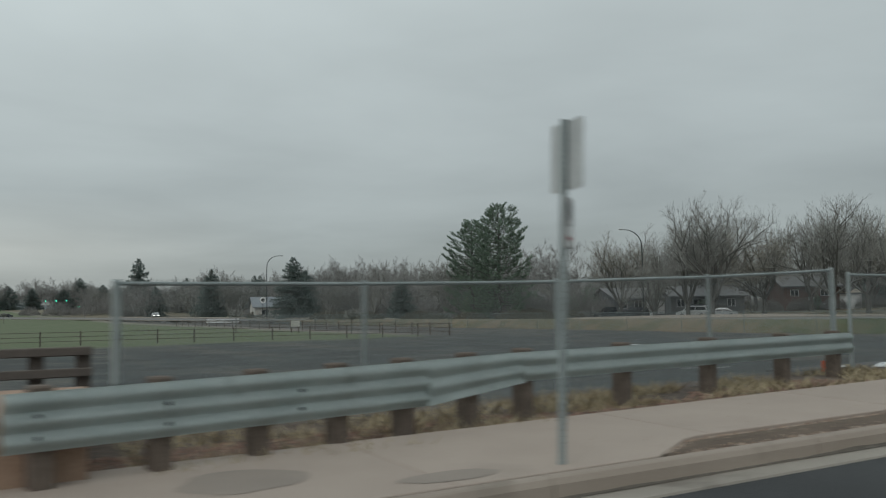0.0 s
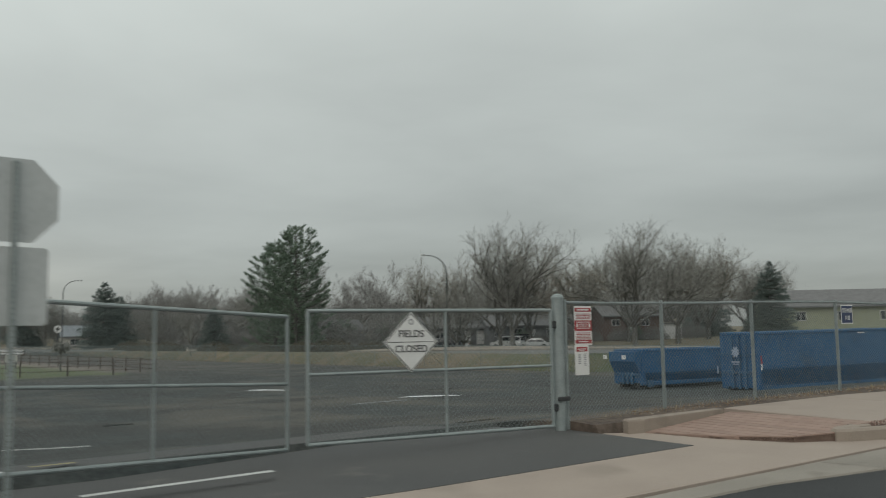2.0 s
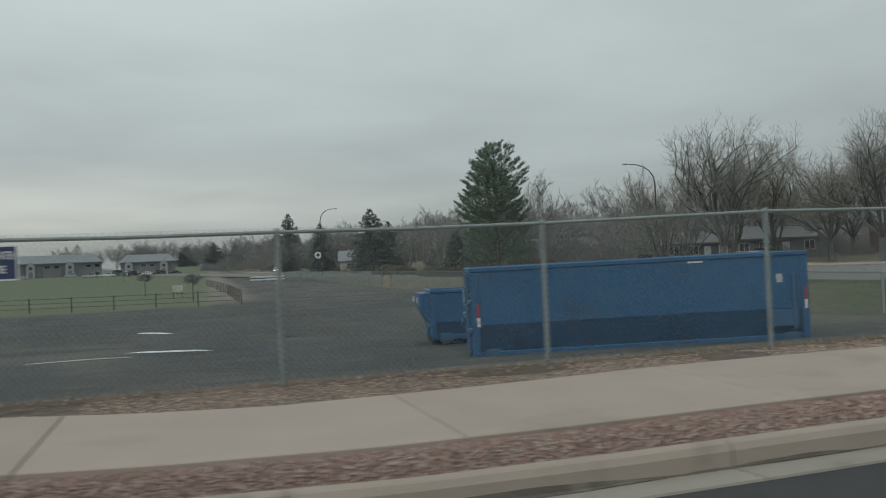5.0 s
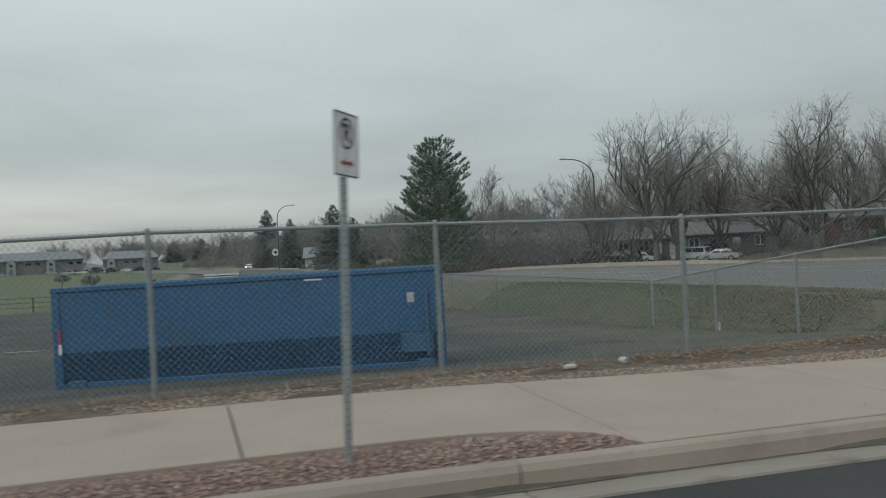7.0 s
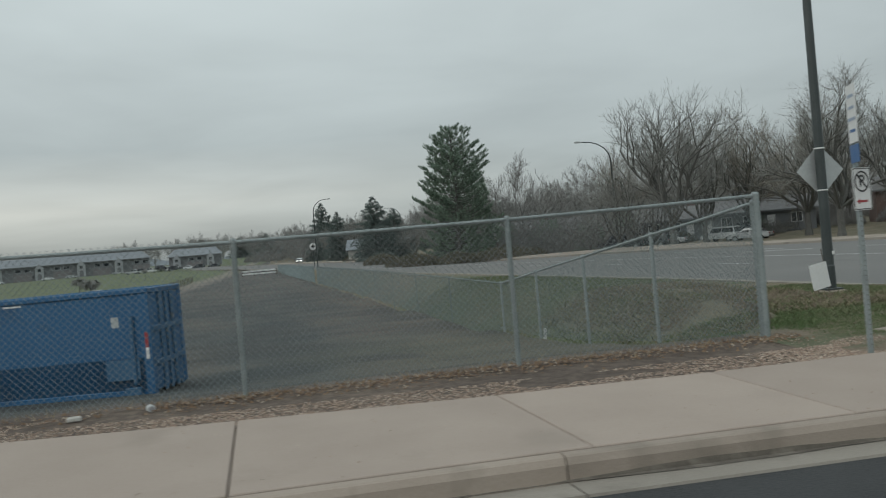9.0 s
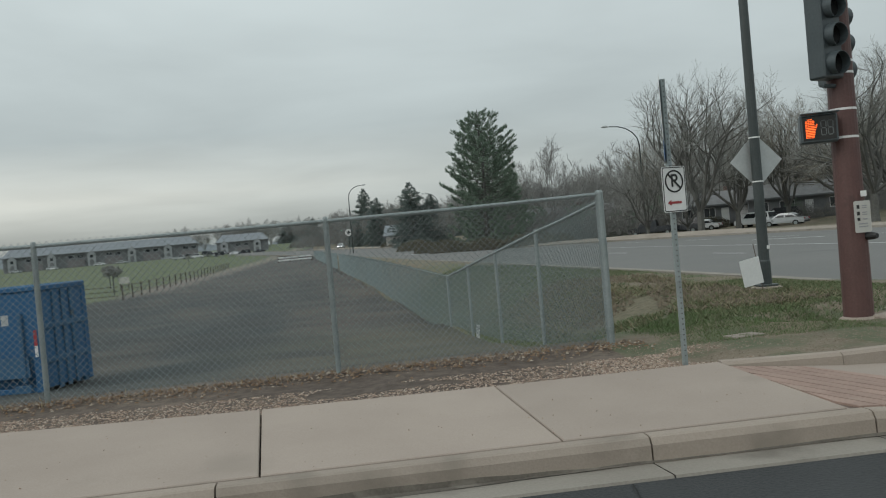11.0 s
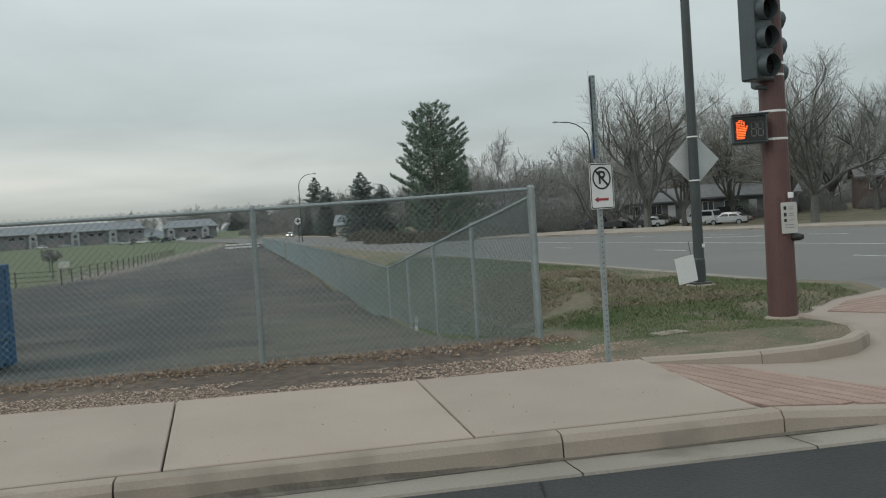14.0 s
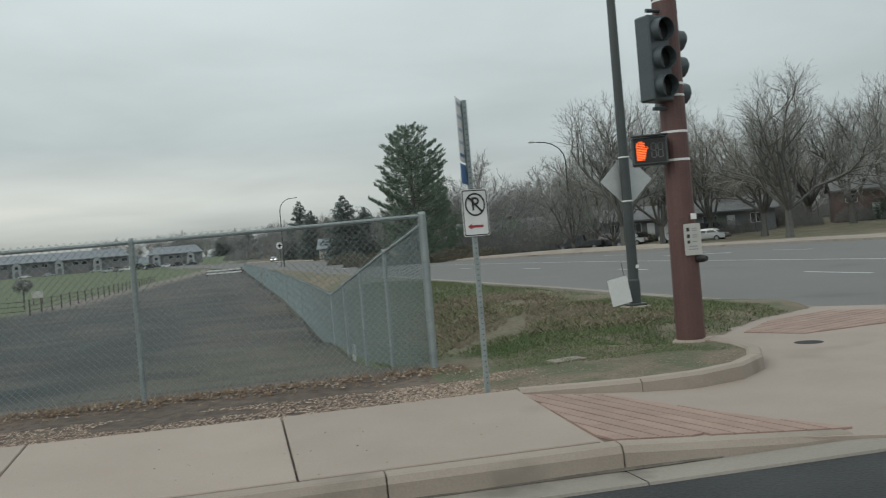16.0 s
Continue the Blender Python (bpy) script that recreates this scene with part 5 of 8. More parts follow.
dpole = thing("lamp_post", "tall dark painted lamp post with back of a diamond sign", "pole", pose(5.02, 6.16, -0.10))
bm = bmesh.new()
tube(bm, [(0, 0, 0.08), (0, 0, 0.55), (0, 0, 0.58), (0, 0, 5), (0, 0, 10)], [0.115, 0.11, 0.10, 0.085, 0.06], 14)
part("shaft", bm, M_POLEDARK, dpole)
bm = bmesh.new()
tube(bm, [(0, 0, -0.1), (0, 0, 0.06), (0, 0, 0.08)], [0.3, 0.29, 0.24], 18)
part("footing", bm, M_CURB, dpole, "round concrete footing")
bm = bmesh.new()
box(bm, -0.17, 0.17, -0.17, 0.17, 0.08, 0.12, 0.01)
part("base_plate", bm, M_POLEDARK, dpole)
bm = bmesh.new()
plate(bm, [(0, -0.53), (0.53, 0), (0, 0.53), (-0.53, 0)], 0.004)
o = part("diamond_panel", bm, M_SIGNBACK, dpole, "bare aluminium back of a diamond sign")
o.matrix_basis = pose(0.07, 0.13, 2.46, 0, 0, 2)
for z in (2.05, 2.88):
    bm = bmesh.new()
    tube(bm, [(0, 0, z), (0, 0, z + 0.025)], 0.104, 14)
    part("strap", bm, M_WHITE, dpole, "pale steel strap")
bm = bmesh.new()
box(bm, 0.02, 0.075, -0.118, -0.105, 0.78, 0.85, 0.004)
part("label_plate", bm, M_WHITE, dpole)

yard = thing("yard_sign", "white plastic yard sign on stakes leaning beside lamp post", "sign", pose(4.66, 5.85, -0.10, 0, -9, 8))
bm = bmesh.new()
plate(bm, rrect(0.42, 0.5, 0.01), 0.006)
part("panel", bm, M_WHITE, yard).location = (0, 0, 0.40)
for x in (-0.1, 0.16):
    bm = bmesh.new()
    tube(bm, [(x, 0.012, -0.25), (x, 0.012, 0.9 if x > 0 else 0.3)], 0.008, 6)
    part("stake", bm, M_POSTWOOD, yard)

# ---- traffic signal pole ----
sp_ = thing("signal_pole", "rust-red painted traffic signal pole with signals and walk light", "traffic signal", pose(3.284, 0.46, -0.06))
bm = bmesh.new()
tube(bm, [(0, 0, -0.1), (0, 0, 2.5), (0, 0, 8.5)], [0.178, 0.158, 0.125], 20)
part("shaft", bm, M_POLERED, sp_)
bm = bmesh.new()
rr_ = [0.25, 0.225, 0.19]
tube(bm, [(0, 0, -0.15), (0, 0, 0.085), (0, 0, 0.11)], rr_, 12)
part("grout_pad", bm, M_CURB, sp_, "crumbled pale grout pad")
for z in (2.28, 2.62, 3.06, 3.2, 4.22, 4.36):
    bm = bmesh.new()
    tube(bm, [(0, 0, z), (0, 0, z + 0.028)], 0.168 - 0.006 * z + 0.006, 20)
    part("strap", bm, M_WHITE, sp_, "pale steel strap")


def signal_head(m, parent):
    h = bmesh.new()
    box(h, -0.17, 0.17, -0.11, 0.13, 0, 1.02, 0.02)
    head = part("signal_head", h, M_SIGNAL, parent, "dark three-lamp signal head")
    head.matrix_basis = m
    for k in range(3):
        z = 0.172 + 0.335 * k
        b = bmesh.new()
        tube(b, [(0, -0.10, z), (0, -0.125, z)], 0.128, 20)
        part("lens", b, M_LENS, head, "unlit dark lens")
        b = bmesh.new()
        n = 28
        vs = []
        for j in range(n + 1):
            a = radians(-70 + 320 * j / n)
            c, s = math.cos(a), math.sin(a)
            d = 0.125 - 0.035 * max(0.0, -math.sin(a))
            vs.append([b.verts.new((0.138 * c, -0.11, z + 0.138 * s)), b.verts.new((0.136 * c, -0.11 - d, z + 0.136 * s - 0.01)), b.verts.new((0.130 * c, -0.11 - d, z + 0.130 * s - 0.01)), b.verts.new((0.132 * c, -0.11, z + 0.132 * s))])
        for a, c in zip(vs, vs[1:]):
            for q in range(3):
                b.faces.new((a[q], a[q + 1], c[q + 1], c[q]))
        part("visor", b, M_SIGNAL, head)
    return head


signal_head(pose(-0.235, -0.12, 3.0, 0, 0, 20), sp_)
signal_head(pose(0.155, 0.36, 2.99, 0, 0, 96), sp_)
for z in (2.92, 4.10):
    bm = bmesh.new()
    tube(bm, [(0.0, 0, z), (-0.16, -0.1, z), (-0.30, -0.12, z)], 0.025, 8)
    part("bracket", bm, M_SIGNAL, sp_)
    bm = bmesh.new()
    tube(bm, [(0, 0, z), (0.1, 0.2, z), (0.27, 0.36, z)], 0.025, 8)
    part("bracket", bm, M_SIGNAL, sp_)
ped = bmesh.new()
box(ped, -0.245, 0.245, -0.10, 0.10, -0.175, 0.175, 0.02)
pedh = part("walk_signal", ped, M_SIGNAL, sp_, "dark housing of a lit walk signal")
pedh.matrix_basis = pose(-0.37, -0.06, 2.42, 0, 0, -22) @ Matrix.Diagonal((0.86, 1, 1, 1))
bm = bmesh.new()
bars(bm, 0.43, 0.28, 0.003, (0, 0))
part("face", bm, M_LENS, pedh).location.y = -0.104
bm = bmesh.new()
# lit palm emblem: a rounded block with four upright bars and a side bar
plate(bm, [(-0.18, -0.11), (-0.075, -0.11), (-0.055, -0.05), (-0.06, 0.03), (-0.18, 0.03)], 0.002)
for k in range(4):
    plate(bm, [(-0.18 + k * 0.031, 0.033), (-0.155 + k * 0.031, 0.033), (-0.155 + k * 0.031, 0.095 + (0.02 if k in (1, 2) else 0)), (-0.18 + k * 0.031, 0.095 + (0.02 if k in (1, 2) else 0))], 0.002)
plate(bm, [(-0.058, -0.04), (-0.02, 0.045), (-0.035, 0.055), (-0.066, 0.005)], 0.002)
part("lit_emblem", bm, M_PUSHYEL, pedh, "glowing amber stop emblem").location.y = -0.108
for k in range(11):
    bm = bmesh.new()
    bars(bm, 0.17, 0.0085, 0.001, (-0.105, -0.10 + k * 0.02))
    part("led_gap", bm, M_LENS, pedh).location.y = -0.1105
for cx in (0.055, 0.145):
    bm = bmesh.new()
    for w, h, x, z in ((0.05, 0.012, 0, 0.085), (0.05, 0.012, 0, 0), (0.05, 0.012, 0, -0.085), (0.012, 0.07, -0.032, 0.043), (0.012, 0.07, 0.032, 0.043), (0.012, 0.07, -0.032, -0.043), (0.012, 0.07, 0.032, -0.043)):
        bars(bm, w, h, 0.002, (cx + x, z))
    part("digit_segments", bm, M_DIM, pedh, "unlit countdown segments").location.y = -0.107
bm = bmesh.new()
box(bm, -0.25, 0.25, -0.24, -0.10, 0.165, 0.18, 0.004)
part("hood", bm, M_SIGNAL, pedh)
btn = bmesh.new()
plate(btn, rrect(0.235, 0.38, 0.02), 0.003)
bp_ = part("button_plate", btn, M_SIDING, sp_, "white crossing instruction plate")
bp_.matrix_basis = pose(0.03, -0.195, 1.32, 0, 0, 8)
for k, (w, h, x, z, mt) in enumerate(((0.04, 0.045, -0.06, 0.12, M_BLACK), (0.07, 0.012, 0.03, 0.13, M_GREY), (0.07, 0.012, 0.03, 0.105, M_GREY), (0.04, 0.045, -0.06, 0.04, M_BLACK), (0.07, 0.012, 0.03, 0.05, M_GREY), (0.07, 0.012, 0.03, 0.025, M_GREY), (0.04, 0.036, -0.06, -0.03, M_BLACK), (0.07, 0.012, 0.03, -0.03, M_GREY), (0.13, 0.014, 0, -0.085, M_GREY), (0.13, 0.014, 0, -0.12, M_GREY))):
    bm = bmesh.new()
    bars(bm, w, h, 0.0015, (x, z))
    part("print_bar", bm, mt, bp_).location.y = -0.003
bm = bmesh.new()
tube(bm, [(0.1, -0.14, 1.08), (0.14, -0.22, 1.08), (0.155, -0.26, 1.08)], [0.05, 0.045, 0.03], 12)
part("push_button", bm, M_BLACK, sp_, "black push button")
bm = bmesh.new()
box(bm, -0.02, 0.05, -0.2, -0.18, 1.56, 1.63, 0.003, pose(0.05, 0, 0))
part("number_tag", bm, M_WHITE, sp_)


# ---- roll-off dumpsters ----
def rolloff(m, L, W, H, label, low=False):
    """Open-top container: origin at its near left foot, x along the near side, y away."""
    t = thing("dumpster", label, "dumpster", m, group="roll-off dumpsters")
    mt = M_BLUE
    def p(name, bm, mat=None, lab=""):
        return part(name, bm, mat or mt, t, lab)
    f0 = 0.16
    fl = 0.30
    fold = 0.41 * H
    bm = bmesh.new()   # near wall with its folded lower sill
    box(bm, 0.05, L - 0.05, 0.0, 0.03, fold - 0.01, H - 0.06, 0.004)
    p("side_wall", bm)
    bm = bmesh.new()
    box(bm, 0.05, L - 0.05, W - 0.03, W, fl, H - 0.06, 0.004)
    p("side_wall", bm)
    bm = bmesh.new()   # sloping lower skirt of the near side, set back towards the sill
    vs = [bm.verts.new(c) for c in ((0.05, 0.002, fold), (L - 0.05, 0.002, fold), (L - 0.05, 0.045, f0 + 0.08), (0.05, 0.045, f0 + 0.08))]
    bm.faces.new(vs)
    bmesh.ops.solidify(bm, geom=bm.faces[:], thickness=0.02)
    p("skirt", bm, M_BLUE, "worn lower skirt")
    for x, nm in ((0.0, "end_wall"), (L - 0.04, "end_wall")):
        bm = bmesh.new()
        box(bm, x, x + 0.04, 0.02, W - 0.02, f0 + 0.05, H - 0.05, 0.004)
        p(nm, bm)
    for y in (0.0, W - 0.09):
        bm = bmesh.new()
        box(bm, -0.02, L + 0.02, y - 0.03, y + 0.09, H - 0.09, H, 0.015)
        p("top_rail", bm, M_BLUE, "rounded steel top rail")
    for x in (-0.03, L - 0.07):
        bm = bmesh.new()
        box(bm, x, x + 0.10, 0.0, W, H - 0.10, H - 0.005, 0.015)
        p("top_rail", bm)
    for x in (-0.02, L - 0.12):
        for y in (-0.02, W - 0.12):
            bm = bmesh.new()
            box(bm, x, x + 0.14, y, y + 0.14, f0, H - 0.09, 0.012)
            p("corner_post", bm)
    bm = bmesh.new()
    box(bm, 0.0, L, 0.02, 0.16, f0 - 0.04, f0 + 0.09, 0.012)
    p("bottom_sill", bm, M_BLUE)
    bm = bmesh.new()
    box(bm, 0.0, L, W - 0.22, W - 0.1, f0 - 0.03, f0 + 0.10, 0.012)
    p("bottom_sill", bm, M_BLUE2)
    bm = bmesh.new()
    box(bm, 0.05, L - 0.05, 0.1, W - 0.1, f0 + 0.06, f0 + 0.11)
    p("floor", bm, M_STEELDARK)
    for x in np.linspace(0.5, L - 0.5, 9):
        bm = bmesh.new()
        box(bm, x - 0.04, x + 0.04, 0.2, W - 0.2, f0 - 0.05, f0 + 0.06, 0.0)
        p("cross_member", bm, M_STEELDARK)
    for y in (W / 2 - 0.5, W / 2 + 0.4):
        bm = bmesh.new()
        box(bm, 0.0, L, y, y + 0.1, 0.02, f0 - 0.02, 0.01)
        p("skid", bm, M_STEELDARK)
    # end with braces and post bands
    for y in (0.45, W / 2 - 0.05, W - 0.55):
        for x0, x1 in ((L, L + 0.04), (-0.07, 0.0)):
            bm = bmesh.new()
            box(bm, x0, x1, y, y + 0.1, f0, H - 0.1, 0.01)
            p("end_brace", bm, M_BLUE2)
    for z in (0.55, 1.05):
        for x0, x1 in ((L, L + 0.035), (-0.06, 0.0)):
            bm = bmesh.new()
            box(bm, x0, x1, 0.05, W - 0.05, z * H / 1.7, z * H / 1.7 + 0.09, 0.01)
            p("end_brace", bm, M_BLUE2)
    if not low:
        for x, z, w, h in ((L - 0.55, 1.36, 0.12, 0.17), (L - 2.2, 1.76, 0.3, 0.03)):
            bm = bmesh.new()
            box(bm, x - w / 2, x + w / 2, -0.006, 0.004, z - h / 2, z + h / 2)
            p("placard", bm, M_SIGNBACK if h > 0.05 else M_WHITE, "faded pale sticker")
        for x, lab in ((0.10, 0), (L - 0.05, 1)):
            for z0, z1, mm in ((0.74, 0.92, M_WHITE), (0.92, 1.17, M_RED)):
                bm = bmesh.new()
                box(bm, x - 0.025, x + 0.025, -0.034, -0.021, z0, z1)
                p("reflector", bm, mm, "white reflector strip" if mm is M_WHITE else "red reflector strip")
        # hinge column and chain near the door end
        bm = bmesh.new()
        tube(bm, [(L - 0.28, -0.03, 0.35), (L - 0.28, -0.03, 1.45)], 0.035, 10)
        p("hinge_bar", bm, M_BLUE2)
        bm = bmesh.new()
        prism(bm, [(L - 0.75, -0.03), (L - 0.2, -0.03), (L - 0.2, 0.02), (L - 0.75, 0.02)], 0.42, lambda x, y: 0.75)
        p("wheel_guard", bm, M_BLUE2, "dented plate over the rear roller")
    for x in (0.35, L - 0.35):
        for y in (0.02, W - 0.2):
            bm = bmesh.new()
            tube(bm, [(x, y, 0.11), (x, y + 0.18, 0.11)], 0.11, 16)
            p("roller", bm, M_STEELDARK, "steel ground roller")
            bm = bmesh.new()
            box(bm, x - 0.15, x + 0.15, y - 0.03, y + 0.0, 0.08, 0.3, 0.02)
            p("roller_bracket", bm, M_BLUE2)
    # pull hooks and pale marks on the left end
    if low:
        for y in (0.5, 1.5):
            bm = bmesh.new()
            box(bm, -0.29, -0.284, y, y + 0.22, 1.02, 1.16)
            p("placard", bm, M_WHITE, "white painted number block")
        bm = bmesh.new()
        prism(bm, [(-0.28, 0.05), (0, 0.05), (0, W - 0.05), (-0.28, W - 0.05)], lambda x, y: 0.95 if x < -0.1 else 0.45, H - 0.08)
        p("nose", bm, M_BLUE, "sloping front nose")
    else:
        bm = bmesh.new()
        plate(bm, [((0.19 if k % 2 else 0.12) * math.cos(k * math.pi / 8), (0.19 if k % 2 else 0.12) * math.sin(k * math.pi / 8)) for k in range(16)], 0.004)
        p("emblem", bm, M_PALEBLUE, "worn pale starburst emblem").matrix_basis = pose(-0.112, 0.82, 1.28, 0, 0, -90)
        for y, z, w_, h in ((0.82, 0.98, 0.34, 0.045), (0.82, 0.91, 0.26, 0.03), (1.62, 0.72, 0.05, 0.24)):
            bm = bmesh.new()
            box(bm, -0.112, -0.106, y - w_ / 2, y + w_ / 2, z - h / 2, z + h / 2)
            p("print_bar", bm, M_PALEBLUE)
    return t


e0, e1 = Vector((-14.20, 6.50)), Vector((-7.76, 5.10))
ya = math.degrees(math.atan2(e1.y - e0.y, e1.x - e0.x))
rolloff(pose(e0.x, e0.y, -0.70, 0, -0.6, ya), (e1 - e0).length, 1.55, 1.88, "large blue steel roll-off dumpster, scuffed, behind chain-link fence")
rolloff(pose(-13.85, 11.25, -0.72, 0, 0, -8), 4.6, 1.45, 1.36, "low blue steel roll-off dumpster with sloping nose", low=True)

# ---- guardrail ----
gr = thing("guardrail", "pale zinc corrugated guardrail on short timber posts", "guardrail")
RA, RB = Vector((-51.57, -2.35)), Vector((-39.5, -0.45))


def rail_at(s):
    p = RA + (RB - RA) * s
    x = p.x
    bow = 0.22 * math.sin(math.pi * s)
    return Vector((p.x, p.y + bow, 0)), float(np.interp(s, [0, 0.28, 0.42, 1], [0.54, 0.57, 0.60, 0.61]))


def w_beam(s0, s1, waves, drop, name):
    """Corrugated sheet; waves: number of ridges at either end of the piece."""
    bm = bmesh.new()
    rows_ = []
    for i in range(13):
        s = s0 + (s1 - s0) * i / 12
        p, zt = rail_at(s)
        d = (RB - RA).normalized()
        nrm = Vector((d.y, -d.x, 0))
        h = drop[0] + (drop[1] - drop[0]) * i / 12
        row = []
        for k in range(37):
            v = k / 36
            wv = 0.042 * (0.5 - 0.5 * math.cos(2 * math.pi * waves * v)) ** 0.8
            row.append(bm.verts.new(p + nrm * wv + Vector((0, 0, zt - h * v))))
        rows_.append(row)
    for a, b in zip(rows_, rows_[1:]):
        for k in range(36):
            bm.faces.new((a[k], a[k + 1], b[k + 1], b[k]))
    bmesh.ops.solidify(bm, geom=bm.faces[:], thickness=0.004)
    return part(name, bm, M_RAIL, gr, smooth=False)


w_beam(0.0, 0.32, 3, (0.43, 0.45), "beam")
w_beam(0.318, 0.43, 2.4, (0.45, 0.33), "transition_beam")
w_beam(0.428, 1.0, 2, (0.32, 0.32), "beam")
for x in (-51.3, -50.4, -49.53, -48.71, -47.94, -47.09, -46.28, -44.6, -42.88, -41.15, -39.8):
    s = (x - RA.x) / (RB.x - RA.x)
    p, zt = rail_at(s)
    bm = bmesh.new()
    box(bm, -0.08, 0.08, -0.1, 0.1, grade(p.x) - 0.2, zt + 0.035, 0.015, pose(p.x, p.y + 0.15, 0, 0, random.uniform(-2, 2), 9))
    part("timber_post", bm, M_POSTWOOD, gr, "dark weathered timber post")
for s in (0.02, 0.1, 0.2):
    for k in (0.17, 0.33):
        p, zt = rail_at(s)
        bm = bmesh.new()
        tube(bm, [(p.x, p.y - 0.03, zt - k), (p.x, p.y - 0.055, zt - k)], 0.018, 8)
        part("bolt", bm, M_STEELDARK, gr)
# abutment and timber railing at the culvert end
bm = bmesh.new()
prism(bm, [(-55, -2.2), (-50.95, -2.02), (-50.6, 0.45), (-55, 0.45)], -0.6, lambda x, y: 0.36, 0.03)
tagged(obj("culvert_abutment", bm, surf("rusty_concrete", (0.22, 0.14, 0.095), (0.33, 0.23, 0.17), 1.5, 0.9, 0.3, 30)), "rust-stained concrete culvert abutment under the guardrail end", "abutment", kind="structure")
tr = thing("timber_railing", "low brown timber railing with two rails on posts", "railing")
for z in (0.44, 0.68):
    bm = bmesh.new()
    box(bm, -55.0, -50.42, 1.45, 1.55, z - 0.05, z + 0.05, 0.01)
    part("rail", bm, M_RAILWOOD, tr)
for x in (-54.0, -52.4, -51.0, -50.5):
    bm = bmesh.new()
    box(bm, x - 0.08, x + 0.08, 1.55, 1.7, -0.5, 0.72, 0.012)
    part("post", bm, M_RAILWOOD, tr)


# ---- trees ----
def segs_to_mesh(segs, n):
    """Tapered n-sided bars from (p, q, r0, r1)."""
    P, Q = np.array([s[0] for s in segs]), np.array([s[1] for s in segs])
    R0, R1 = np.array([s[2] for s in segs])[:, None], np.array([s[3] for s in segs])[:, None]
    D = Q - P
    D /= np.linalg.norm(D, axis=1)[:, None] + 1e-9
    A = np.cross(D, np.where(np.abs(D[:, 2:3]) < 0.9, [[0.0, 0.0, 1.0]], [[1.0, 0.0, 0.0]]))
    A /= np.linalg.norm(A, axis=1)[:, None] + 1e-9
    B = np.cross(D, A)
    rings = []
    for c, r in ((P, R0), (Q, R1)):
        for k in range(n):
            a = 2 * math.pi * k / n
            rings.append(c + (A * math.cos(a) + B * math.sin(a)) * r)
    V = np.stack(rings, 1).reshape(-1, 3)
    F = []
    for i in range(len(segs)):
        o = i * 2 * n
        for k in range(n):
            F.append((o + k, o + (k + 1) % n, o + n + (k + 1) % n, o + n + k))
    return V.tolist(), F


def ribbons(segs, rng):
    """Finest twigs as slim tapering blades."""
    P, Q = np.array([s[0] for s in segs]), np.array([s[1] for s in segs])
    R0, R1 = np.array([s[2] for s in segs])[:, None], np.array([s[3] for s in segs])[:, None]
    D = Q - P
    W = np.cross(D, rng.normal(0, 1, P.shape))
    W /= np.linalg.norm(W, axis=1)[:, None] + 1e-9
    V = np.stack([P - W * R0 * 1.3, P + W * R0 * 1.3, Q + W * R1 * 1.3, Q - W * R1 * 1.3], 1).reshape(-1, 3)
    return V.tolist(), [(4 * i, 4 * i + 1, 4 * i + 2, 4 * i + 3) for i in range(len(segs))]


def turn_to(d, tilt, az):
    d = d / np.linalg.norm(d)
    a = np.cross(d, [0, 0, 1.0]) if abs(d[2]) < 0.95 else np.array([1.0, 0, 0])
    a = a / np.linalg.norm(a)
    b = np.cross(d, a)
    return d * math.cos(tilt) + (a * math.cos(az) + b * math.sin(az)) * math.sin(tilt)


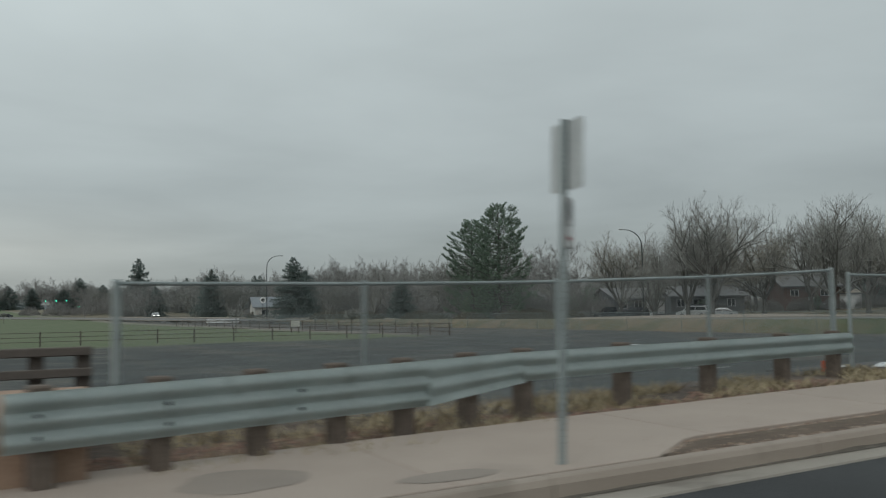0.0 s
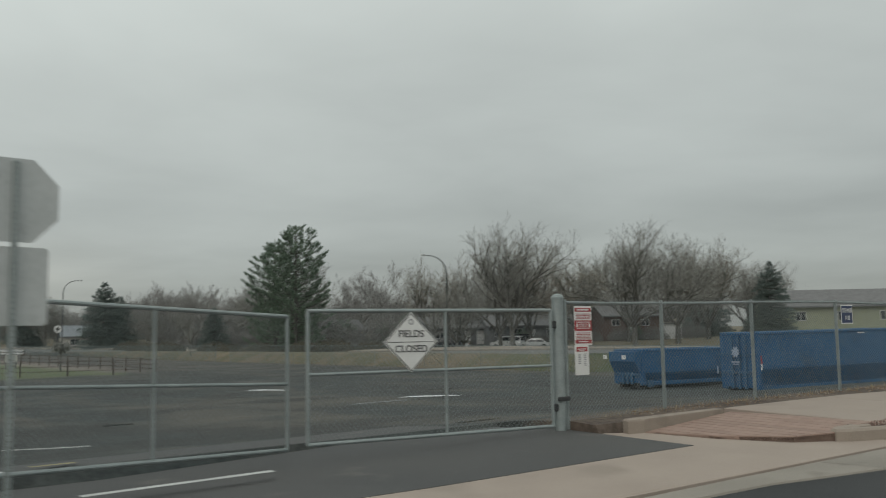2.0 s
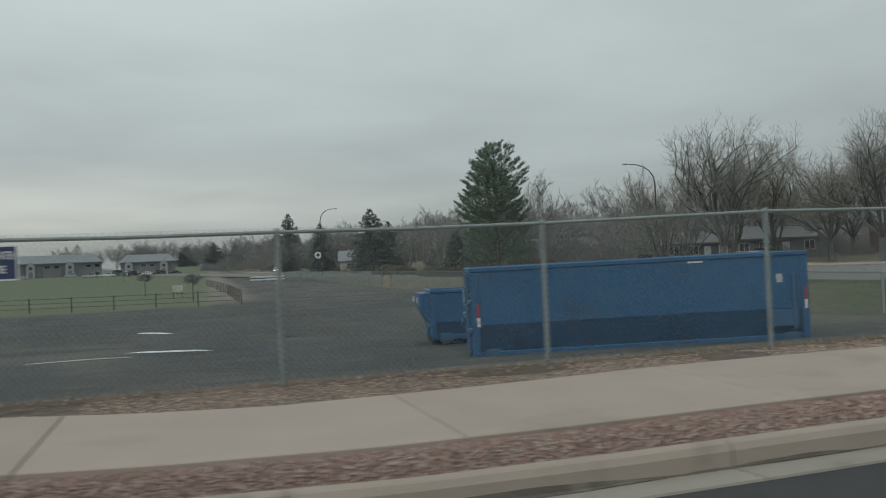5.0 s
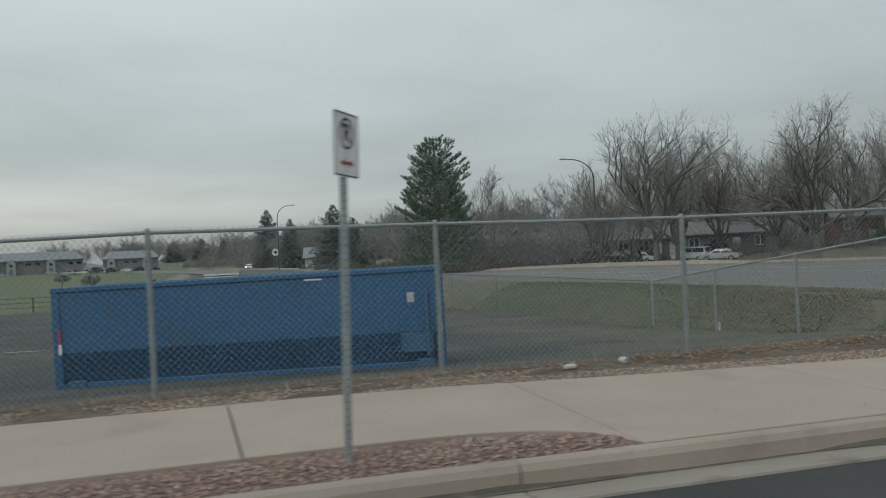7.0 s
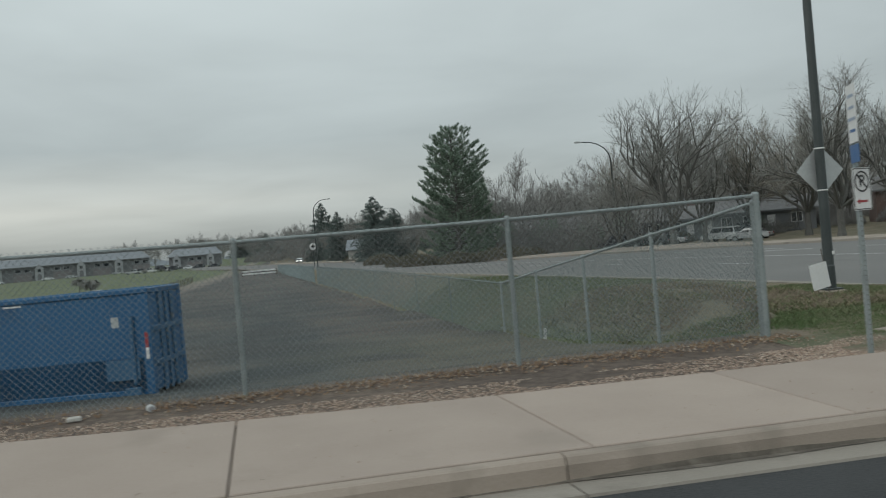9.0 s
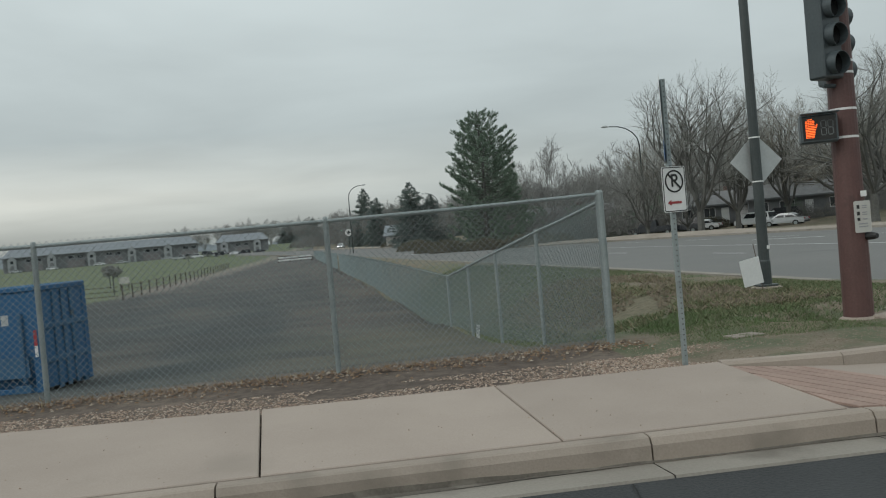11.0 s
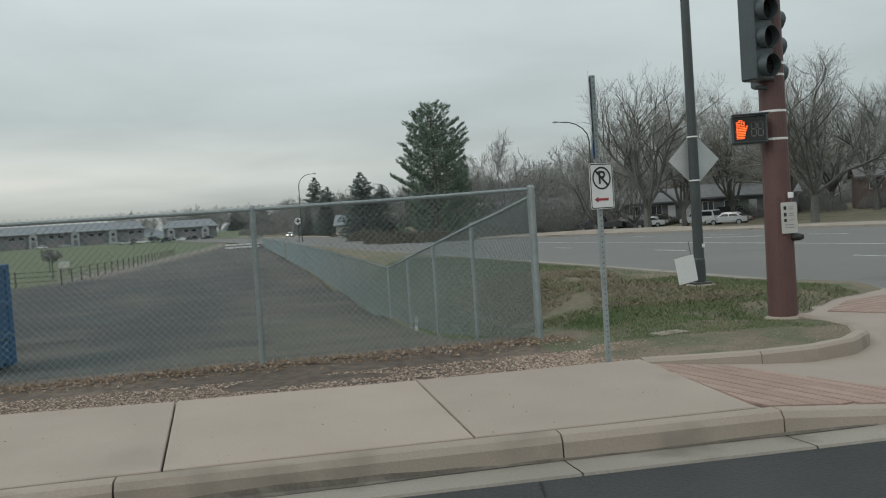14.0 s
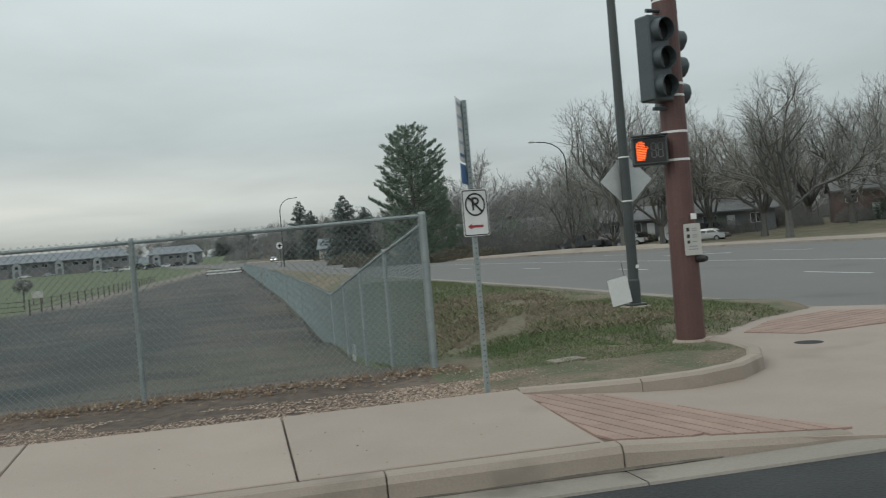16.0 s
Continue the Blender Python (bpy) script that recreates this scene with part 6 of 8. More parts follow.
def bare_tree(name, label, rng, H, spread, limbs, twig_mat, fork=0.22, kids=(6, 6, 5), up=0.25, r0=0.3, droop=0.0, fine=0.011, far=False):
    thick, thin = [], []

    def grow(p, d, L, r, lev):
        n = (4 if far else 6) if lev < 3 else ((2 if far else 3) if lev == 3 else (1 if far else 2))
        pts = [p]
        dd = d.copy()
        for i in range(n):
            dd = dd + rng.normal(0, 0.165 if lev < 3 else 0.2, 3) + np.array([0, 0, up * 0.12 - (droop * 0.12 if lev > 2 else 0)])
            dd /= np.linalg.norm(dd)
            pts.append(pts[-1] + dd * L / n)
        for i in range(n):
            a, b = r * (1 - 0.62 * i / n), r * (1 - 0.62 * (i + 1) / n)
            (thick if lev < 3 else thin).append((pts[i], pts[i + 1], max(a, fine), max(b, fine * 0.6)))
        if lev >= 4:
            return
        kn = kids[min(lev - 1, 2)] if lev > 0 else 0
        for k in range(kn):
            t = 0.25 + 0.75 * (k + rng.uniform(0.1, 0.9)) / kn
            i = min(n - 1, int(t * n))
            q = pts[i] + (pts[i + 1] - pts[i]) * (t * n - i)
            base = pts[i + 1] - pts[i]
            nd = turn_to(base, rng.uniform(0.45, 1.0), rng.uniform(0, 6.28))
            nd[2] += up * 0.5
            nd /= np.linalg.norm(nd)
            grow(q, nd, L * rng.uniform(0.40, 0.60) * (1.12 - 0.22 * t) * (0.8 if lev == 3 else 1.0), r * (0.50 if lev < 2 else 0.42) * (1.1 - 0.5 * t), lev + 1)

    top = H * fork
    thick.append((np.zeros(3) - [0, 0, 0.4], np.array([0, 0, 0.5]), r0 * 1.45, r0 * 1.05))
    thick.append((np.array([0, 0, 0.5]), np.array([0, 0, top]), r0 * 1.05, r0 * 0.85))
    for k in range(limbs):
        a = 2 * math.pi * (k + rng.uniform(-0.25, 0.25)) / limbs
        tilt = (0.12 if k == 0 else rng.uniform(0.5, 1.0)) * spread
        d = np.array([math.cos(a) * math.sin(tilt), math.sin(a) * math.sin(tilt), math.cos(tilt)])
        grow(np.array([0, 0, top * rng.uniform(0.75, 1.0)]), d, (H - top) * rng.uniform(0.72, 0.88), r0 * rng.uniform(0.45, 0.62), 1)
    zmax = max(s[1][2] for s in thin)
    f = H / zmax
    t = thing(name, label, "tree", group="bare street trees")
    v, fc = segs_to_mesh([(a * f, b * f, c, d) for a, b, c, d in thick], 3 if far else 5)
    pydata("trunk", v, fc, twig_mat if far else M_BARK, t)
    v, fc = ribbons([(a * f, b * f, c, d) for a, b, c, d in thin], rng)
    pydata("crown", v, fc, twig_mat, t)
    return t


def pine_tree(name, label, rng, H, R, needle):
    """Open-grown pine: limbs sweep out and turn up, brush-like needle tufts sit along their outer part."""
    prof_t = [0.0, 0.08, 0.2, 0.4, 0.58, 0.73, 0.83, 0.92, 1.0]
    prof_r = [0.78, 0.95, 1.04, 1.0, 0.90, 0.76, 0.60, 0.40, 0.12]
    segs = [(np.array([0, 0, -0.3]), np.array([0.1, 0, H * 0.5]), 0.30, 0.19), (np.array([0.1, 0, H * 0.5]), np.array([0, 0, H * 0.98]), 0.19, 0.03)]
    V, F = [], []

    def brush(c, d, ln):
        a = np.cross(d, [0.3, 0.5, 0.8])
        a /= np.linalg.norm(a)
        b = np.cross(d, a)
        for k in range(13):
            u = k / 13
            az = rng.uniform(0, 6.28)
            o = a * math.cos(az) + b * math.sin(az)
            e = o * 0.75 + d * rng.uniform(0.4, 1.1)
            e = e / np.linalg.norm(e) * rng.uniform(0.24, 0.36)
            p = c + d * ln * u
            w = np.cross(e, d)
            w = w / (np.linalg.norm(w) + 1e-6) * 0.034
            i = len(V)
            V.extend([(p - w).tolist(), (p + w).tolist(), (p + e).tolist()])
            F.append((i, i + 1, i + 2))

    n = 150
    for i in range(n):
        t = 0.05 + 0.93 * ((i + rng.uniform(0, 1)) / n) ** 0.9
        az = i * 2.4 + rng.uniform(-0.4, 0.4)
        lobe = 0.86 + 0.24 * math.sin(3 * az + 11 * t) + 0.16 * rng.uniform(-1, 1)
        L = R * float(np.interp(t, prof_t, prof_r)) * lobe
        root = np.array([0, 0, H * t * 0.955])
        h = np.array([math.cos(az), math.sin(az), 0])
        lift = 0.02 + 0.24 * t
        pts = [root + h * L * u + np.array([0, 0, L * (lift * u + 0.16 * u ** 3 - 0.10 * math.sin(3.14 * u) * (1 - t))]) for u in (0, 0.3, 0.55, 0.8, 1.0)]
        for p, q, r in zip(pts, pts[1:], (0.07, 0.05, 0.035, 0.02)):
            segs.append((p, q, r * (0.5 + L / R * 0.5), r * 0.4))
        m = max(4, int(L * 7.0))
        for j in range(m):
            u = 0.34 + 0.66 * math.sqrt((j + rng.uniform(0, 1)) / m)
            k = min(3, int(np.searchsorted([0.3, 0.55, 0.8, 1.01], u)))
            u0 = (0, 0.3, 0.55, 0.8)[k]
            u1 = (0.3, 0.55, 0.8, 1.0)[k]
            p = pts[k] + (pts[k + 1] - pts[k]) * ((u - u0) / (u1 - u0))
            s = rng.choice([-1, 1]) * rng.uniform(0.0, 0.26) * L * (1.25 - u)
            side = np.array([-h[1], h[0], 0])
            c = p + side * s + np.array([0, 0, rng.uniform(-0.12, 0.22)])
            if abs(s) > 0.3:
                segs.append((p, c, 0.018, 0.012))
            d = h * 0.55 + side * np.sign(s) * 0.45 + np.array([0, 0, rng.uniform(0.35, 1.0)])
            brush(c, d / np.linalg.norm(d), rng.uniform(0.25, 0.5))
    t = thing(name, label, "tree", group="conifers")
    v, fc = segs_to_mesh(segs, 4)
    pydata("trunk", v, fc, M_BARK, t)
    pydata("crown", V, F, needle, t)
    return t


def conifer(name, label, rng, H, R, needle, whorls=26, per=6, start=0.10, sag=0.25, clump=0.5, shape=0.75, ragged=0.25, blades=12):
    segs = [(np.array([0, 0, -0.3]), np.array([0, 0, H * 0.5]), H * 0.017, H * 0.011), (np.array([0, 0, H * 0.5]), np.array([0, 0, H * 0.97]), H * 0.011, 0.02)]
    V, F = [], []

    def tuft(c, d, s):
        for k in range(blades):
            e = d * 0.5 + rng.normal(0, 0.62, 3)
            e /= np.linalg.norm(e)
            w = np.cross(e, rng.normal(0, 1, 3))
            w = w / (np.linalg.norm(w) + 1e-6) * s * 0.13
            o = len(V)
            V.extend([(c - w).tolist(), (c + w).tolist(), (c + e * s * rng.uniform(0.7, 1.15)).tolist()])
            F.append((o, o + 1, o + 2))

    for i in range(whorls):
        t = start + (1 - start) * (i / whorls) ** 0.92
        z = H * t
        prof = R * (max(0.03, 1 - t)) ** shape * (0.72 + 0.28 * min(1, (t - start) / 0.12))
        m = max(3, int(per * (0.6 + 0.7 * (1 - t))))
        for k in range(m):
            az = 2 * math.pi * (k + rng.uniform(0, 1)) / m
            L = prof * rng.uniform(1 - ragged, 1 + ragged * 0.6)
            rise = rng.uniform(-0.1, 0.28) if t > 0.4 else rng.uniform(-0.25, 0.12)
            tip = np.array([math.cos(az) * L, math.sin(az) * L, z + L * (rise + 0.25 * t) - sag * L * 0.3])
            root = np.array([0, 0, z])
            mid = (root + tip) / 2 + np.array([0, 0, -sag * L * 0.12])
            segs += [(root, mid, 0.045, 0.03), (mid, tip, 0.03, 0.012)]
            n = max(2, int(L / (clump * 0.55)))
            d = (tip - mid) / (np.linalg.norm(tip - mid) + 1e-6)
            for j in range(n):
                u = 0.28 + 0.76 * (j + rng.uniform(0, 0.8)) / n
                c = root + (tip - root) * u + rng.normal(0, clump * 0.28, 3) * [1, 1, 0.7]
                tuft(c, d, clump * rng.uniform(0.7, 1.15))
                if L > 1.5 and rng.uniform() < 0.75:
                    side = np.array([-d[1], d[0], 0]) * rng.choice([-1, 1]) * L * 0.22 * rng.uniform(0.4, 1.2)
                    tuft(c + side, d, clump * rng.uniform(0.6, 1.0))
    tuft(np.array([0, 0, H * 0.97]), np.array([0, 0, 1.0]), clump * 0.9)
    t = thing(name, label, "tree", group="conifers")
    v, fc = segs_to_mesh(segs, 5)
    pydata("trunk", v, fc, M_BARK, t)
    pydata("crown", V, F, needle, t)
    return t


def at(x, y, z=None, s=1.0, rz=0.0, sz=None):
    return pose(x, y, sheet_z(x, y) if z is None else z, 0, 0, rz) @ Matrix.Diagonal((s, s, sz or s, 1))


rng = np.random.default_rng(8)
elm = bare_tree("bare_tree", "large bare deciduous tree with fine grey-brown twigs", rng, 15.3, 0.88, 7, M_TWIG, 0.17, (8, 9, 13), 0.40, 0.31, 0.0, 0.0058)
elm.matrix_basis = at(30.8, 68.4, -0.6, 1.1, 20)
cotton = bare_tree("bare_tree", "spreading bare tree with heavy crooked limbs", rng, 15.0, 1.12, 7, M_TWIG, 0.2, (8, 9, 12), 0.30, 0.32, 0.0, 0.0058)
cotton.matrix_basis = at(43.0, 60.5, -0.5, 1.0, 70)
tall = bare_tree("bare_tree", "tall bare tree with upright branches", rng, 14.0, 0.6, 7, M_TWIG2, 0.15, (8, 8, 12), 0.5, 0.26, 0.0, 0.0058)
tall.matrix_basis = at(48.0, 84.0, -0.5, 1.15, 10)
small = bare_tree("bare_tree", "small bare tree with dense twigs", rng, 9.5, 0.85, 8, M_TWIG, 0.12, (7, 8, 10), 0.45, 0.17, 0.0, 0.0058)
small.matrix_basis = at(28.5, 76, -0.6, 1.0, 0)
willow = bare_tree("bare_tree", "ochre-twigged bare willow with drooping branches", rng, 12.5, 0.9, 8, M_TWIG2, 0.2, (8, 8, 12), 0.4, 0.3, 1.8, 0.0058)
willow.matrix_basis = at(50.5, 77, -0.4, 1.1, 40)
for src, x, y, s, rz in ((elm, 41.5, 83, 0.92, 140), (elm, 62, 78, 0.98, 250), (cotton, 58, 66, 1.02, 200), (tall, 37, 92, 0.9, 77), (small, 36, 84, 1.0, 120), (willow, 66, 92, 1.1, 10), (cotton, 76, 82, 1.0, 300), (elm, 86, 84, 0.9, 30), (tall, 70, 70, 1.0, 200), (small, 54, 95, 1.2, 60), (cotton, 98, 80, 0.9, 120), (tall, 92, 92, 1.05, 15), (elm, 112, 92, 0.95, 80)):
    copy_thing(src, at(x, y, None, s, rz))
hazy = bare_tree("bare_tree", "distant bare tree, pale and hazy", np.random.default_rng(4), 12.0, 0.85, 7, M_TWIGFAR, 0.1, (6, 7, 13), 0.5, 0.2, 0.0, 0.011, True)
hazy.matrix_basis = at(40, 140)
hazy2 = bare_tree("bare_tree", "distant bare brown tree among others", np.random.default_rng(14), 10.5, 0.95, 8, M_TWIG, 0.12, (6, 7, 13), 0.4, 0.2, 0.0, 0.011, True)
hazy2.matrix_basis = at(52, 128)
random.seed(21)
spots = []
for i in range(125):
    y = random.uniform(105, 300)
    lo, hi = lane_x(y) + street_w(y) + 9, lane_x(y) + street_w(y) + 150
    x = lo + (hi - lo) * random.random() ** 1.25
    spots.append((x, y))
for i in range(60):
    y = random.uniform(300, 430)
    spots.append((random.uniform(22, 130), y))
for i in range(70):
    y = random.uniform(565, 640)
    spots.append((random.uniform(-110, 105), y))
for x, y in spots:
    s = random.uniform(0.85, 1.3) * (1.35 if y > 560 else 1.0)
    copy_thing(random.choice((hazy, hazy2)), at(x, y, None, s, random.uniform(0, 360), s * random.uniform(0.85, 1.1)))

rng = np.random.default_rng(5)
pine = pine_tree("pine_tree", "big grey-green pine with ragged open outline", rng, 16.6, 4.75, M_NEEDLE)
pine.matrix_basis = at(14.75, 91.5, -0.65, 1, 0)
copy_thing(pine, at(17.6, 103.0, -0.6, 0.93, 130))
spruce = conifer("spruce_tree", "dark pointed spruce tree", rng, 13.2, 6.0, M_NEEDLE2, 30, 8, 0.04, 0.4, 0.5, 0.8, 0.3, 8)
spruce.matrix_basis = at(12.9, 167, -0.6, 1, 0)
for x, y, s, rz, sz in ((9.0, 312, 1.25, 30, 1.53), (17.5, 172, 0.8, 80, 0.8), (8.5, 215, 0.85, 99, 0.95), (70.5, 60, 0.7, 66, 0.8), (100, 92, 0.9, 66, 1.0), (108, 86, 0.7, 33, 0.8), (4, 260, 0.7, 5, 0.7), (14, 240, 0.9, 45, 0.85), (22, 135, 0.6, 70, 0.55), (-16, 575, 1.6, 20, 1.1), (-2, 585, 1.3, 50, 1.0), (14, 570, 1.5, 80, 0.95), (26, 590, 1.7, 10, 1.5), (38, 578, 1.5, 33, 1.15), (-34, 590, 1.6, 70, 1.0), (46, 572, 1.3, 5, 0.95), (-60, 600, 1.7, 44, 1.1), (60, 582, 1.5, 15, 1.3), (36, 260, 0.8, 15, 0.9), (47, 300, 0.9, 66, 1.0), (60, 250, 0.8, 31, 0.95), (72, 320, 1.0, 11, 1.1), (30, 330, 0.9, 71, 1.0)):
    copy_thing(spruce, at(x, y, None, s, rz, sz))


def bush(name, label, rng, R, H, mat, n, s, slim=0.16, rise=0.6):
    V, F = [], []
    for i in range(n):
        a, r = rng.uniform(0, 6.28), R * math.sqrt(rng.uniform(0, 1))
        top = H * math.sqrt(max(0.02, 1 - (r / R) ** 2)) * rng.uniform(0.75, 1.1)
        c = np.array([math.cos(a) * r, math.sin(a) * r, top * rng.uniform(0.05, 1.0)])
        for k in range(9):
            e = rng.normal(0, 1, 3) + [0, 0, rise]
            e /= np.linalg.norm(e)
            w = np.cross(e, rng.normal(0, 1, 3))
            w = w / np.linalg.norm(w) * s * slim
            o = len(V)
            V.extend([(c - w).tolist(), (c + w).tolist(), (c + e * s).tolist()])
            F.append((o, o + 1, o + 2))
    t = thing(name, label, "shrub", group="evergreen shrubs")
    st_ = [(np.array([0, 0, -0.1]), np.array([math.cos(a) * R * 0.4, math.sin(a) * R * 0.4, H * 0.6]), 0.04, 0.02) for a in (0, 2.1, 4.2)]
    v, f = segs_to_mesh(st_, 5)
    pydata("stems", v, f, M_BARK, t)
    pydata("foliage", V, F, mat, t)
    return t


jun = bush("juniper_bush", "low spreading dark juniper bush", np.random.default_rng(2), 2.4, 1.3, M_BUSH, 900, 0.26, 0.10)
jun.matrix_basis = at(13.5, 86.5, -0.6)
for x, y, s, rz in ((17.5, 86, 1.0, 40), (21, 84, 0.9, 80), (10.5, 92, 1.1, 33), (9, 99, 1.0, 70), (12, 110, 1.2, 5), (9, 122, 1.2, 20), (10, 135, 1.2, 60), (20, 92, 1.3, 120), (12, 148, 1.2, 12), (10, 180, 1.3, 1), (38, 98, 1.4, 90), (44, 97, 1.3, 0)):
    copy_thing(jun, at(x, y, None, s, rz))
big_bush = bush("evergreen_bush", "rounded dark evergreen bush beside the houses", np.random.default_rng(6), 2.0, 3.4, M_NEEDLE, 1000, 0.3, 0.1)
big_bush.matrix_basis = at(34, 100, None, 1.2)
for x, y, s in ((30, 106, 1.2), (52, 90, 0.6), (70, 84, 0.7), (25, 112, 1.3), (41, 104, 1.3), (80, 90, 0.9)):
    copy_thing(big_bush, at(x, y, None, s, x * 7))


thicket = bush("bare_thicket", "hazy thicket of bare brush between the trees", np.random.default_rng(9), 4.5, 4.2, M_TWIGFAR, 900, 0.95, 0.014, 1.4)
thicket.matrix_basis = at(32, 118, None, 1.0)
random.seed(77)
for i in range(44):
    y = random.uniform(96, 210)
    x = lane_x(y) + street_w(y) + random.uniform(12, 95)
    copy_thing(thicket, at(x, y, None, random.uniform(0.7, 1.3), random.uniform(0, 360)))
for x, y, s_ in ((52, 88, 0.5), (56, 91, 0.6), (60, 84, 0.45), (66, 83, 0.5), (70, 80, 0.5), (40, 102, 0.7), (37, 99, 0.6), (27, 98, 0.6), (78, 79, 0.6), (49, 101, 0.8), (74, 92, 0.9), (64, 96, 0.9)):
    copy_thing(thicket, at(x, y, None, s_, x * 11))
for i in range(30):
    copy_thing(thicket, at(random.uniform(-24, 130), random.uniform(300, 420), None, random.uniform(0.9, 1.6), i * 40))


# ---- houses ----
M_LIMESIDING = surf("pale_lime_siding", (0.24, 0.26, 0.19), (0.30, 0.32, 0.24), 1.5, 0.8, 0.1, 10)


def house(loc, rz, w, d, h, wall_mat, roof_mat, label, wins=(), door=None, garage=None, pitch=0.38, over=0.5, chimney=True, hip=False):
    """Front along local x at y=0, facing -y."""
    t = thing("house", label, "house", pose(*loc, 0, 0, rz), group="houses across the street")
    bm = bmesh.new()
    box(bm, 0, w, 0, d, -0.6, h)
    rh = d / 2 * pitch
    if not hip:
        for x in (0.0, w - 0.12):
            vs = [bm.verts.new(c) for c in ((x, 0, h), (x, d, h), (x, d / 2, h + rh), (x + 0.12, 0, h), (x + 0.12, d, h), (x + 0.12, d / 2, h + rh))]
            for q in ((0, 1, 2), (5, 4, 3), (0, 3, 4, 1), (1, 4, 5, 2), (2, 5, 3, 0)):
                bm.faces.new([vs[i] for i in q])
    part("wall", bm, wall_mat, t)
    bm = bmesh.new()
    o = over
    e = o * pitch
    ri = d * 0.45 if hip else -o
    a = [(-o, -o, h - e), (w + o, -o, h - e), (w - ri if hip else w + o, d / 2, h + rh), (ri if hip else -o, d / 2, h + rh), (-o, d + o, h - e), (w + o, d + o, h - e)]
    lo_, hi_ = [bm.verts.new(c) for c in a], [bm.verts.new((c[0], c[1], c[2] + 0.14)) for c in a]
    for q in ((0, 1, 2, 3), (3, 2, 5, 4)):
        bm.faces.new([hi_[i] for i in q])
        bm.faces.new([lo_[i] for i in q][::-1])
    for i, j in ((0, 1), (1, 2), (2, 5), (5, 4), (4, 3), (3, 0)):
        bm.faces.new((lo_[i], lo_[j], hi_[j], hi_[i]))
    if hip:
        bm.faces.new((hi_[0], hi_[3], hi_[4])), bm.faces.new((hi_[1], hi_[5], hi_[2]))
    roof = part("roof", bm, roof_mat, t)
    bm = bmesh.new()
    box(bm, -o, w + o, -o - 0.02, -o + 0.02, h - e - 0.06, h - e + 0.12)
    part("fascia", bm, M_SIDING3, t, "grey fascia board")
    if chimney:
        bm = bmesh.new()
        box(bm, w * 0.6, w * 0.6 + 0.8, d * 0.55, d * 0.55 + 0.6, h, h + rh + 0.7, 0.02)
        part("chimney", bm, M_HOUSEBRICK, roof)
    for x, z, ww, wh in wins:
        bm = bmesh.new()
        for b in ((x - 0.06, x, z - 0.06, z + wh + 0.06), (x + ww, x + ww + 0.06, z - 0.06, z + wh + 0.06), (x, x + ww, z + wh, z + wh + 0.06), (x, x + ww, z - 0.06, z), (x + ww / 2 - 0.03, x + ww / 2 + 0.03, z, z + wh)):
            box(bm, b[0], b[1], -0.07, 0.02, b[2], b[3])
        win = part("window", bm, M_DOORWHITE, t, "white framed window")
        bm = bmesh.new()
        box(bm, x, x + ww, -0.03, 0.0, z, z + wh)
        part("pane", bm, M_GLASS, win)
    if door:
        bm = bmesh.new()
        box(bm, door, door + 0.95, -0.05, 0.02, 0, 2.05, 0.01)
        part("door", bm, M_DOORWHITE, t, "pale front door")
    if garage:
        x, ww = garage
        bm = bmesh.new()
        for k in range(4):
            box(bm, x, x + ww, -0.06, 0.02, 0.02 + k * 0.53, 0.53 + k * 0.53, 0.012)
        part("garage_door", bm, M_DOORWHITE, t, "white panelled garage door")
    return t


house((47.5, 92.5, -0.2), -24, 12, 8, 2.7, M_SIDING3, M_ROOF, "single-storey grey house with grey shingle roof", ((1, 1.0, 1.2, 1.1), (3.6, 1.0, 1.6, 1.1), (9.2, 1.0, 1.2, 1.1)), 6.4)
house((65.6, 86.0, -0.1), -30, 9, 8, 3.9, M_HOUSEBRICK, M_ROOF, "red-brown brick house with small white windows", ((1.5, 0.2, 1.1, 0.8), (1.2, 2.3, 1.2, 0.9), (6.0, 0.2, 1.1, 0.8), (6.0, 2.3, 1.2, 0.9)), 4.0, None)
house((71.0, 85.0, -0.2), -34, 8, 6, 2.7, M_DOORWHITE, M_SIDING2, "small white-painted outbuilding with shallow roof", ((0.8, 1.2, 0.7, 0.6),), None, (2.2, 3.6), 0.2, 0.3, False)
house((40.0, 97.0, -0.3), -12, 12, 8, 2.6, M_SIDING3, M_ROOF, "grey sided house with white garage door behind bare trees", ((0.8, 1.0, 1.3, 1.1), (3.5, 1.0, 1.3, 1.1)), 5.6, (7.6, 3.4))
house((24.5, 112.0, -0.3), -10, 12, 8, 2.6, M_SIDING2, M_ROOF, "tan house with low gable roof behind shrubs", ((1, 1.0, 1.4, 1.0), (8.5, 1.0, 1.4, 1.0)), 5.0, None)
house((8.0, 178.0, -0.5), -10, 12, 8, 2.8, M_SIDING, M_ROOFPALE, "pale house with white gable half hidden by trees", ((1.5, 1.0, 1.5, 1.1), (8, 1.0, 1.5, 1.1)), 5.4, None, 0.5)
house((77.5, 64.0, -0.2), -40, 20, 9, 4.8, M_LIMESIDING, M_ROOF, "pale lime-sided house with dark roof behind conifers", ((3, 2.6, 1.4, 1.2), (9, 2.6, 1.4, 1.2), (15, 2.6, 1.4, 1.2)), None, None, 0.5, 0.6, False)
house((32.0, 132.0, -0.4), -10, 12, 8, 2.6, M_SIDING, M_ROOF, "pale house among distant bare trees", ((1, 1.0, 1.4, 1.0), (7.5, 1.0, 1.4, 1.0)), 5.0)


# far brick, greyed towards the walls: distance haze put into the colour
M_HAZEBRICK = surf("haze_grey_brick_wall", (0.165, 0.158, 0.162), (0.192, 0.182, 0.186), 1, 0.9, 0.1, 6)


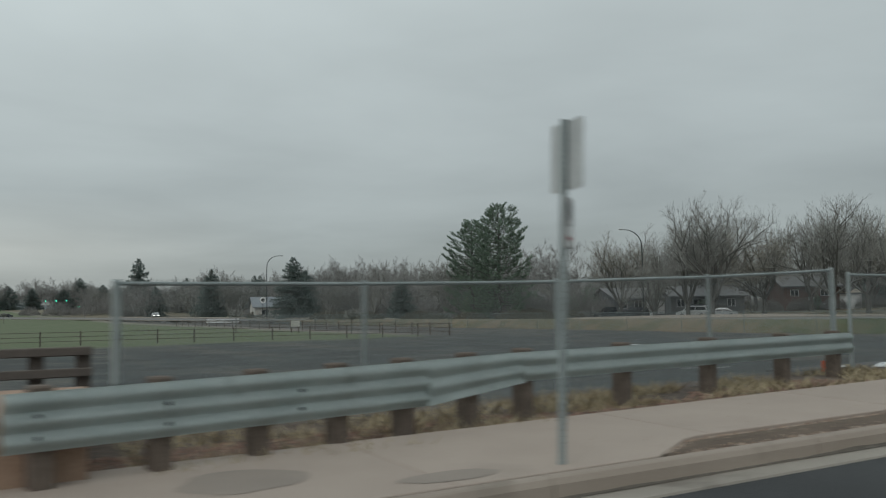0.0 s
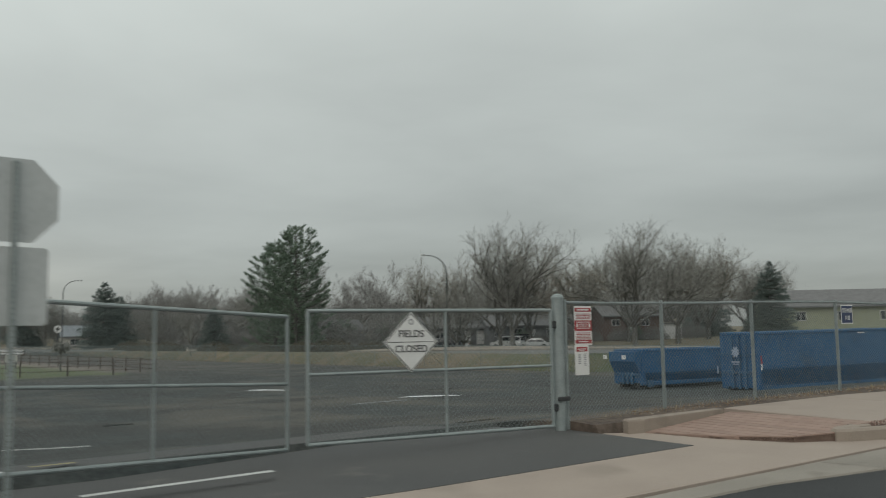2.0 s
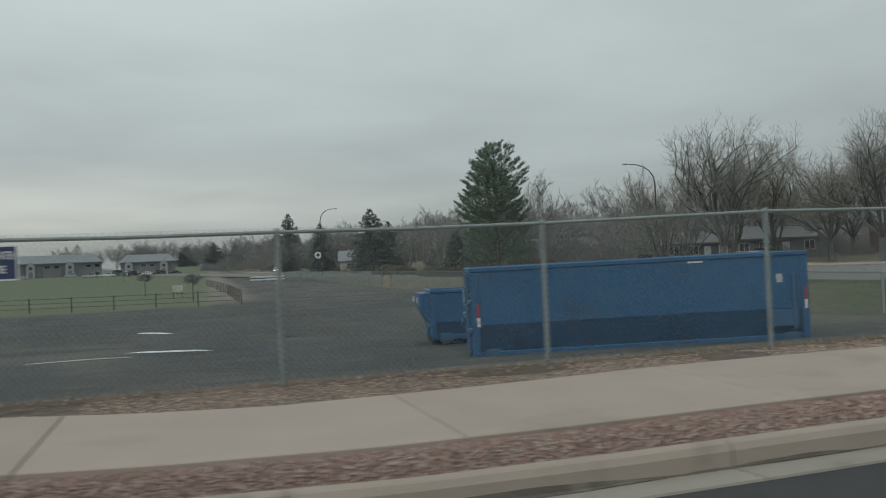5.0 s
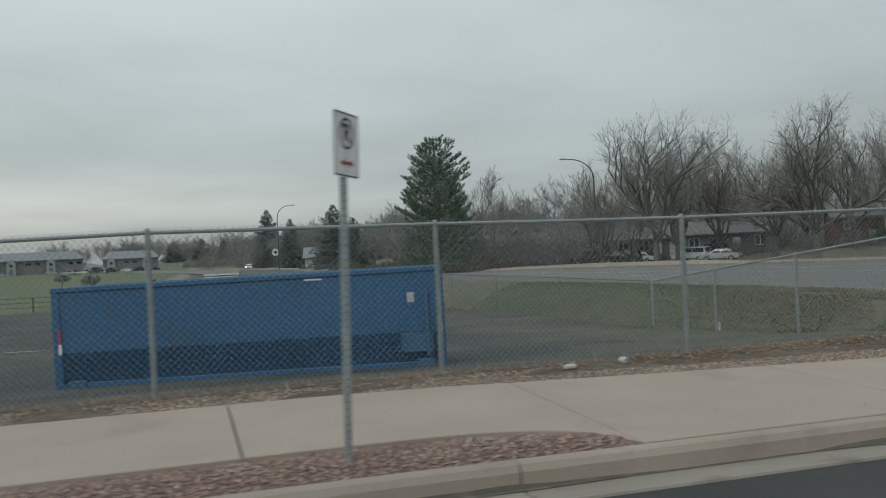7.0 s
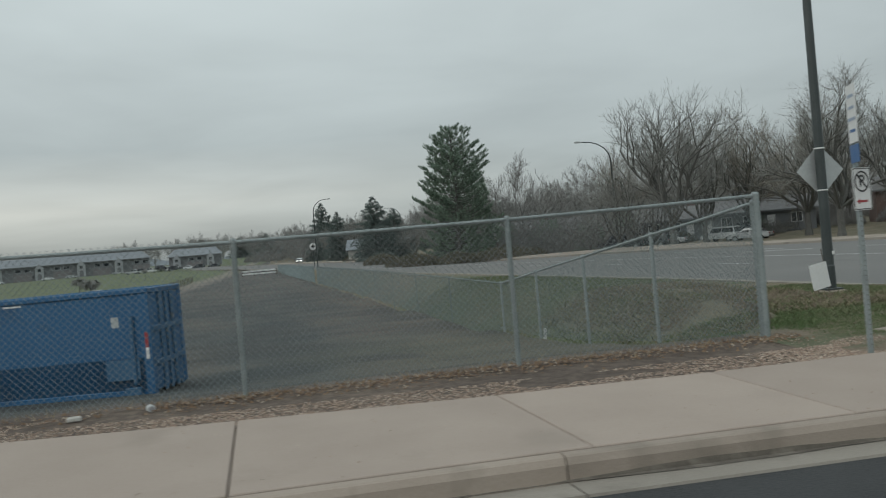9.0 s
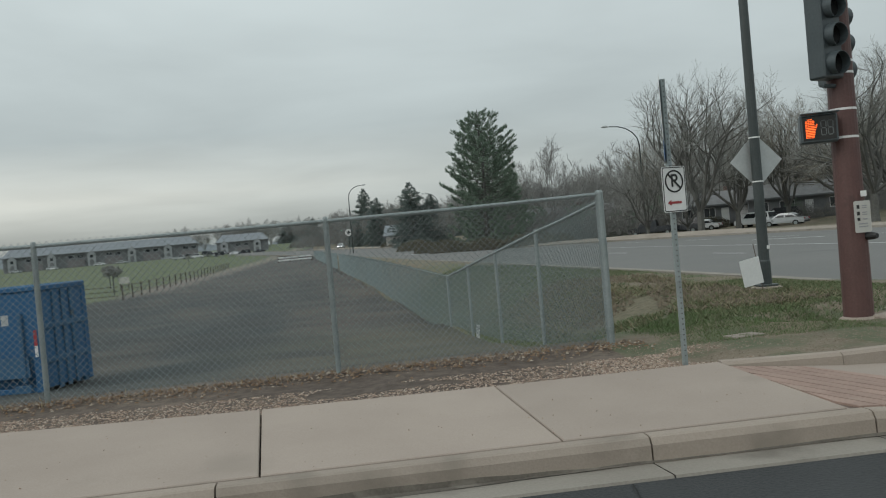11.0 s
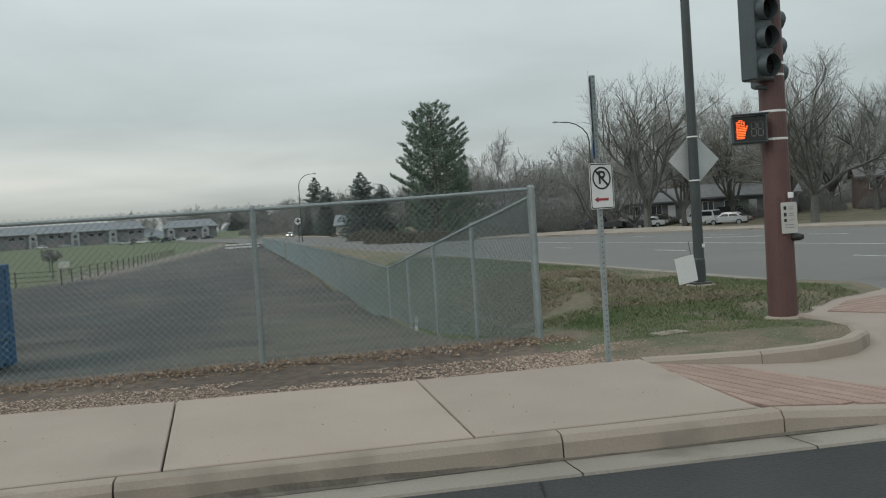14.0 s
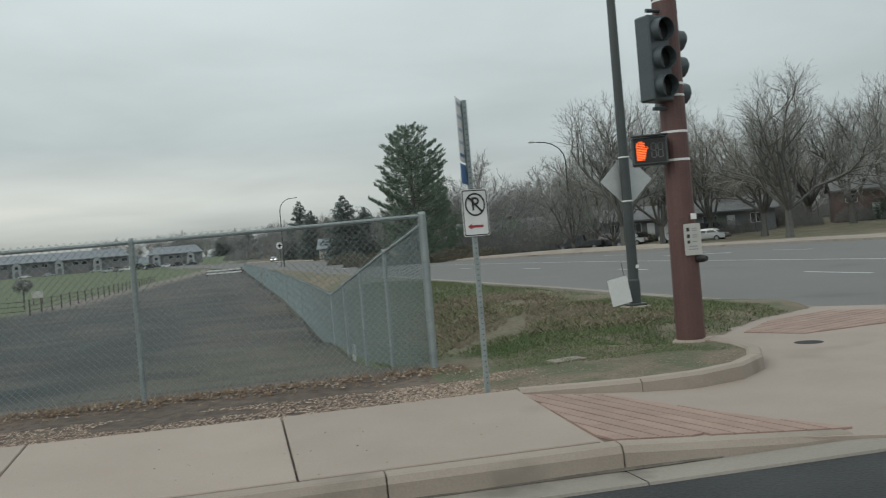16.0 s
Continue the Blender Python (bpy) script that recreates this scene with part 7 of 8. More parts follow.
def townhouses(loc, rz, units, label):
    """A two-storey row: pale gabled bays with an arch, brick garages between, one long roof."""
    t = thing("townhouse_row", label, "building", pose(*loc, 0, 0, rz), group="distant townhouse rows")
    U, D, h = 8.0, 13.0, 6.2
    L = U * units
    bm = bmesh.new()
    box(bm, 0, L, 0, D, -3, h)
    part("wall", bm, M_TOWNWALL, t, "upper walls in haze-tinted grey")
    bm = bmesh.new()
    lo_ = [bm.verts.new(c) for c in ((-0.8, -0.9, h - 0.3), (L + 0.8, -0.9, h - 0.3), (L - 2.5, D / 2, h + 3.3), (2.5, D / 2, h + 3.3), (-0.8, D + 0.9, h - 0.3), (L + 0.8, D + 0.9, h - 0.3))]
    for q in ((0, 1, 2, 3), (3, 2, 5, 4), (0, 3, 4), (1, 5, 2), (0, 4, 5, 1)):
        bm.faces.new([lo_[i] for i in q])
    part("roof", bm, M_ROOFPALE, t, "long pale grey roof")
    bm = bmesh.new()
    box(bm, -0.85, L + 0.85, -1.0, -0.88, h - 0.55, h - 0.2)
    part("fascia", bm, M_TOWNWALL, t)
    for k in range(units):
        x = k * U + (0.6 if k % 3 == 0 else 0.0)
        if k % 2 == 0:
            bm = bmesh.new()
            box(bm, x + 1.2, x + 4.6, -1.2, 0, -3, 4.6)
            vs = [bm.verts.new(c) for c in ((x + 0.9, -1.3, 4.6), (x + 4.9, -1.3, 4.6), (x + 2.9, -1.3, 6.9), (x + 0.9, 3, 4.6), (x + 4.9, 3, 4.6), (x + 2.9, 3, 6.9))]
            for q in ((0, 1, 2), (0, 2, 5, 3), (1, 4, 5, 2)):
                bm.faces.new([vs[i] for i in q])
            part("gable_bay", bm, M_TOWNPALE, t, "pale gabled front bay")
            bm = bmesh.new()
            plate(bm, [(x + 2.9 + dx, z) for dx, z in ((-0.8, 0.0), (0.8, 0.0), (0.8, 1.8), (0.55, 2.4), (0, 2.65), (-0.55, 2.4), (-0.8, 1.8))], 0.06)
            part("arched_porch", bm, M_TOWNWALL, t, "dark arched porch opening").location.y = -1.27
            spans = ((x + 2.3, 3.4, 1.2, 1.2, -1.2),)
        else:
            bm = bmesh.new()
            box(bm, x + 0.2, x + 7.4, -0.7, 0, -3, 2.9)
            part("garage_front", bm, M_HAZEBRICK, t, "brick ground floor in haze-dulled grey")
            spans = ((x + 1.0, 3.7, 2.2, 1.2, 0.0), (x + 4.6, 3.7, 2.2, 1.2, 0.0))
        for wx, wz, ww, wh, wy in spans:
            bm = bmesh.new()
            box(bm, wx - 0.15, wx + ww + 0.15, wy - 0.06, wy + 0.02, wz - 0.15, wz + wh + 0.15)
            frame_ = part("window", bm, M_TOWNPALE, t)
            bm = bmesh.new()
            box(bm, wx, wx + ww, wy - 0.1, wy - 0.05, wz, wz + wh)
            part("pane", bm, M_GLASS, frame_)
    return t


# wall and trim greys hold the low contrast of distance haze
M_TOWNWALL = surf("haze_grey_far_siding", (0.135, 0.142, 0.15), (0.175, 0.18, 0.188), 0.6, 0.85, 0.0, 5)
M_TOWNPALE = surf("pale_far_trim", (0.27, 0.285, 0.295), (0.33, 0.345, 0.355), 0.6, 0.8, 0.0, 5)
townhouses((-142.0, 381, 1.5), 15, 10, "long row of grey and brick townhouses with pale roof")
townhouses((-58.5, 419, 0.9), 3, 3, "shorter townhouse row beyond the parking lot")
# slope at the skyline, with distance haze put into its flat colour
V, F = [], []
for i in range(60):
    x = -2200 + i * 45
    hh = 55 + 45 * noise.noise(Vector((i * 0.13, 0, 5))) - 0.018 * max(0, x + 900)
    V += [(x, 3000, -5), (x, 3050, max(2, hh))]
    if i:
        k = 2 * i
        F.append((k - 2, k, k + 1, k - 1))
tagged(pydata("backdrop", V, F, M_FARHILL), "skyline slope in haze-tinted blue-grey", "hill", kind="structure")


# ---- vehicles ----
def car(loc, rz, kind, paint, label, lights=False):
    t = thing("car", label, "car", pose(*loc, 0, 0, rz), group="parked cars")
    L, W = {"sedan": (4.7, 1.8), "suv": (4.7, 1.85), "pickup": (5.6, 1.95)}[kind]
    H1 = {"sedan": 0.92, "suv": 1.05, "pickup": 1.1}[kind]
    H2 = {"sedan": 1.43, "suv": 1.75, "pickup": 1.85}[kind]
    prof = {"sedan": [(0.0, 0.35), (0.05, 0.75), (0.9, H1 - 0.02), (1.25, H1), (3.9, H1), (4.6, H1 - 0.04), (4.7, 0.7), (4.65, 0.35)],
            "suv": [(0.0, 0.4), (0.03, 0.85), (0.95, H1), (4.62, H1), (4.7, 0.8), (4.66, 0.4)],
            "pickup": [(0.0, 0.45), (0.04, 0.95), (1.2, H1), (5.55, H1), (5.6, 0.85), (5.55, 0.45)]}[kind]
    roof = {"sedan": [(1.2, H1), (1.95, H2), (3.2, H2), (4.0, H1)], "suv": [(1.0, H1), (1.6, H2), (4.35, H2), (4.62, H1)], "pickup": [(1.2, H1), (1.75, H2), (3.3, H2), (3.5, H1)]}[kind]

    def side(pts, w0, w1):
        bm = bmesh.new()
        zt = max(p[1] for p in pts)
        a = [bm.verts.new((x, -(w0 if z < zt - 0.02 else w1) / 2, z)) for x, z in pts]
        b = [bm.verts.new((x, (w0 if z < zt - 0.02 else w1) / 2, z)) for x, z in pts]
        n = len(pts)
        bm.faces.new(a[::-1]), bm.faces.new(b)
        for k in range(n):
            bm.faces.new((a[k], a[(k + 1) % n], b[(k + 1) % n], b[k]))
        bmesh.ops.recalc_face_normals(bm, faces=bm.faces)
        bmesh.ops.bevel(bm, geom=list(bm.edges), offset=0.04, segments=2, affect="EDGES")
        return bm
    body = part("body", side(prof, W, W - 0.06), paint, t, smooth=False)
    part("cabin", side(roof, W - 0.12, W - 0.42), paint, t)
    x0, x1, x2, x3 = roof[0][0], roof[1][0], roof[2][0], roof[3][0]
    for sgn in (-1, 1):
        for a, b, c, d in ((x0 + 0.3, (x0 + x3) / 2 - 0.05, x1 + 0.1, (x1 + x2) / 2 - 0.05), ((x0 + x3) / 2 + 0.05, x3 - 0.2, (x1 + x2) / 2 + 0.05, x2 - 0.05)):
            bm = bmesh.new()
            yb, yt = sgn * ((W - 0.12) / 2 + 0.004), sgn * ((W - 0.42) / 2 + 0.02)
            vs = [bm.verts.new(q) for q in ((a, yb, H1 + 0.06), (b, yb, H1 + 0.06), (d, yt, H2 - 0.1), (c, yt, H2 - 0.1))]
            bm.faces.new(vs)
            bmesh.ops.solidify(bm, geom=bm.faces[:], thickness=0.012)
            part("window", bm, M_GLASS, t, "dark side window")
    for a, b, nm in ((roof[0], roof[1], "windscreen"), (roof[3], roof[2], "rear_window")):
        bm = bmesh.new()
        sg = -1 if nm == "windscreen" else 1
        vs = [bm.verts.new(q) for q in ((a[0] + sg * 0.012, -(W - 0.3) / 2, a[1] + 0.06), (a[0] + sg * 0.012, (W - 0.3) / 2, a[1] + 0.06), (b[0] + sg * 0.02, (W - 0.52) / 2, b[1] - 0.06), (b[0] + sg * 0.02, -(W - 0.52) / 2, b[1] - 0.06))]
        bm.faces.new(vs)
        bmesh.ops.solidify(bm, geom=bm.faces[:], thickness=0.012)
        part(nm, bm, M_GLASS, t)
    for x in (0.9, L - 0.95):
        for sgn in (-1, 1):
            bm = bmesh.new()
            y = sgn * (W / 2 - 0.1)
            tube(bm, [(x, y - 0.11, 0.33), (x, y + 0.11, 0.33)], 0.33, 18)
            wheel = part("wheel", bm, M_TYRE, t)
            bm = bmesh.new()
            tube(bm, [(x, y + sgn * 0.105, 0.33), (x, y + sgn * 0.125, 0.33)], 0.2, 14)
            part("rim", bm, M_GALV, wheel)
    for sgn in (-1, 1):
        bm = bmesh.new()
        box(bm, -0.015, 0.06, sgn * (W / 2 - 0.38) - 0.17, sgn * (W / 2 - 0.38) + 0.17, 0.62, 0.76, 0.01)
        part("headlight", bm, M_HEAD if lights else M_WHITE, t)
        bm = bmesh.new()
        box(bm, L - 0.08, L + 0.012, sgn * (W / 2 - 0.2) - 0.13, sgn * (W / 2 - 0.2) + 0.13, 0.68, 0.85, 0.01)
        part("tail_light", bm, M_RED, t)
    for x in (-0.02, L - 0.06):
        bm = bmesh.new()
        box(bm, x, x + 0.1, -W / 2 + 0.06, W / 2 - 0.06, 0.36, 0.54, 0.03)
        part("bumper", bm, M_STEELDARK, t)
    return t


cz = lambda x, y: sheet_z(x, y)
car((43.4, 87.0, cz(45, 87)), -62, "suv", M_CARWHITE, "white boxy utility car parked under bare trees")
car((44.2, 82.6, cz(46, 82)), -48, "sedan", M_CARSILVER, "silver sedan parked on the far side street")
car((48.2, 91.0, cz(49, 91)), -40, "suv", M_CARDARK, "dark utility car parked behind the silver sedan")
car((32.4, 93.2, cz(32.4, 93)), -30, "pickup", M_CARDARK, "dark pickup truck parked by shrubs")
car((36.6, 92.6, cz(36.6, 93)), -40, "suv", M_CARDARK, "black utility car parked by shrubs")
car((40.4, 96.0, cz(40.4, 96)), -40, "sedan", M_CARWHITE, "white car parked on a driveway")
car((-1.6, 232, 0.0), 84, "sedan", M_CARWHITE, "oncoming pale car with lit headlamps", True)
random.seed(33)
for i in range(11):
    px, py = -58 + (i % 6) * 4.6 + random.uniform(-1, 1), 330 + 14 * (i // 6) + random.uniform(-3, 3)
    car((px, py, cz(px, py)), random.choice((0, 180)) + random.uniform(-8, 8), random.choice(("sedan", "suv", "pickup")), random.choice((M_CARWHITE, M_CARSILVER, M_CARDARK, M_CARWHITE)), "car standing in a distant parking lot")
for i in range(5):
    px, py = -128 + i * 13.0, 362 + i * 3
    car((px, py, cz(px, py)), random.choice((10, 190)), "sedan", random.choice((M_CARWHITE, M_CARSILVER)), "car parked before the distant townhouses")


# ---- street lamps and far signs ----
def street_lamp(base, rz, H, reach, label):
    t = thing("street_lamp", label, "street lamp", pose(*base, 0, 0, rz), group="curved-arm street lamps")
    bm = bmesh.new()
    pts = [(0, 0, -0.2), (0, 0, H * 0.5), (0, 0, H - 2.2)] + [(reach * (1 - math.cos(a)) * 0.72, 0, H - 2.2 + 2.1 * math.sin(a)) for a in (0.35, 0.7, 1.05, 1.35)] + [(reach * 0.85, 0, H - 0.08)]
    tube(bm, pts, [0.11, 0.09, 0.075, 0.07, 0.065, 0.06, 0.055, 0.05], 8)
    part("pole", bm, M_POLEDARK, t, "dark curved steel pole")
    bm = bmesh.new()
    tube(bm, [(reach * 0.82, 0, H - 0.08), (reach * 0.9, 0, H - 0.04), (reach, 0, H - 0.04), (reach * 1.04, 0, H - 0.06)], [0.05, 0.12, 0.12, 0.03], 8)
    part("luminaire", bm, M_SIGNBACK, t, "grey lamp head, unlit")
    return t


street_lamp((0.2, 146.5, -0.5), 0, 12.0, 3.0, "tall curved street lamp in the street median")
street_lamp((29.4, 79.0, -0.7), 180, 11.9, 3.8, "tall curved street lamp on the far side of the street")
street_lamp((19.5, 176, -0.5), 180, 11.0, 3.2, "far curved street lamp among conifers")
kr = thing("road_sign", "white far-off road sign on a dark post", "street sign", pose(-0.33, 147.2, -0.45))
bm = bmesh.new()
tube(bm, [(0, 0, -0.2), (0, 0, 3.7)], 0.06, 8)
part("post", bm, M_POLEDARK, kr)
bm = bmesh.new()
plate(bm, [(0.62 * math.cos(k * math.pi / 6), 3.75 + 0.62 * math.sin(k * math.pi / 6)) for k in range(12)], 0.01)
part("panel", bm, M_WHITE, kr).location.y = -0.08
bm = bmesh.new()
bars(bm, 0.7, 0.22, 0.004, (0, 3.75))
bars(bm, 0.22, 0.7, 0.004, (0, 3.75))
part("symbol", bm, M_BLACK, kr).location.y = -0.087
mast = thing("mast_arm_signal", "distant traffic signals in green on a long mast arm", "traffic signal", pose(20.6, 552, 3.2))
bm = bmesh.new()
tube(bm, [(0, 0, -0.3), (0, 0, 7.9)], [0.24, 0.18], 8)
part("pole", bm, M_POLEDARK, mast)
bm = bmesh.new()
tube(bm, [(0, 0, 7.5), (-12, 0, 7.75), (-20.5, 0, 7.7)], [0.16, 0.12, 0.08], 8)
part("mast_arm", bm, M_POLEDARK, mast)
for x, z in ((-18.4, 6.5), (-12.6, 6.5), (-7.0, 6.5), (-0.3, 3.0)):
    bm = bmesh.new()
    box(bm, x - 0.3, x + 0.3, -0.45, -0.15, z - 0.25, z + 1.4, 0.03)
    head = part("signal_head", bm, M_SIGNAL, mast)
    bm = bmesh.new()
    tube(bm, [(x, -0.45, z + 0.05), (x, -0.52, z + 0.05)], 0.32, 10)
    part("green_lens", bm, M_GREENLED, head, "lit green lens")


# ---- brown rail fences round the field ----
def rail_fence(pts, gap, label):
    t = thing("rail_fence", label, "fence", group="brown rail fences")
    for (x0, y0), (x1, y1) in zip(pts, pts[1:]):
        n = max(1, round(math.hypot(x1 - x0, y1 - y0) / gap))
        for i in range(n):
            a = (x0 + (x1 - x0) * i / n, y0 + (y1 - y0) * i / n)
            b = (x0 + (x1 - x0) * (i + 1) / n, y0 + (y1 - y0) * (i + 1) / n)
            bm = bmesh.new()
            box(bm, a[0] - 0.042, a[0] + 0.042, a[1] - 0.042, a[1] + 0.042, -1.3, 0.02, 0.01)
            part("post", bm, M_RAILWOOD, t)
            for z in (-0.66, -0.36, -0.06):
                bm = bmesh.new()
                tube(bm, [(a[0], a[1] - 0.08, z), (b[0], b[1] - 0.08, z)], 0.026, 4)
                part("rail", bm, M_RAILWOOD, t)
    return t


rail_fence([(-66, 57.5), (-36, 54.5), (-17.2, 50.0)], 2.6, "low brown timber rail fence along the green field")
rail_fence([(-17.1, 50.6), (-17.5, 78), (-18.6, 108), (-19.8, 134)], 3.2, "brown timber rail fence beside the service drive")
t = thing("barrier_gate", "low white and brown timber barrier across the drive", "barrier")
for z in (-0.5, -0.05):
    bm = bmesh.new()
    box(bm, -12.6, -6.95, 139.9, 140.0, z - 0.12, z + 0.12, 0.01)
    part("rail", bm, M_DOORWHITE, t)
for x in (-12.5, -10.6, -8.8, -7.0):
    bm = bmesh.new()
    box(bm, x - 0.11, x + 0.11, 140, 140.15, -1.1, 0.15, 0.01)
    part("post", bm, M_POSTWOOD, t)


def young_tree(x, y, h):
    t = thing("young_tree", "small dark mop-headed shrub on a thin stem", "tree", pose(x, y, -1.0), group="young trees")
    r = np.random.default_rng(int(abs(x * 7 + y)))
    v, f = segs_to_mesh([(np.array([0, 0, -0.1]), np.array([0, 0, h * 0.7]), 0.06, 0.04)], 6)
    pydata("trunk", v, f, M_BARK, t)
    V, F = [], []
    for i in range(160):
        c = r.normal(0, 1, 3)
        c = c / np.linalg.norm(c) * r.uniform(0.2, 1) * np.array([0.75, 0.75, 0.36]) + [0, 0, h * 0.82]
        for k in range(6):
            e = r.normal(0, 1, 3) + [0, 0, -0.4]
            e /= np.linalg.norm(e)
            w = np.cross(e, r.normal(0, 1, 3))
            w = w / np.linalg.norm(w) * 0.04
            o = len(V)
            V.extend([(c - w).tolist(), (c + w).tolist(), (c + e * 0.28).tolist()])
            F.append((o, o + 1, o + 2))
    pydata("crown", V, F, M_TWIG, t)


young_tree(-20.4, 62, 2.2)
young_tree(-25.2, 80.5, 2.4)
young_tree(-39, 214, 3.0)
t = thing("field_sign", "pale board sign on posts beside the field", "sign", pose(-21.9, 72, -1.0))
bm = bmesh.new()
box(bm, -0.46, 0.46, -0.03, 0.03, 0.6, 1.2, 0.01)
part("panel", bm, M_SIDING, t)
for x in (-0.36, 0.36):
    bm = bmesh.new()
    box(bm, x - 0.04, x + 0.04, 0.03, 0.1, -0.1, 1.2)
    part("post", bm, M_RAILWOOD, t)


# ---- loose ground cover ----
def scatter(name, n, where, size, mat, label, category, flat=0.5, seed=1, lift=0.0):
    """Small angular pieces lying on the ground; where(r) gives x, y, z or None."""
    r = random.Random(seed)
    V, F = [], []
    for i in range(n):
        p = where(r)
        if p is None:
            continue
        s = size * r.uniform(0.5, 1.5)
        a = r.uniform(0, 6.28)
        ca, sa = math.cos(a), math.sin(a)
        l, w, h = s, s * r.uniform(0.4, 0.9), s * flat * r.uniform(0.5, 1.2)
        tz = r.uniform(-0.35, 0.35) * flat
        o = len(V)
        for dx, dy, dz in ((-l / 2, 0, 0.1), (0, -w / 2, 0.2), (l / 2, 0, 0.15), (0, w / 2, 0.1), (l * 0.1, w * 0.05, 1.0)):
            V.append((p[0] + dx * ca - dy * sa, p[1] + dx * sa + dy * ca, p[2] + dz * h + dx * tz + lift))
        F += [(o, o + 1, o + 4), (o + 1, o + 2, o + 4), (o + 2, o + 3, o + 4), (o + 3, o, o + 4)]
    return tagged(pydata(name, V, F, mat), label, category, kind="stuff")


def rock_strip(r):
    x = r.uniform(-26.6, -8.85)
    lo, hi = bed_lo(x) + 0.01, front_y(x) - 0.01
    if hi - lo < 0.06:
        return None
    y = r.uniform(lo, hi)
    return x, y, grade(x) + 0.03 + 0.035 * math.sin(math.pi * (y - lo) / (hi - lo))


def bed_lo(x):
    if x > -24.6:
        return kerb_y(x) + 0.155
    return float(np.interp(x, [-26.75, -26.4, -25.8, -25.2, -24.6], [-2.76, -3.06, -3.34, -3.49, -3.54]))


def rock_strip2(r):
    x = r.uniform(-46.6, -39.5)
    lo, hi = kerb_y(x) + 0.165, front_y(x) - 0.01
    y = r.uniform(lo, max(lo + 0.01, hi))
    return x, y, grade(x) + 0.03


for (a, b, nm) in ((-26.58, -8.85, "rock_bed"), (-46.7, -39.55, "rock_bed")):
    bm = bmesh.new()
    rr2 = []
    for x in np.linspace(a, b, 60):
        lo = bed_lo(x) if x > -30 else kerb_y(x) + 0.155
        hi = max(lo + 0.005, front_y(x))
        rr2.append([bm.verts.new((x, lo + (hi - lo) * k / 4, grade(x) + 0.028 + 0.03 * math.sin(math.pi * k / 4))) for k in range(5)])
    for p, q in zip(rr2, rr2[1:]):
        for k in range(4):
            bm.faces.new((p[k], q[k], q[k + 1], p[k + 1]))
    tagged(obj(nm, bm, M_REDBED if a > -30 else M_SOIL), "bed of red-brown landscape rock between kerb and sidewalk" if a > -30 else "bare brown soil strip between kerb and sidewalk", "planting strip", kind="structure")
scatter("landscape_rock", 21000, rock_strip, 0.027, M_ROCK, "loose red and grey landscape rock", "gravel", 0.7, 3)
scatter("soil_litter", 2600, rock_strip2, 0.04, M_CHIP, "loose brown soil crumbs and wood chips by the kerb", "soil", 0.5, 4)


def chip_strip(r):
    x = r.uniform(-21, 0.9) if r.random() < 0.9 else r.uniform(-0.6, 1.0)
    d = r.random() ** (1.5 if x > -6 else 1.1)
    y = back_y(min(x, 0.4)) + (0.02 if x < 0.35 else 0.2) + d * (-0.15 - back_y(min(x, 0.4))) * (1.0 if x < -7 else 0.62)
    if noise.noise(Vector((x * 0.8, y * 1.5, 0))) < -0.28 or (x > 0.2 and r.random() < (x - 0.2) * 1.3):
        return None
    return x, y, max(sheet_z(x, y), grade(x) + 0.05, verge_top(x, y) if x > -0.05 else -1)


scatter("wood_chips", 38000, chip_strip, 0.025, M_CHIP, "pale wood chips and grit beside the sidewalk", "mulch", 0.35, 6)

M_SOILGRIT = island("soil_crumbs", [(0.12, 0.095, 0.068), (0.20, 0.165, 0.125), (0.15, 0.12, 0.088), (0.30, 0.26, 0.21), (0.17, 0.14, 0.10)])


def slab_grit(r):
    x = r.choice((r.uniform(-25.5, 0.3), r.uniform(-9, 0.3), r.uniform(-48, -39)))
    y = r.uniform(front_y(x) + 0.03, back_y(x) - 0.02)
    return x, y, slab_z(x, y) + 0.001


scatter("sidewalk_grit", 420, slab_grit, 0.013, M_CHIP, "scattered grit and crumbs on the sidewalk", "grit", 0.5, 12)


def verge_grit(r):
    x, y = r.uniform(0.0, 3.3), r.uniform(-1.85, 0.9)
    if not inside((x, y), ISLE) or r.random() < smooth(-0.6, 0.8, y) or noise.noise(Vector((x * 1.3, y * 1.6, 8))) < -0.3:
        return None
    return x, y, verge_top(x, y)


scatter("verge_grit", 5200, verge_grit, 0.017, M_SOILGRIT, "soil crumbs and small stones on the bare verge", "grit", 0.5, 17)


def leaf_strip(r):
    x = r.choice((r.uniform(-27.5, 0.4), r.uniform(-7, 0.3)))
    y = 0.06 - abs(r.gauss(0, 0.2)) - (0.15 if r.random() < 0.3 else 0)
    return x, y, max(sheet_z(x, y), grade(x) + 0.06) + r.uniform(0, 0.03)


scatter("dry_leaves", 3600, leaf_strip, 0.037, M_LEAFLIT, "dry brown leaves caught along the fence foot", "leaves", 0.5, 7)


def blades(name, n, where, h, mat, label, category, seed=1, lean=0.5, w=0.012):
    r = random.Random(seed)
    V, F = [], []
    for i in range(n):
        p = where(r)
        if p is None:
            continue
        a = r.uniform(0, 6.28)
        hh = h * r.uniform(0.4, 1.3)
        dx, dy = math.cos(a), math.sin(a)
        lx, ly = r.gauss(0, lean) * hh, r.gauss(0, lean) * hh
        o = len(V)
        V += [(p[0] - dx * w, p[1] - dy * w, p[2] - 0.01), (p[0] + dx * w, p[1] + dy * w, p[2] - 0.01), (p[0] + lx, p[1] + ly, p[2] + hh)]
        F.append((o, o + 1, o + 2))
    return tagged(pydata(name, V, F, mat), label, category, kind="stuff")


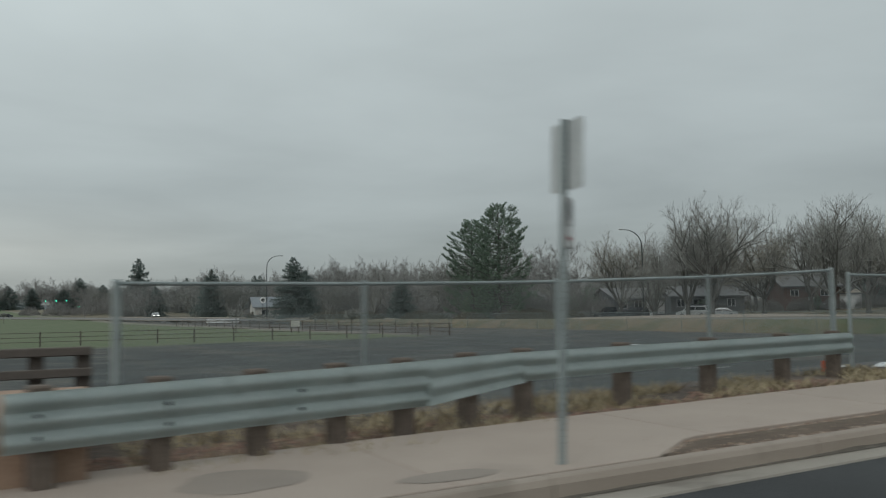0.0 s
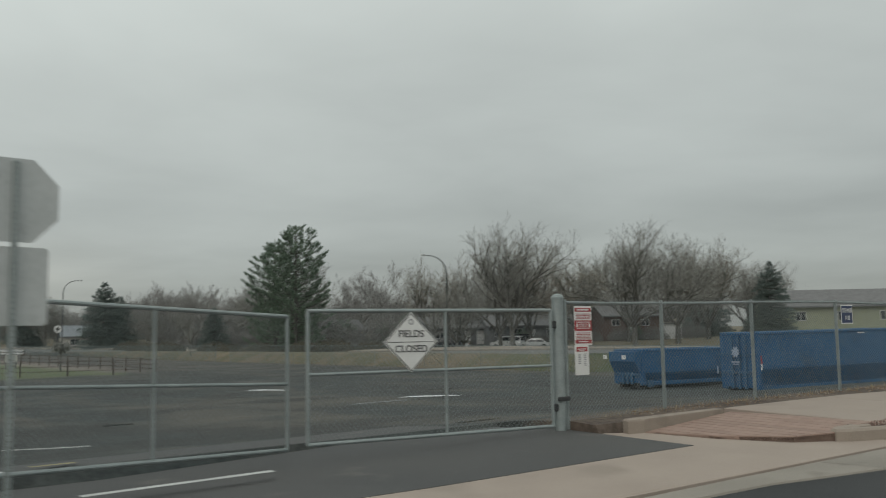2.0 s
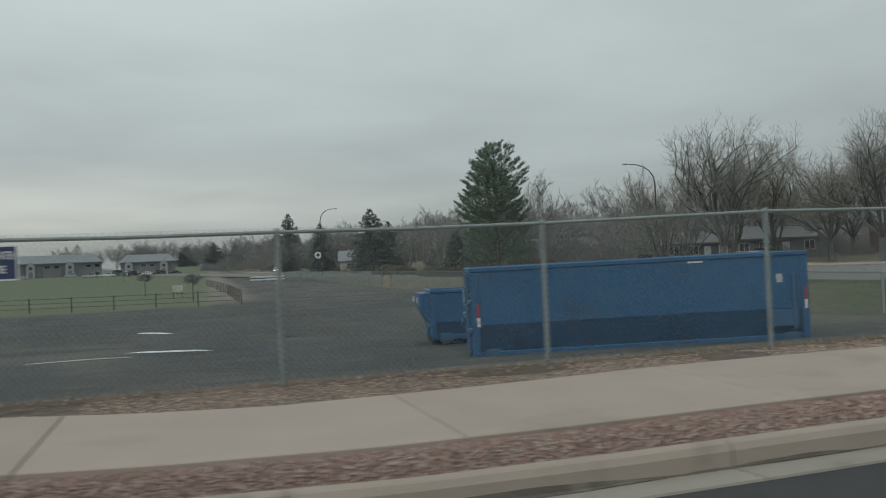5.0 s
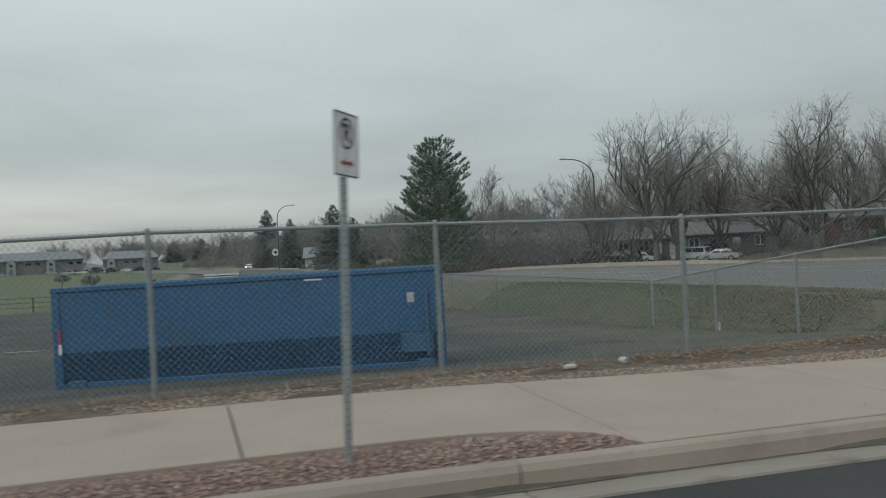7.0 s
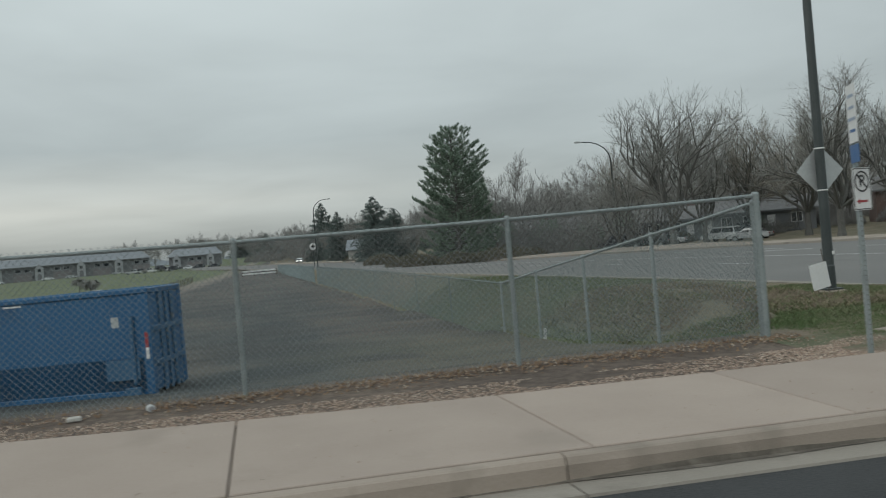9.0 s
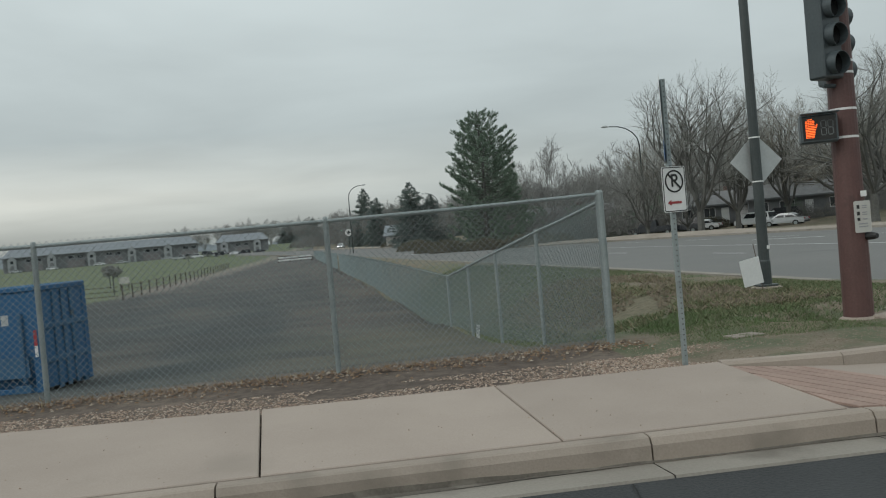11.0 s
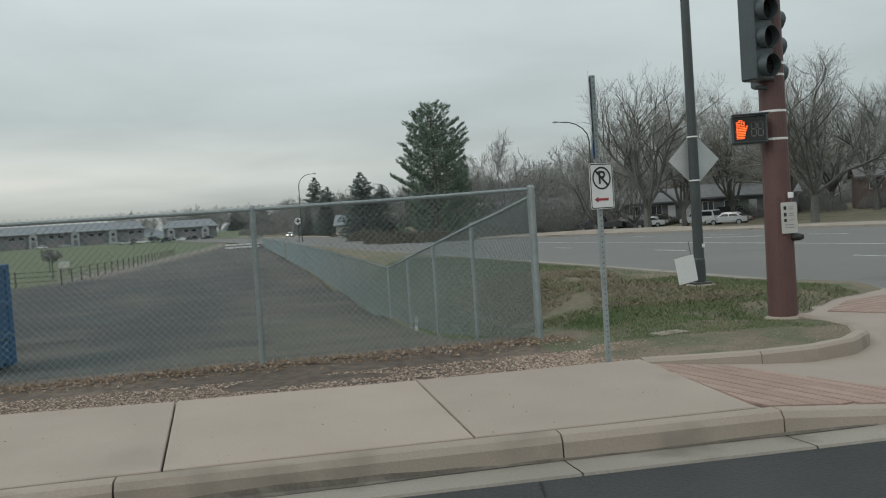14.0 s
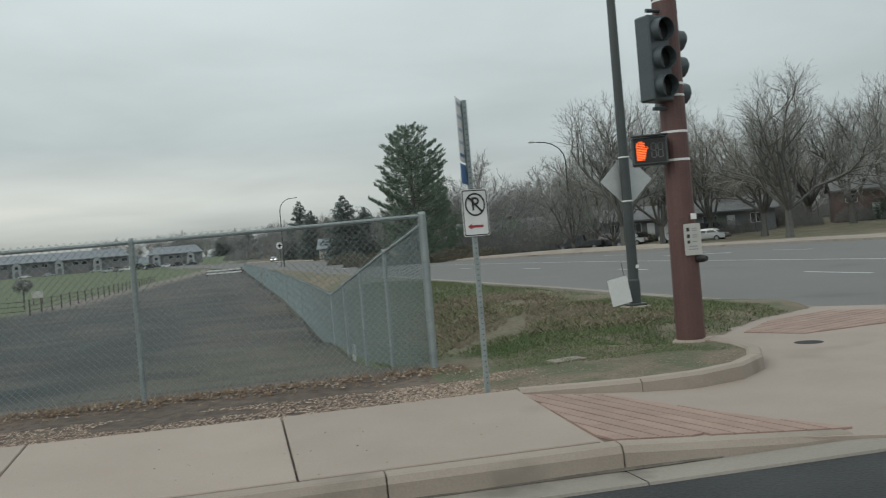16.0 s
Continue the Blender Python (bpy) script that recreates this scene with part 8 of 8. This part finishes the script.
def on_verge(r):
    for _ in range(8):
        x, y = r.uniform(0.4, 6.4), r.uniform(-0.6, 9)
        g = noise.noise(Vector((x * 0.9, y * 0.9, 7)))
        edge = min(math.hypot(x - a, y - b) for a, b in I_KERB + FALL + [(3.65, 1.27), (4.9, 2.2), (6.0, 3.5)])
        if inside((x, y), ISLE) and g + 0.8 * r.random() > 0.08 + 0.75 * smooth(1.3, 0.45, edge) + 0.5 * smooth(0.9, 0.2, x) - 0.3 * smooth(0.4, 1.6, y):
            return x, y, verge_top(x, y)
    return None


def on_bank(r):
    y = r.uniform(1.2, 30)
    x = inner_fence_x(y) + r.uniform(0.1, 1.0) * (lane_x(y) - 1.0 - inner_fence_x(y))
    if 4.6 < y < 14 and 1.4 < x < 4.4 and noise.noise(Vector((x * 0.8, y * 0.5, 6))) > -0.25:
        return None
    return x, y, max(sheet_z(x, y), verge_top(x, y) if y < 9 and inside((x, y), ISLE) else -9)


def dead_bank(r):
    x, y = r.uniform(1.0, 5.0), r.uniform(2.6, 14)
    if noise.noise(Vector((x * 0.6, y * 0.4, 1))) < -0.15:
        return None
    return x, y, max(sheet_z(x, y), verge_top(x, y) if inside((x, y), ISLE) else -9)


def rail_grass(r):
    x = r.uniform(-50.5, -38.5)
    y = r.uniform(-1.15, 0.1) if x > -46 else r.uniform(-2.2, 0.0)
    if noise.noise(Vector((x * 0.7, y * 1.2, 4))) < -0.1:
        return None
    return x, y, max(sheet_z(x, y), grade(x) + 0.03)


def rail_mulch(r):
    x = r.uniform(-51, -38.4)
    lo = back_y(x) + 0.02
    y = r.uniform(lo, lo + 1.0)
    if noise.noise(Vector((x * 0.9, y * 1.1, 9))) < -0.2:
        return None
    return x, y, max(sheet_z(x, y), grade(x) + 0.03)


M_BARKCHIP = island("red_brown_bark_mulch", [(0.17, 0.10, 0.075), (0.27, 0.165, 0.125), (0.12, 0.075, 0.058), (0.34, 0.25, 0.19)])
scatter("bark_mulch", 6500, rail_mulch, 0.05, M_BARKCHIP, "red-brown bark mulch under the guardrail", "mulch", 0.4, 14)


def scarp(r):
    y = r.uniform(2.8, 13.5)
    x = r.uniform(1.0 + 0.5 * smooth(3, 5, y), 4.6) + 0.06 * (y - 5)
    if noise.noise(Vector((x * 0.7, y * 0.35, 3))) < -0.12:
        return None
    return x, y, max(sheet_z(x, y), verge_top(x, y) if inside((x, y), ISLE) else -9) + r.uniform(-0.02, 0.05)


M_CLOD = island("eroded_brown_clods", [(0.135, 0.108, 0.076), (0.175, 0.145, 0.105), (0.11, 0.088, 0.062), (0.15, 0.13, 0.088)])
scatter("soil_clods", 4200, scarp, 0.07, M_CLOD, "crumbling brown clods on the eroded ditch bank", "soil", 0.75, 15)
M_DAMP = surf("damp_concrete", (0.20, 0.167, 0.143), (0.255, 0.214, 0.183), 2.0, 0.75, 0.15, 60)
for i, (x, y, a, b) in enumerate(((-48.6, -3.5, 0.42, 0.17), (-49.95, -2.75, 0.5, 0.4))):
    bm = bmesh.new()
    rim = [(x + a * (1 + 0.3 * noise.noise(Vector((math.cos(k), math.sin(k), i)))) * math.cos(k), y + b * (1 + 0.3 * noise.noise(Vector((math.cos(k), math.sin(k), i + 5)))) * math.sin(k)) for k in np.linspace(0, 2 * math.pi, 25)[:-1]]
    vs = [bm.verts.new((u, v, slab_z(u, v) + 0.003)) for u, v in rim]
    bm.faces.new(vs)
    tagged(obj("damp_patch", bm, M_DAMP), "dark damp patch drying on the sidewalk", "stain", kind="structure")

blades("verge_grass", 95000, on_verge, 0.026, M_GRASS, "short patchy winter grass on the corner verge", "grass", 2, 1.0, 0.0042)


def lush(r):
    for _ in range(6):
        x, y = r.uniform(0.35, 3.4), r.uniform(0.5, 5.6)
        g = noise.noise(Vector((x * 1.4, y * 0.9, 12)))
        if g + 0.5 * r.random() > 0.18 + 0.35 * smooth(2.6, 3.4, x) + 0.3 * smooth(1.2, 0.5, y):
            return x, y, max(sheet_z(x, y), verge_top(x, y) if inside((x, y), ISLE) else -9)
    return None


M_LUSH = island("fresh_green_grass", [(0.07, 0.125, 0.042), (0.09, 0.15, 0.052), (0.13, 0.16, 0.075), (0.062, 0.108, 0.038)])
blades("grass_tufts", 10000, lush, 0.055, M_LUSH, "fresh green grass tufts at the head of the ditch", "grass", 8, 0.8, 0.006)
blades("bank_grass", 52000, on_bank, 0.06, M_BANKGRASS, "rough winter grass on the ditch bank", "grass", 3, 0.9, 0.011)
blades("ditch_weeds", 15000, dead_bank, 0.10, M_DITCHVEG, "matted dead brown weeds on the ditch bank", "weeds", 4, 1.5, 0.013)
blades("straw_grass", 5200, rail_grass, 0.13, M_DRYGRASS, "pale dry straw grass under the guardrail", "grass", 5, 0.9, 0.014)
blades("fence_weeds", 700, lambda r: (lambda x: (x, 0.03 + r.gauss(0, 0.1), grade(x) + 0.06))(r.uniform(-28, 0)), 0.11, M_DRYGRASS, "sparse dry weeds along the fence line", "weeds", 6, 0.5, 0.008)


# ---- litter, snow and small things ----
def patch_mesh(name, x, y, a, b, rz, mat, label, category, h=0.03, seed=0):
    r = random.Random(seed)
    bm = bmesh.new()
    n = 22
    c, s = math.cos(radians(rz)), math.sin(radians(rz))
    c0 = bm.verts.new((x, y, sheet_z(x, y) + h + 0.012))
    loops = []
    for f, dz in ((0.6, 0.9), (1.0, 0.0)):
        lp = []
        for k in range(n):
            t = 2 * math.pi * k / n
            q = f * (1 + 0.28 * noise.noise(Vector((math.cos(t) * 1.3, math.sin(t) * 1.3, seed * 3.1))) + 0.12 * r.uniform(-1, 1))
            px, py = a * q * math.cos(t), b * q * math.sin(t)
            X, Y = x + px * c - py * s, y + px * s + py * c
            lp.append(bm.verts.new((X, Y, sheet_z(X, Y) + h * dz + 0.012)))
        loops.append(lp)
    for k in range(n):
        bm.faces.new((c0, loops[0][k], loops[0][(k + 1) % n]))
        bm.faces.new((loops[0][k], loops[1][k], loops[1][(k + 1) % n], loops[0][(k + 1) % n]))
    return tagged(obj(name, bm, mat), label, category)


for i, (x, y, a, b, rz) in enumerate(((-20.1, 14.9, 1.15, 0.075, -13), (-21.2, 25.2, 1.0, 0.12, -42), (-37.45, 0.26, 0.50, 0.17, 0), (-35.6, 2.6, 0.22, 0.05, 10))):
    patch_mesh("snow_patch", x, y, a, b, rz, M_SNOW, "thin dirty patch of old snow on the lot", "snow", 0.07 if i == 2 else 0.03, i)
for i, (x, y, a, b, rz) in enumerate(((-22.3, 14.2, 1.35, 0.15, -8), (-31.0, 12.8, 0.42, 0.13, 2), (-27.0, 4.1, 0.5, 0.22, -10), (-17.0, 18.6, 0.7, 0.12, -8), (-34.0, -1.4, 1.2, 0.16, 12))):
    patch_mesh("puddle", x, y, a, b, rz, M_PUDDLE, "shallow puddle reflecting the grey sky on the lot", "puddle", 0.0, i + 9)
cone = thing("traffic_cone", "orange traffic cone lying on its side in dry grass", "traffic cone", pose(-39.15, 0.25, grade(-40) + 0.17, 0, 84, 25) @ Matrix.Scale(0.55, 4))
bm = bmesh.new()
tube(bm, [(0, 0, 0.0), (0, 0, 0.03), (0, 0, 0.6), (0, 0, 0.62)], [0.15, 0.13, 0.03, 0.015], 16)
part("cone_body", bm, M_ORANGE, cone)
bm = bmesh.new()
box(bm, -0.17, 0.17, -0.17, 0.17, -0.03, 0.0, 0.01)
part("base", bm, M_ORANGE, cone)
cup = thing("litter_can", "white crumpled can lying by the fence", "litter", pose(-7.03, -0.2, 0.10, 90, 0, 20) @ Matrix.Scale(0.55, 4))
bm = bmesh.new()
tube(bm, [(0, 0, -0.09), (0, 0, -0.08), (0, 0, 0.07), (0, 0, 0.09)], [0.05, 0.07, 0.075, 0.06], 14)
part("body", bm, M_SIGNBACK, cup)
bm = bmesh.new()
tube(bm, [(0, 0, 0.09), (0, 0, 0.095)], 0.05, 14)
part("lid", bm, M_GREY, cup)
pap = thing("litter_paper", "crumpled white paper carton by the fence", "litter", pose(-7.75, -0.32, 0.10, 0, 0, 12))
bm = bmesh.new()
box(bm, -0.07, 0.07, -0.035, 0.035, -0.03, 0.02, 0.012)
part("carton", bm, M_SIDING, pap)
stake = thing("marker_stake", "white plastic marker stake by the ditch fence", "stake", pose(-0.17, 8.75, -0.95, 0, 4, 0))
bm = bmesh.new()
box(bm, -0.035, 0.035, -0.02, 0.02, -0.2, 0.48, 0.008)
part("stake", bm, M_WHITE, stake)
lid = thing("meter_lid", "grey concrete meter box lid set in the verge", "cover", pose(1.40, -0.36, verge_top(1.40, -0.36), 0, 0, 12))
bm = bmesh.new()
box(bm, -0.2, 0.2, -0.12, 0.12, -0.05, 0.012, 0.01)
part("lid", bm, M_DAMP, lid)
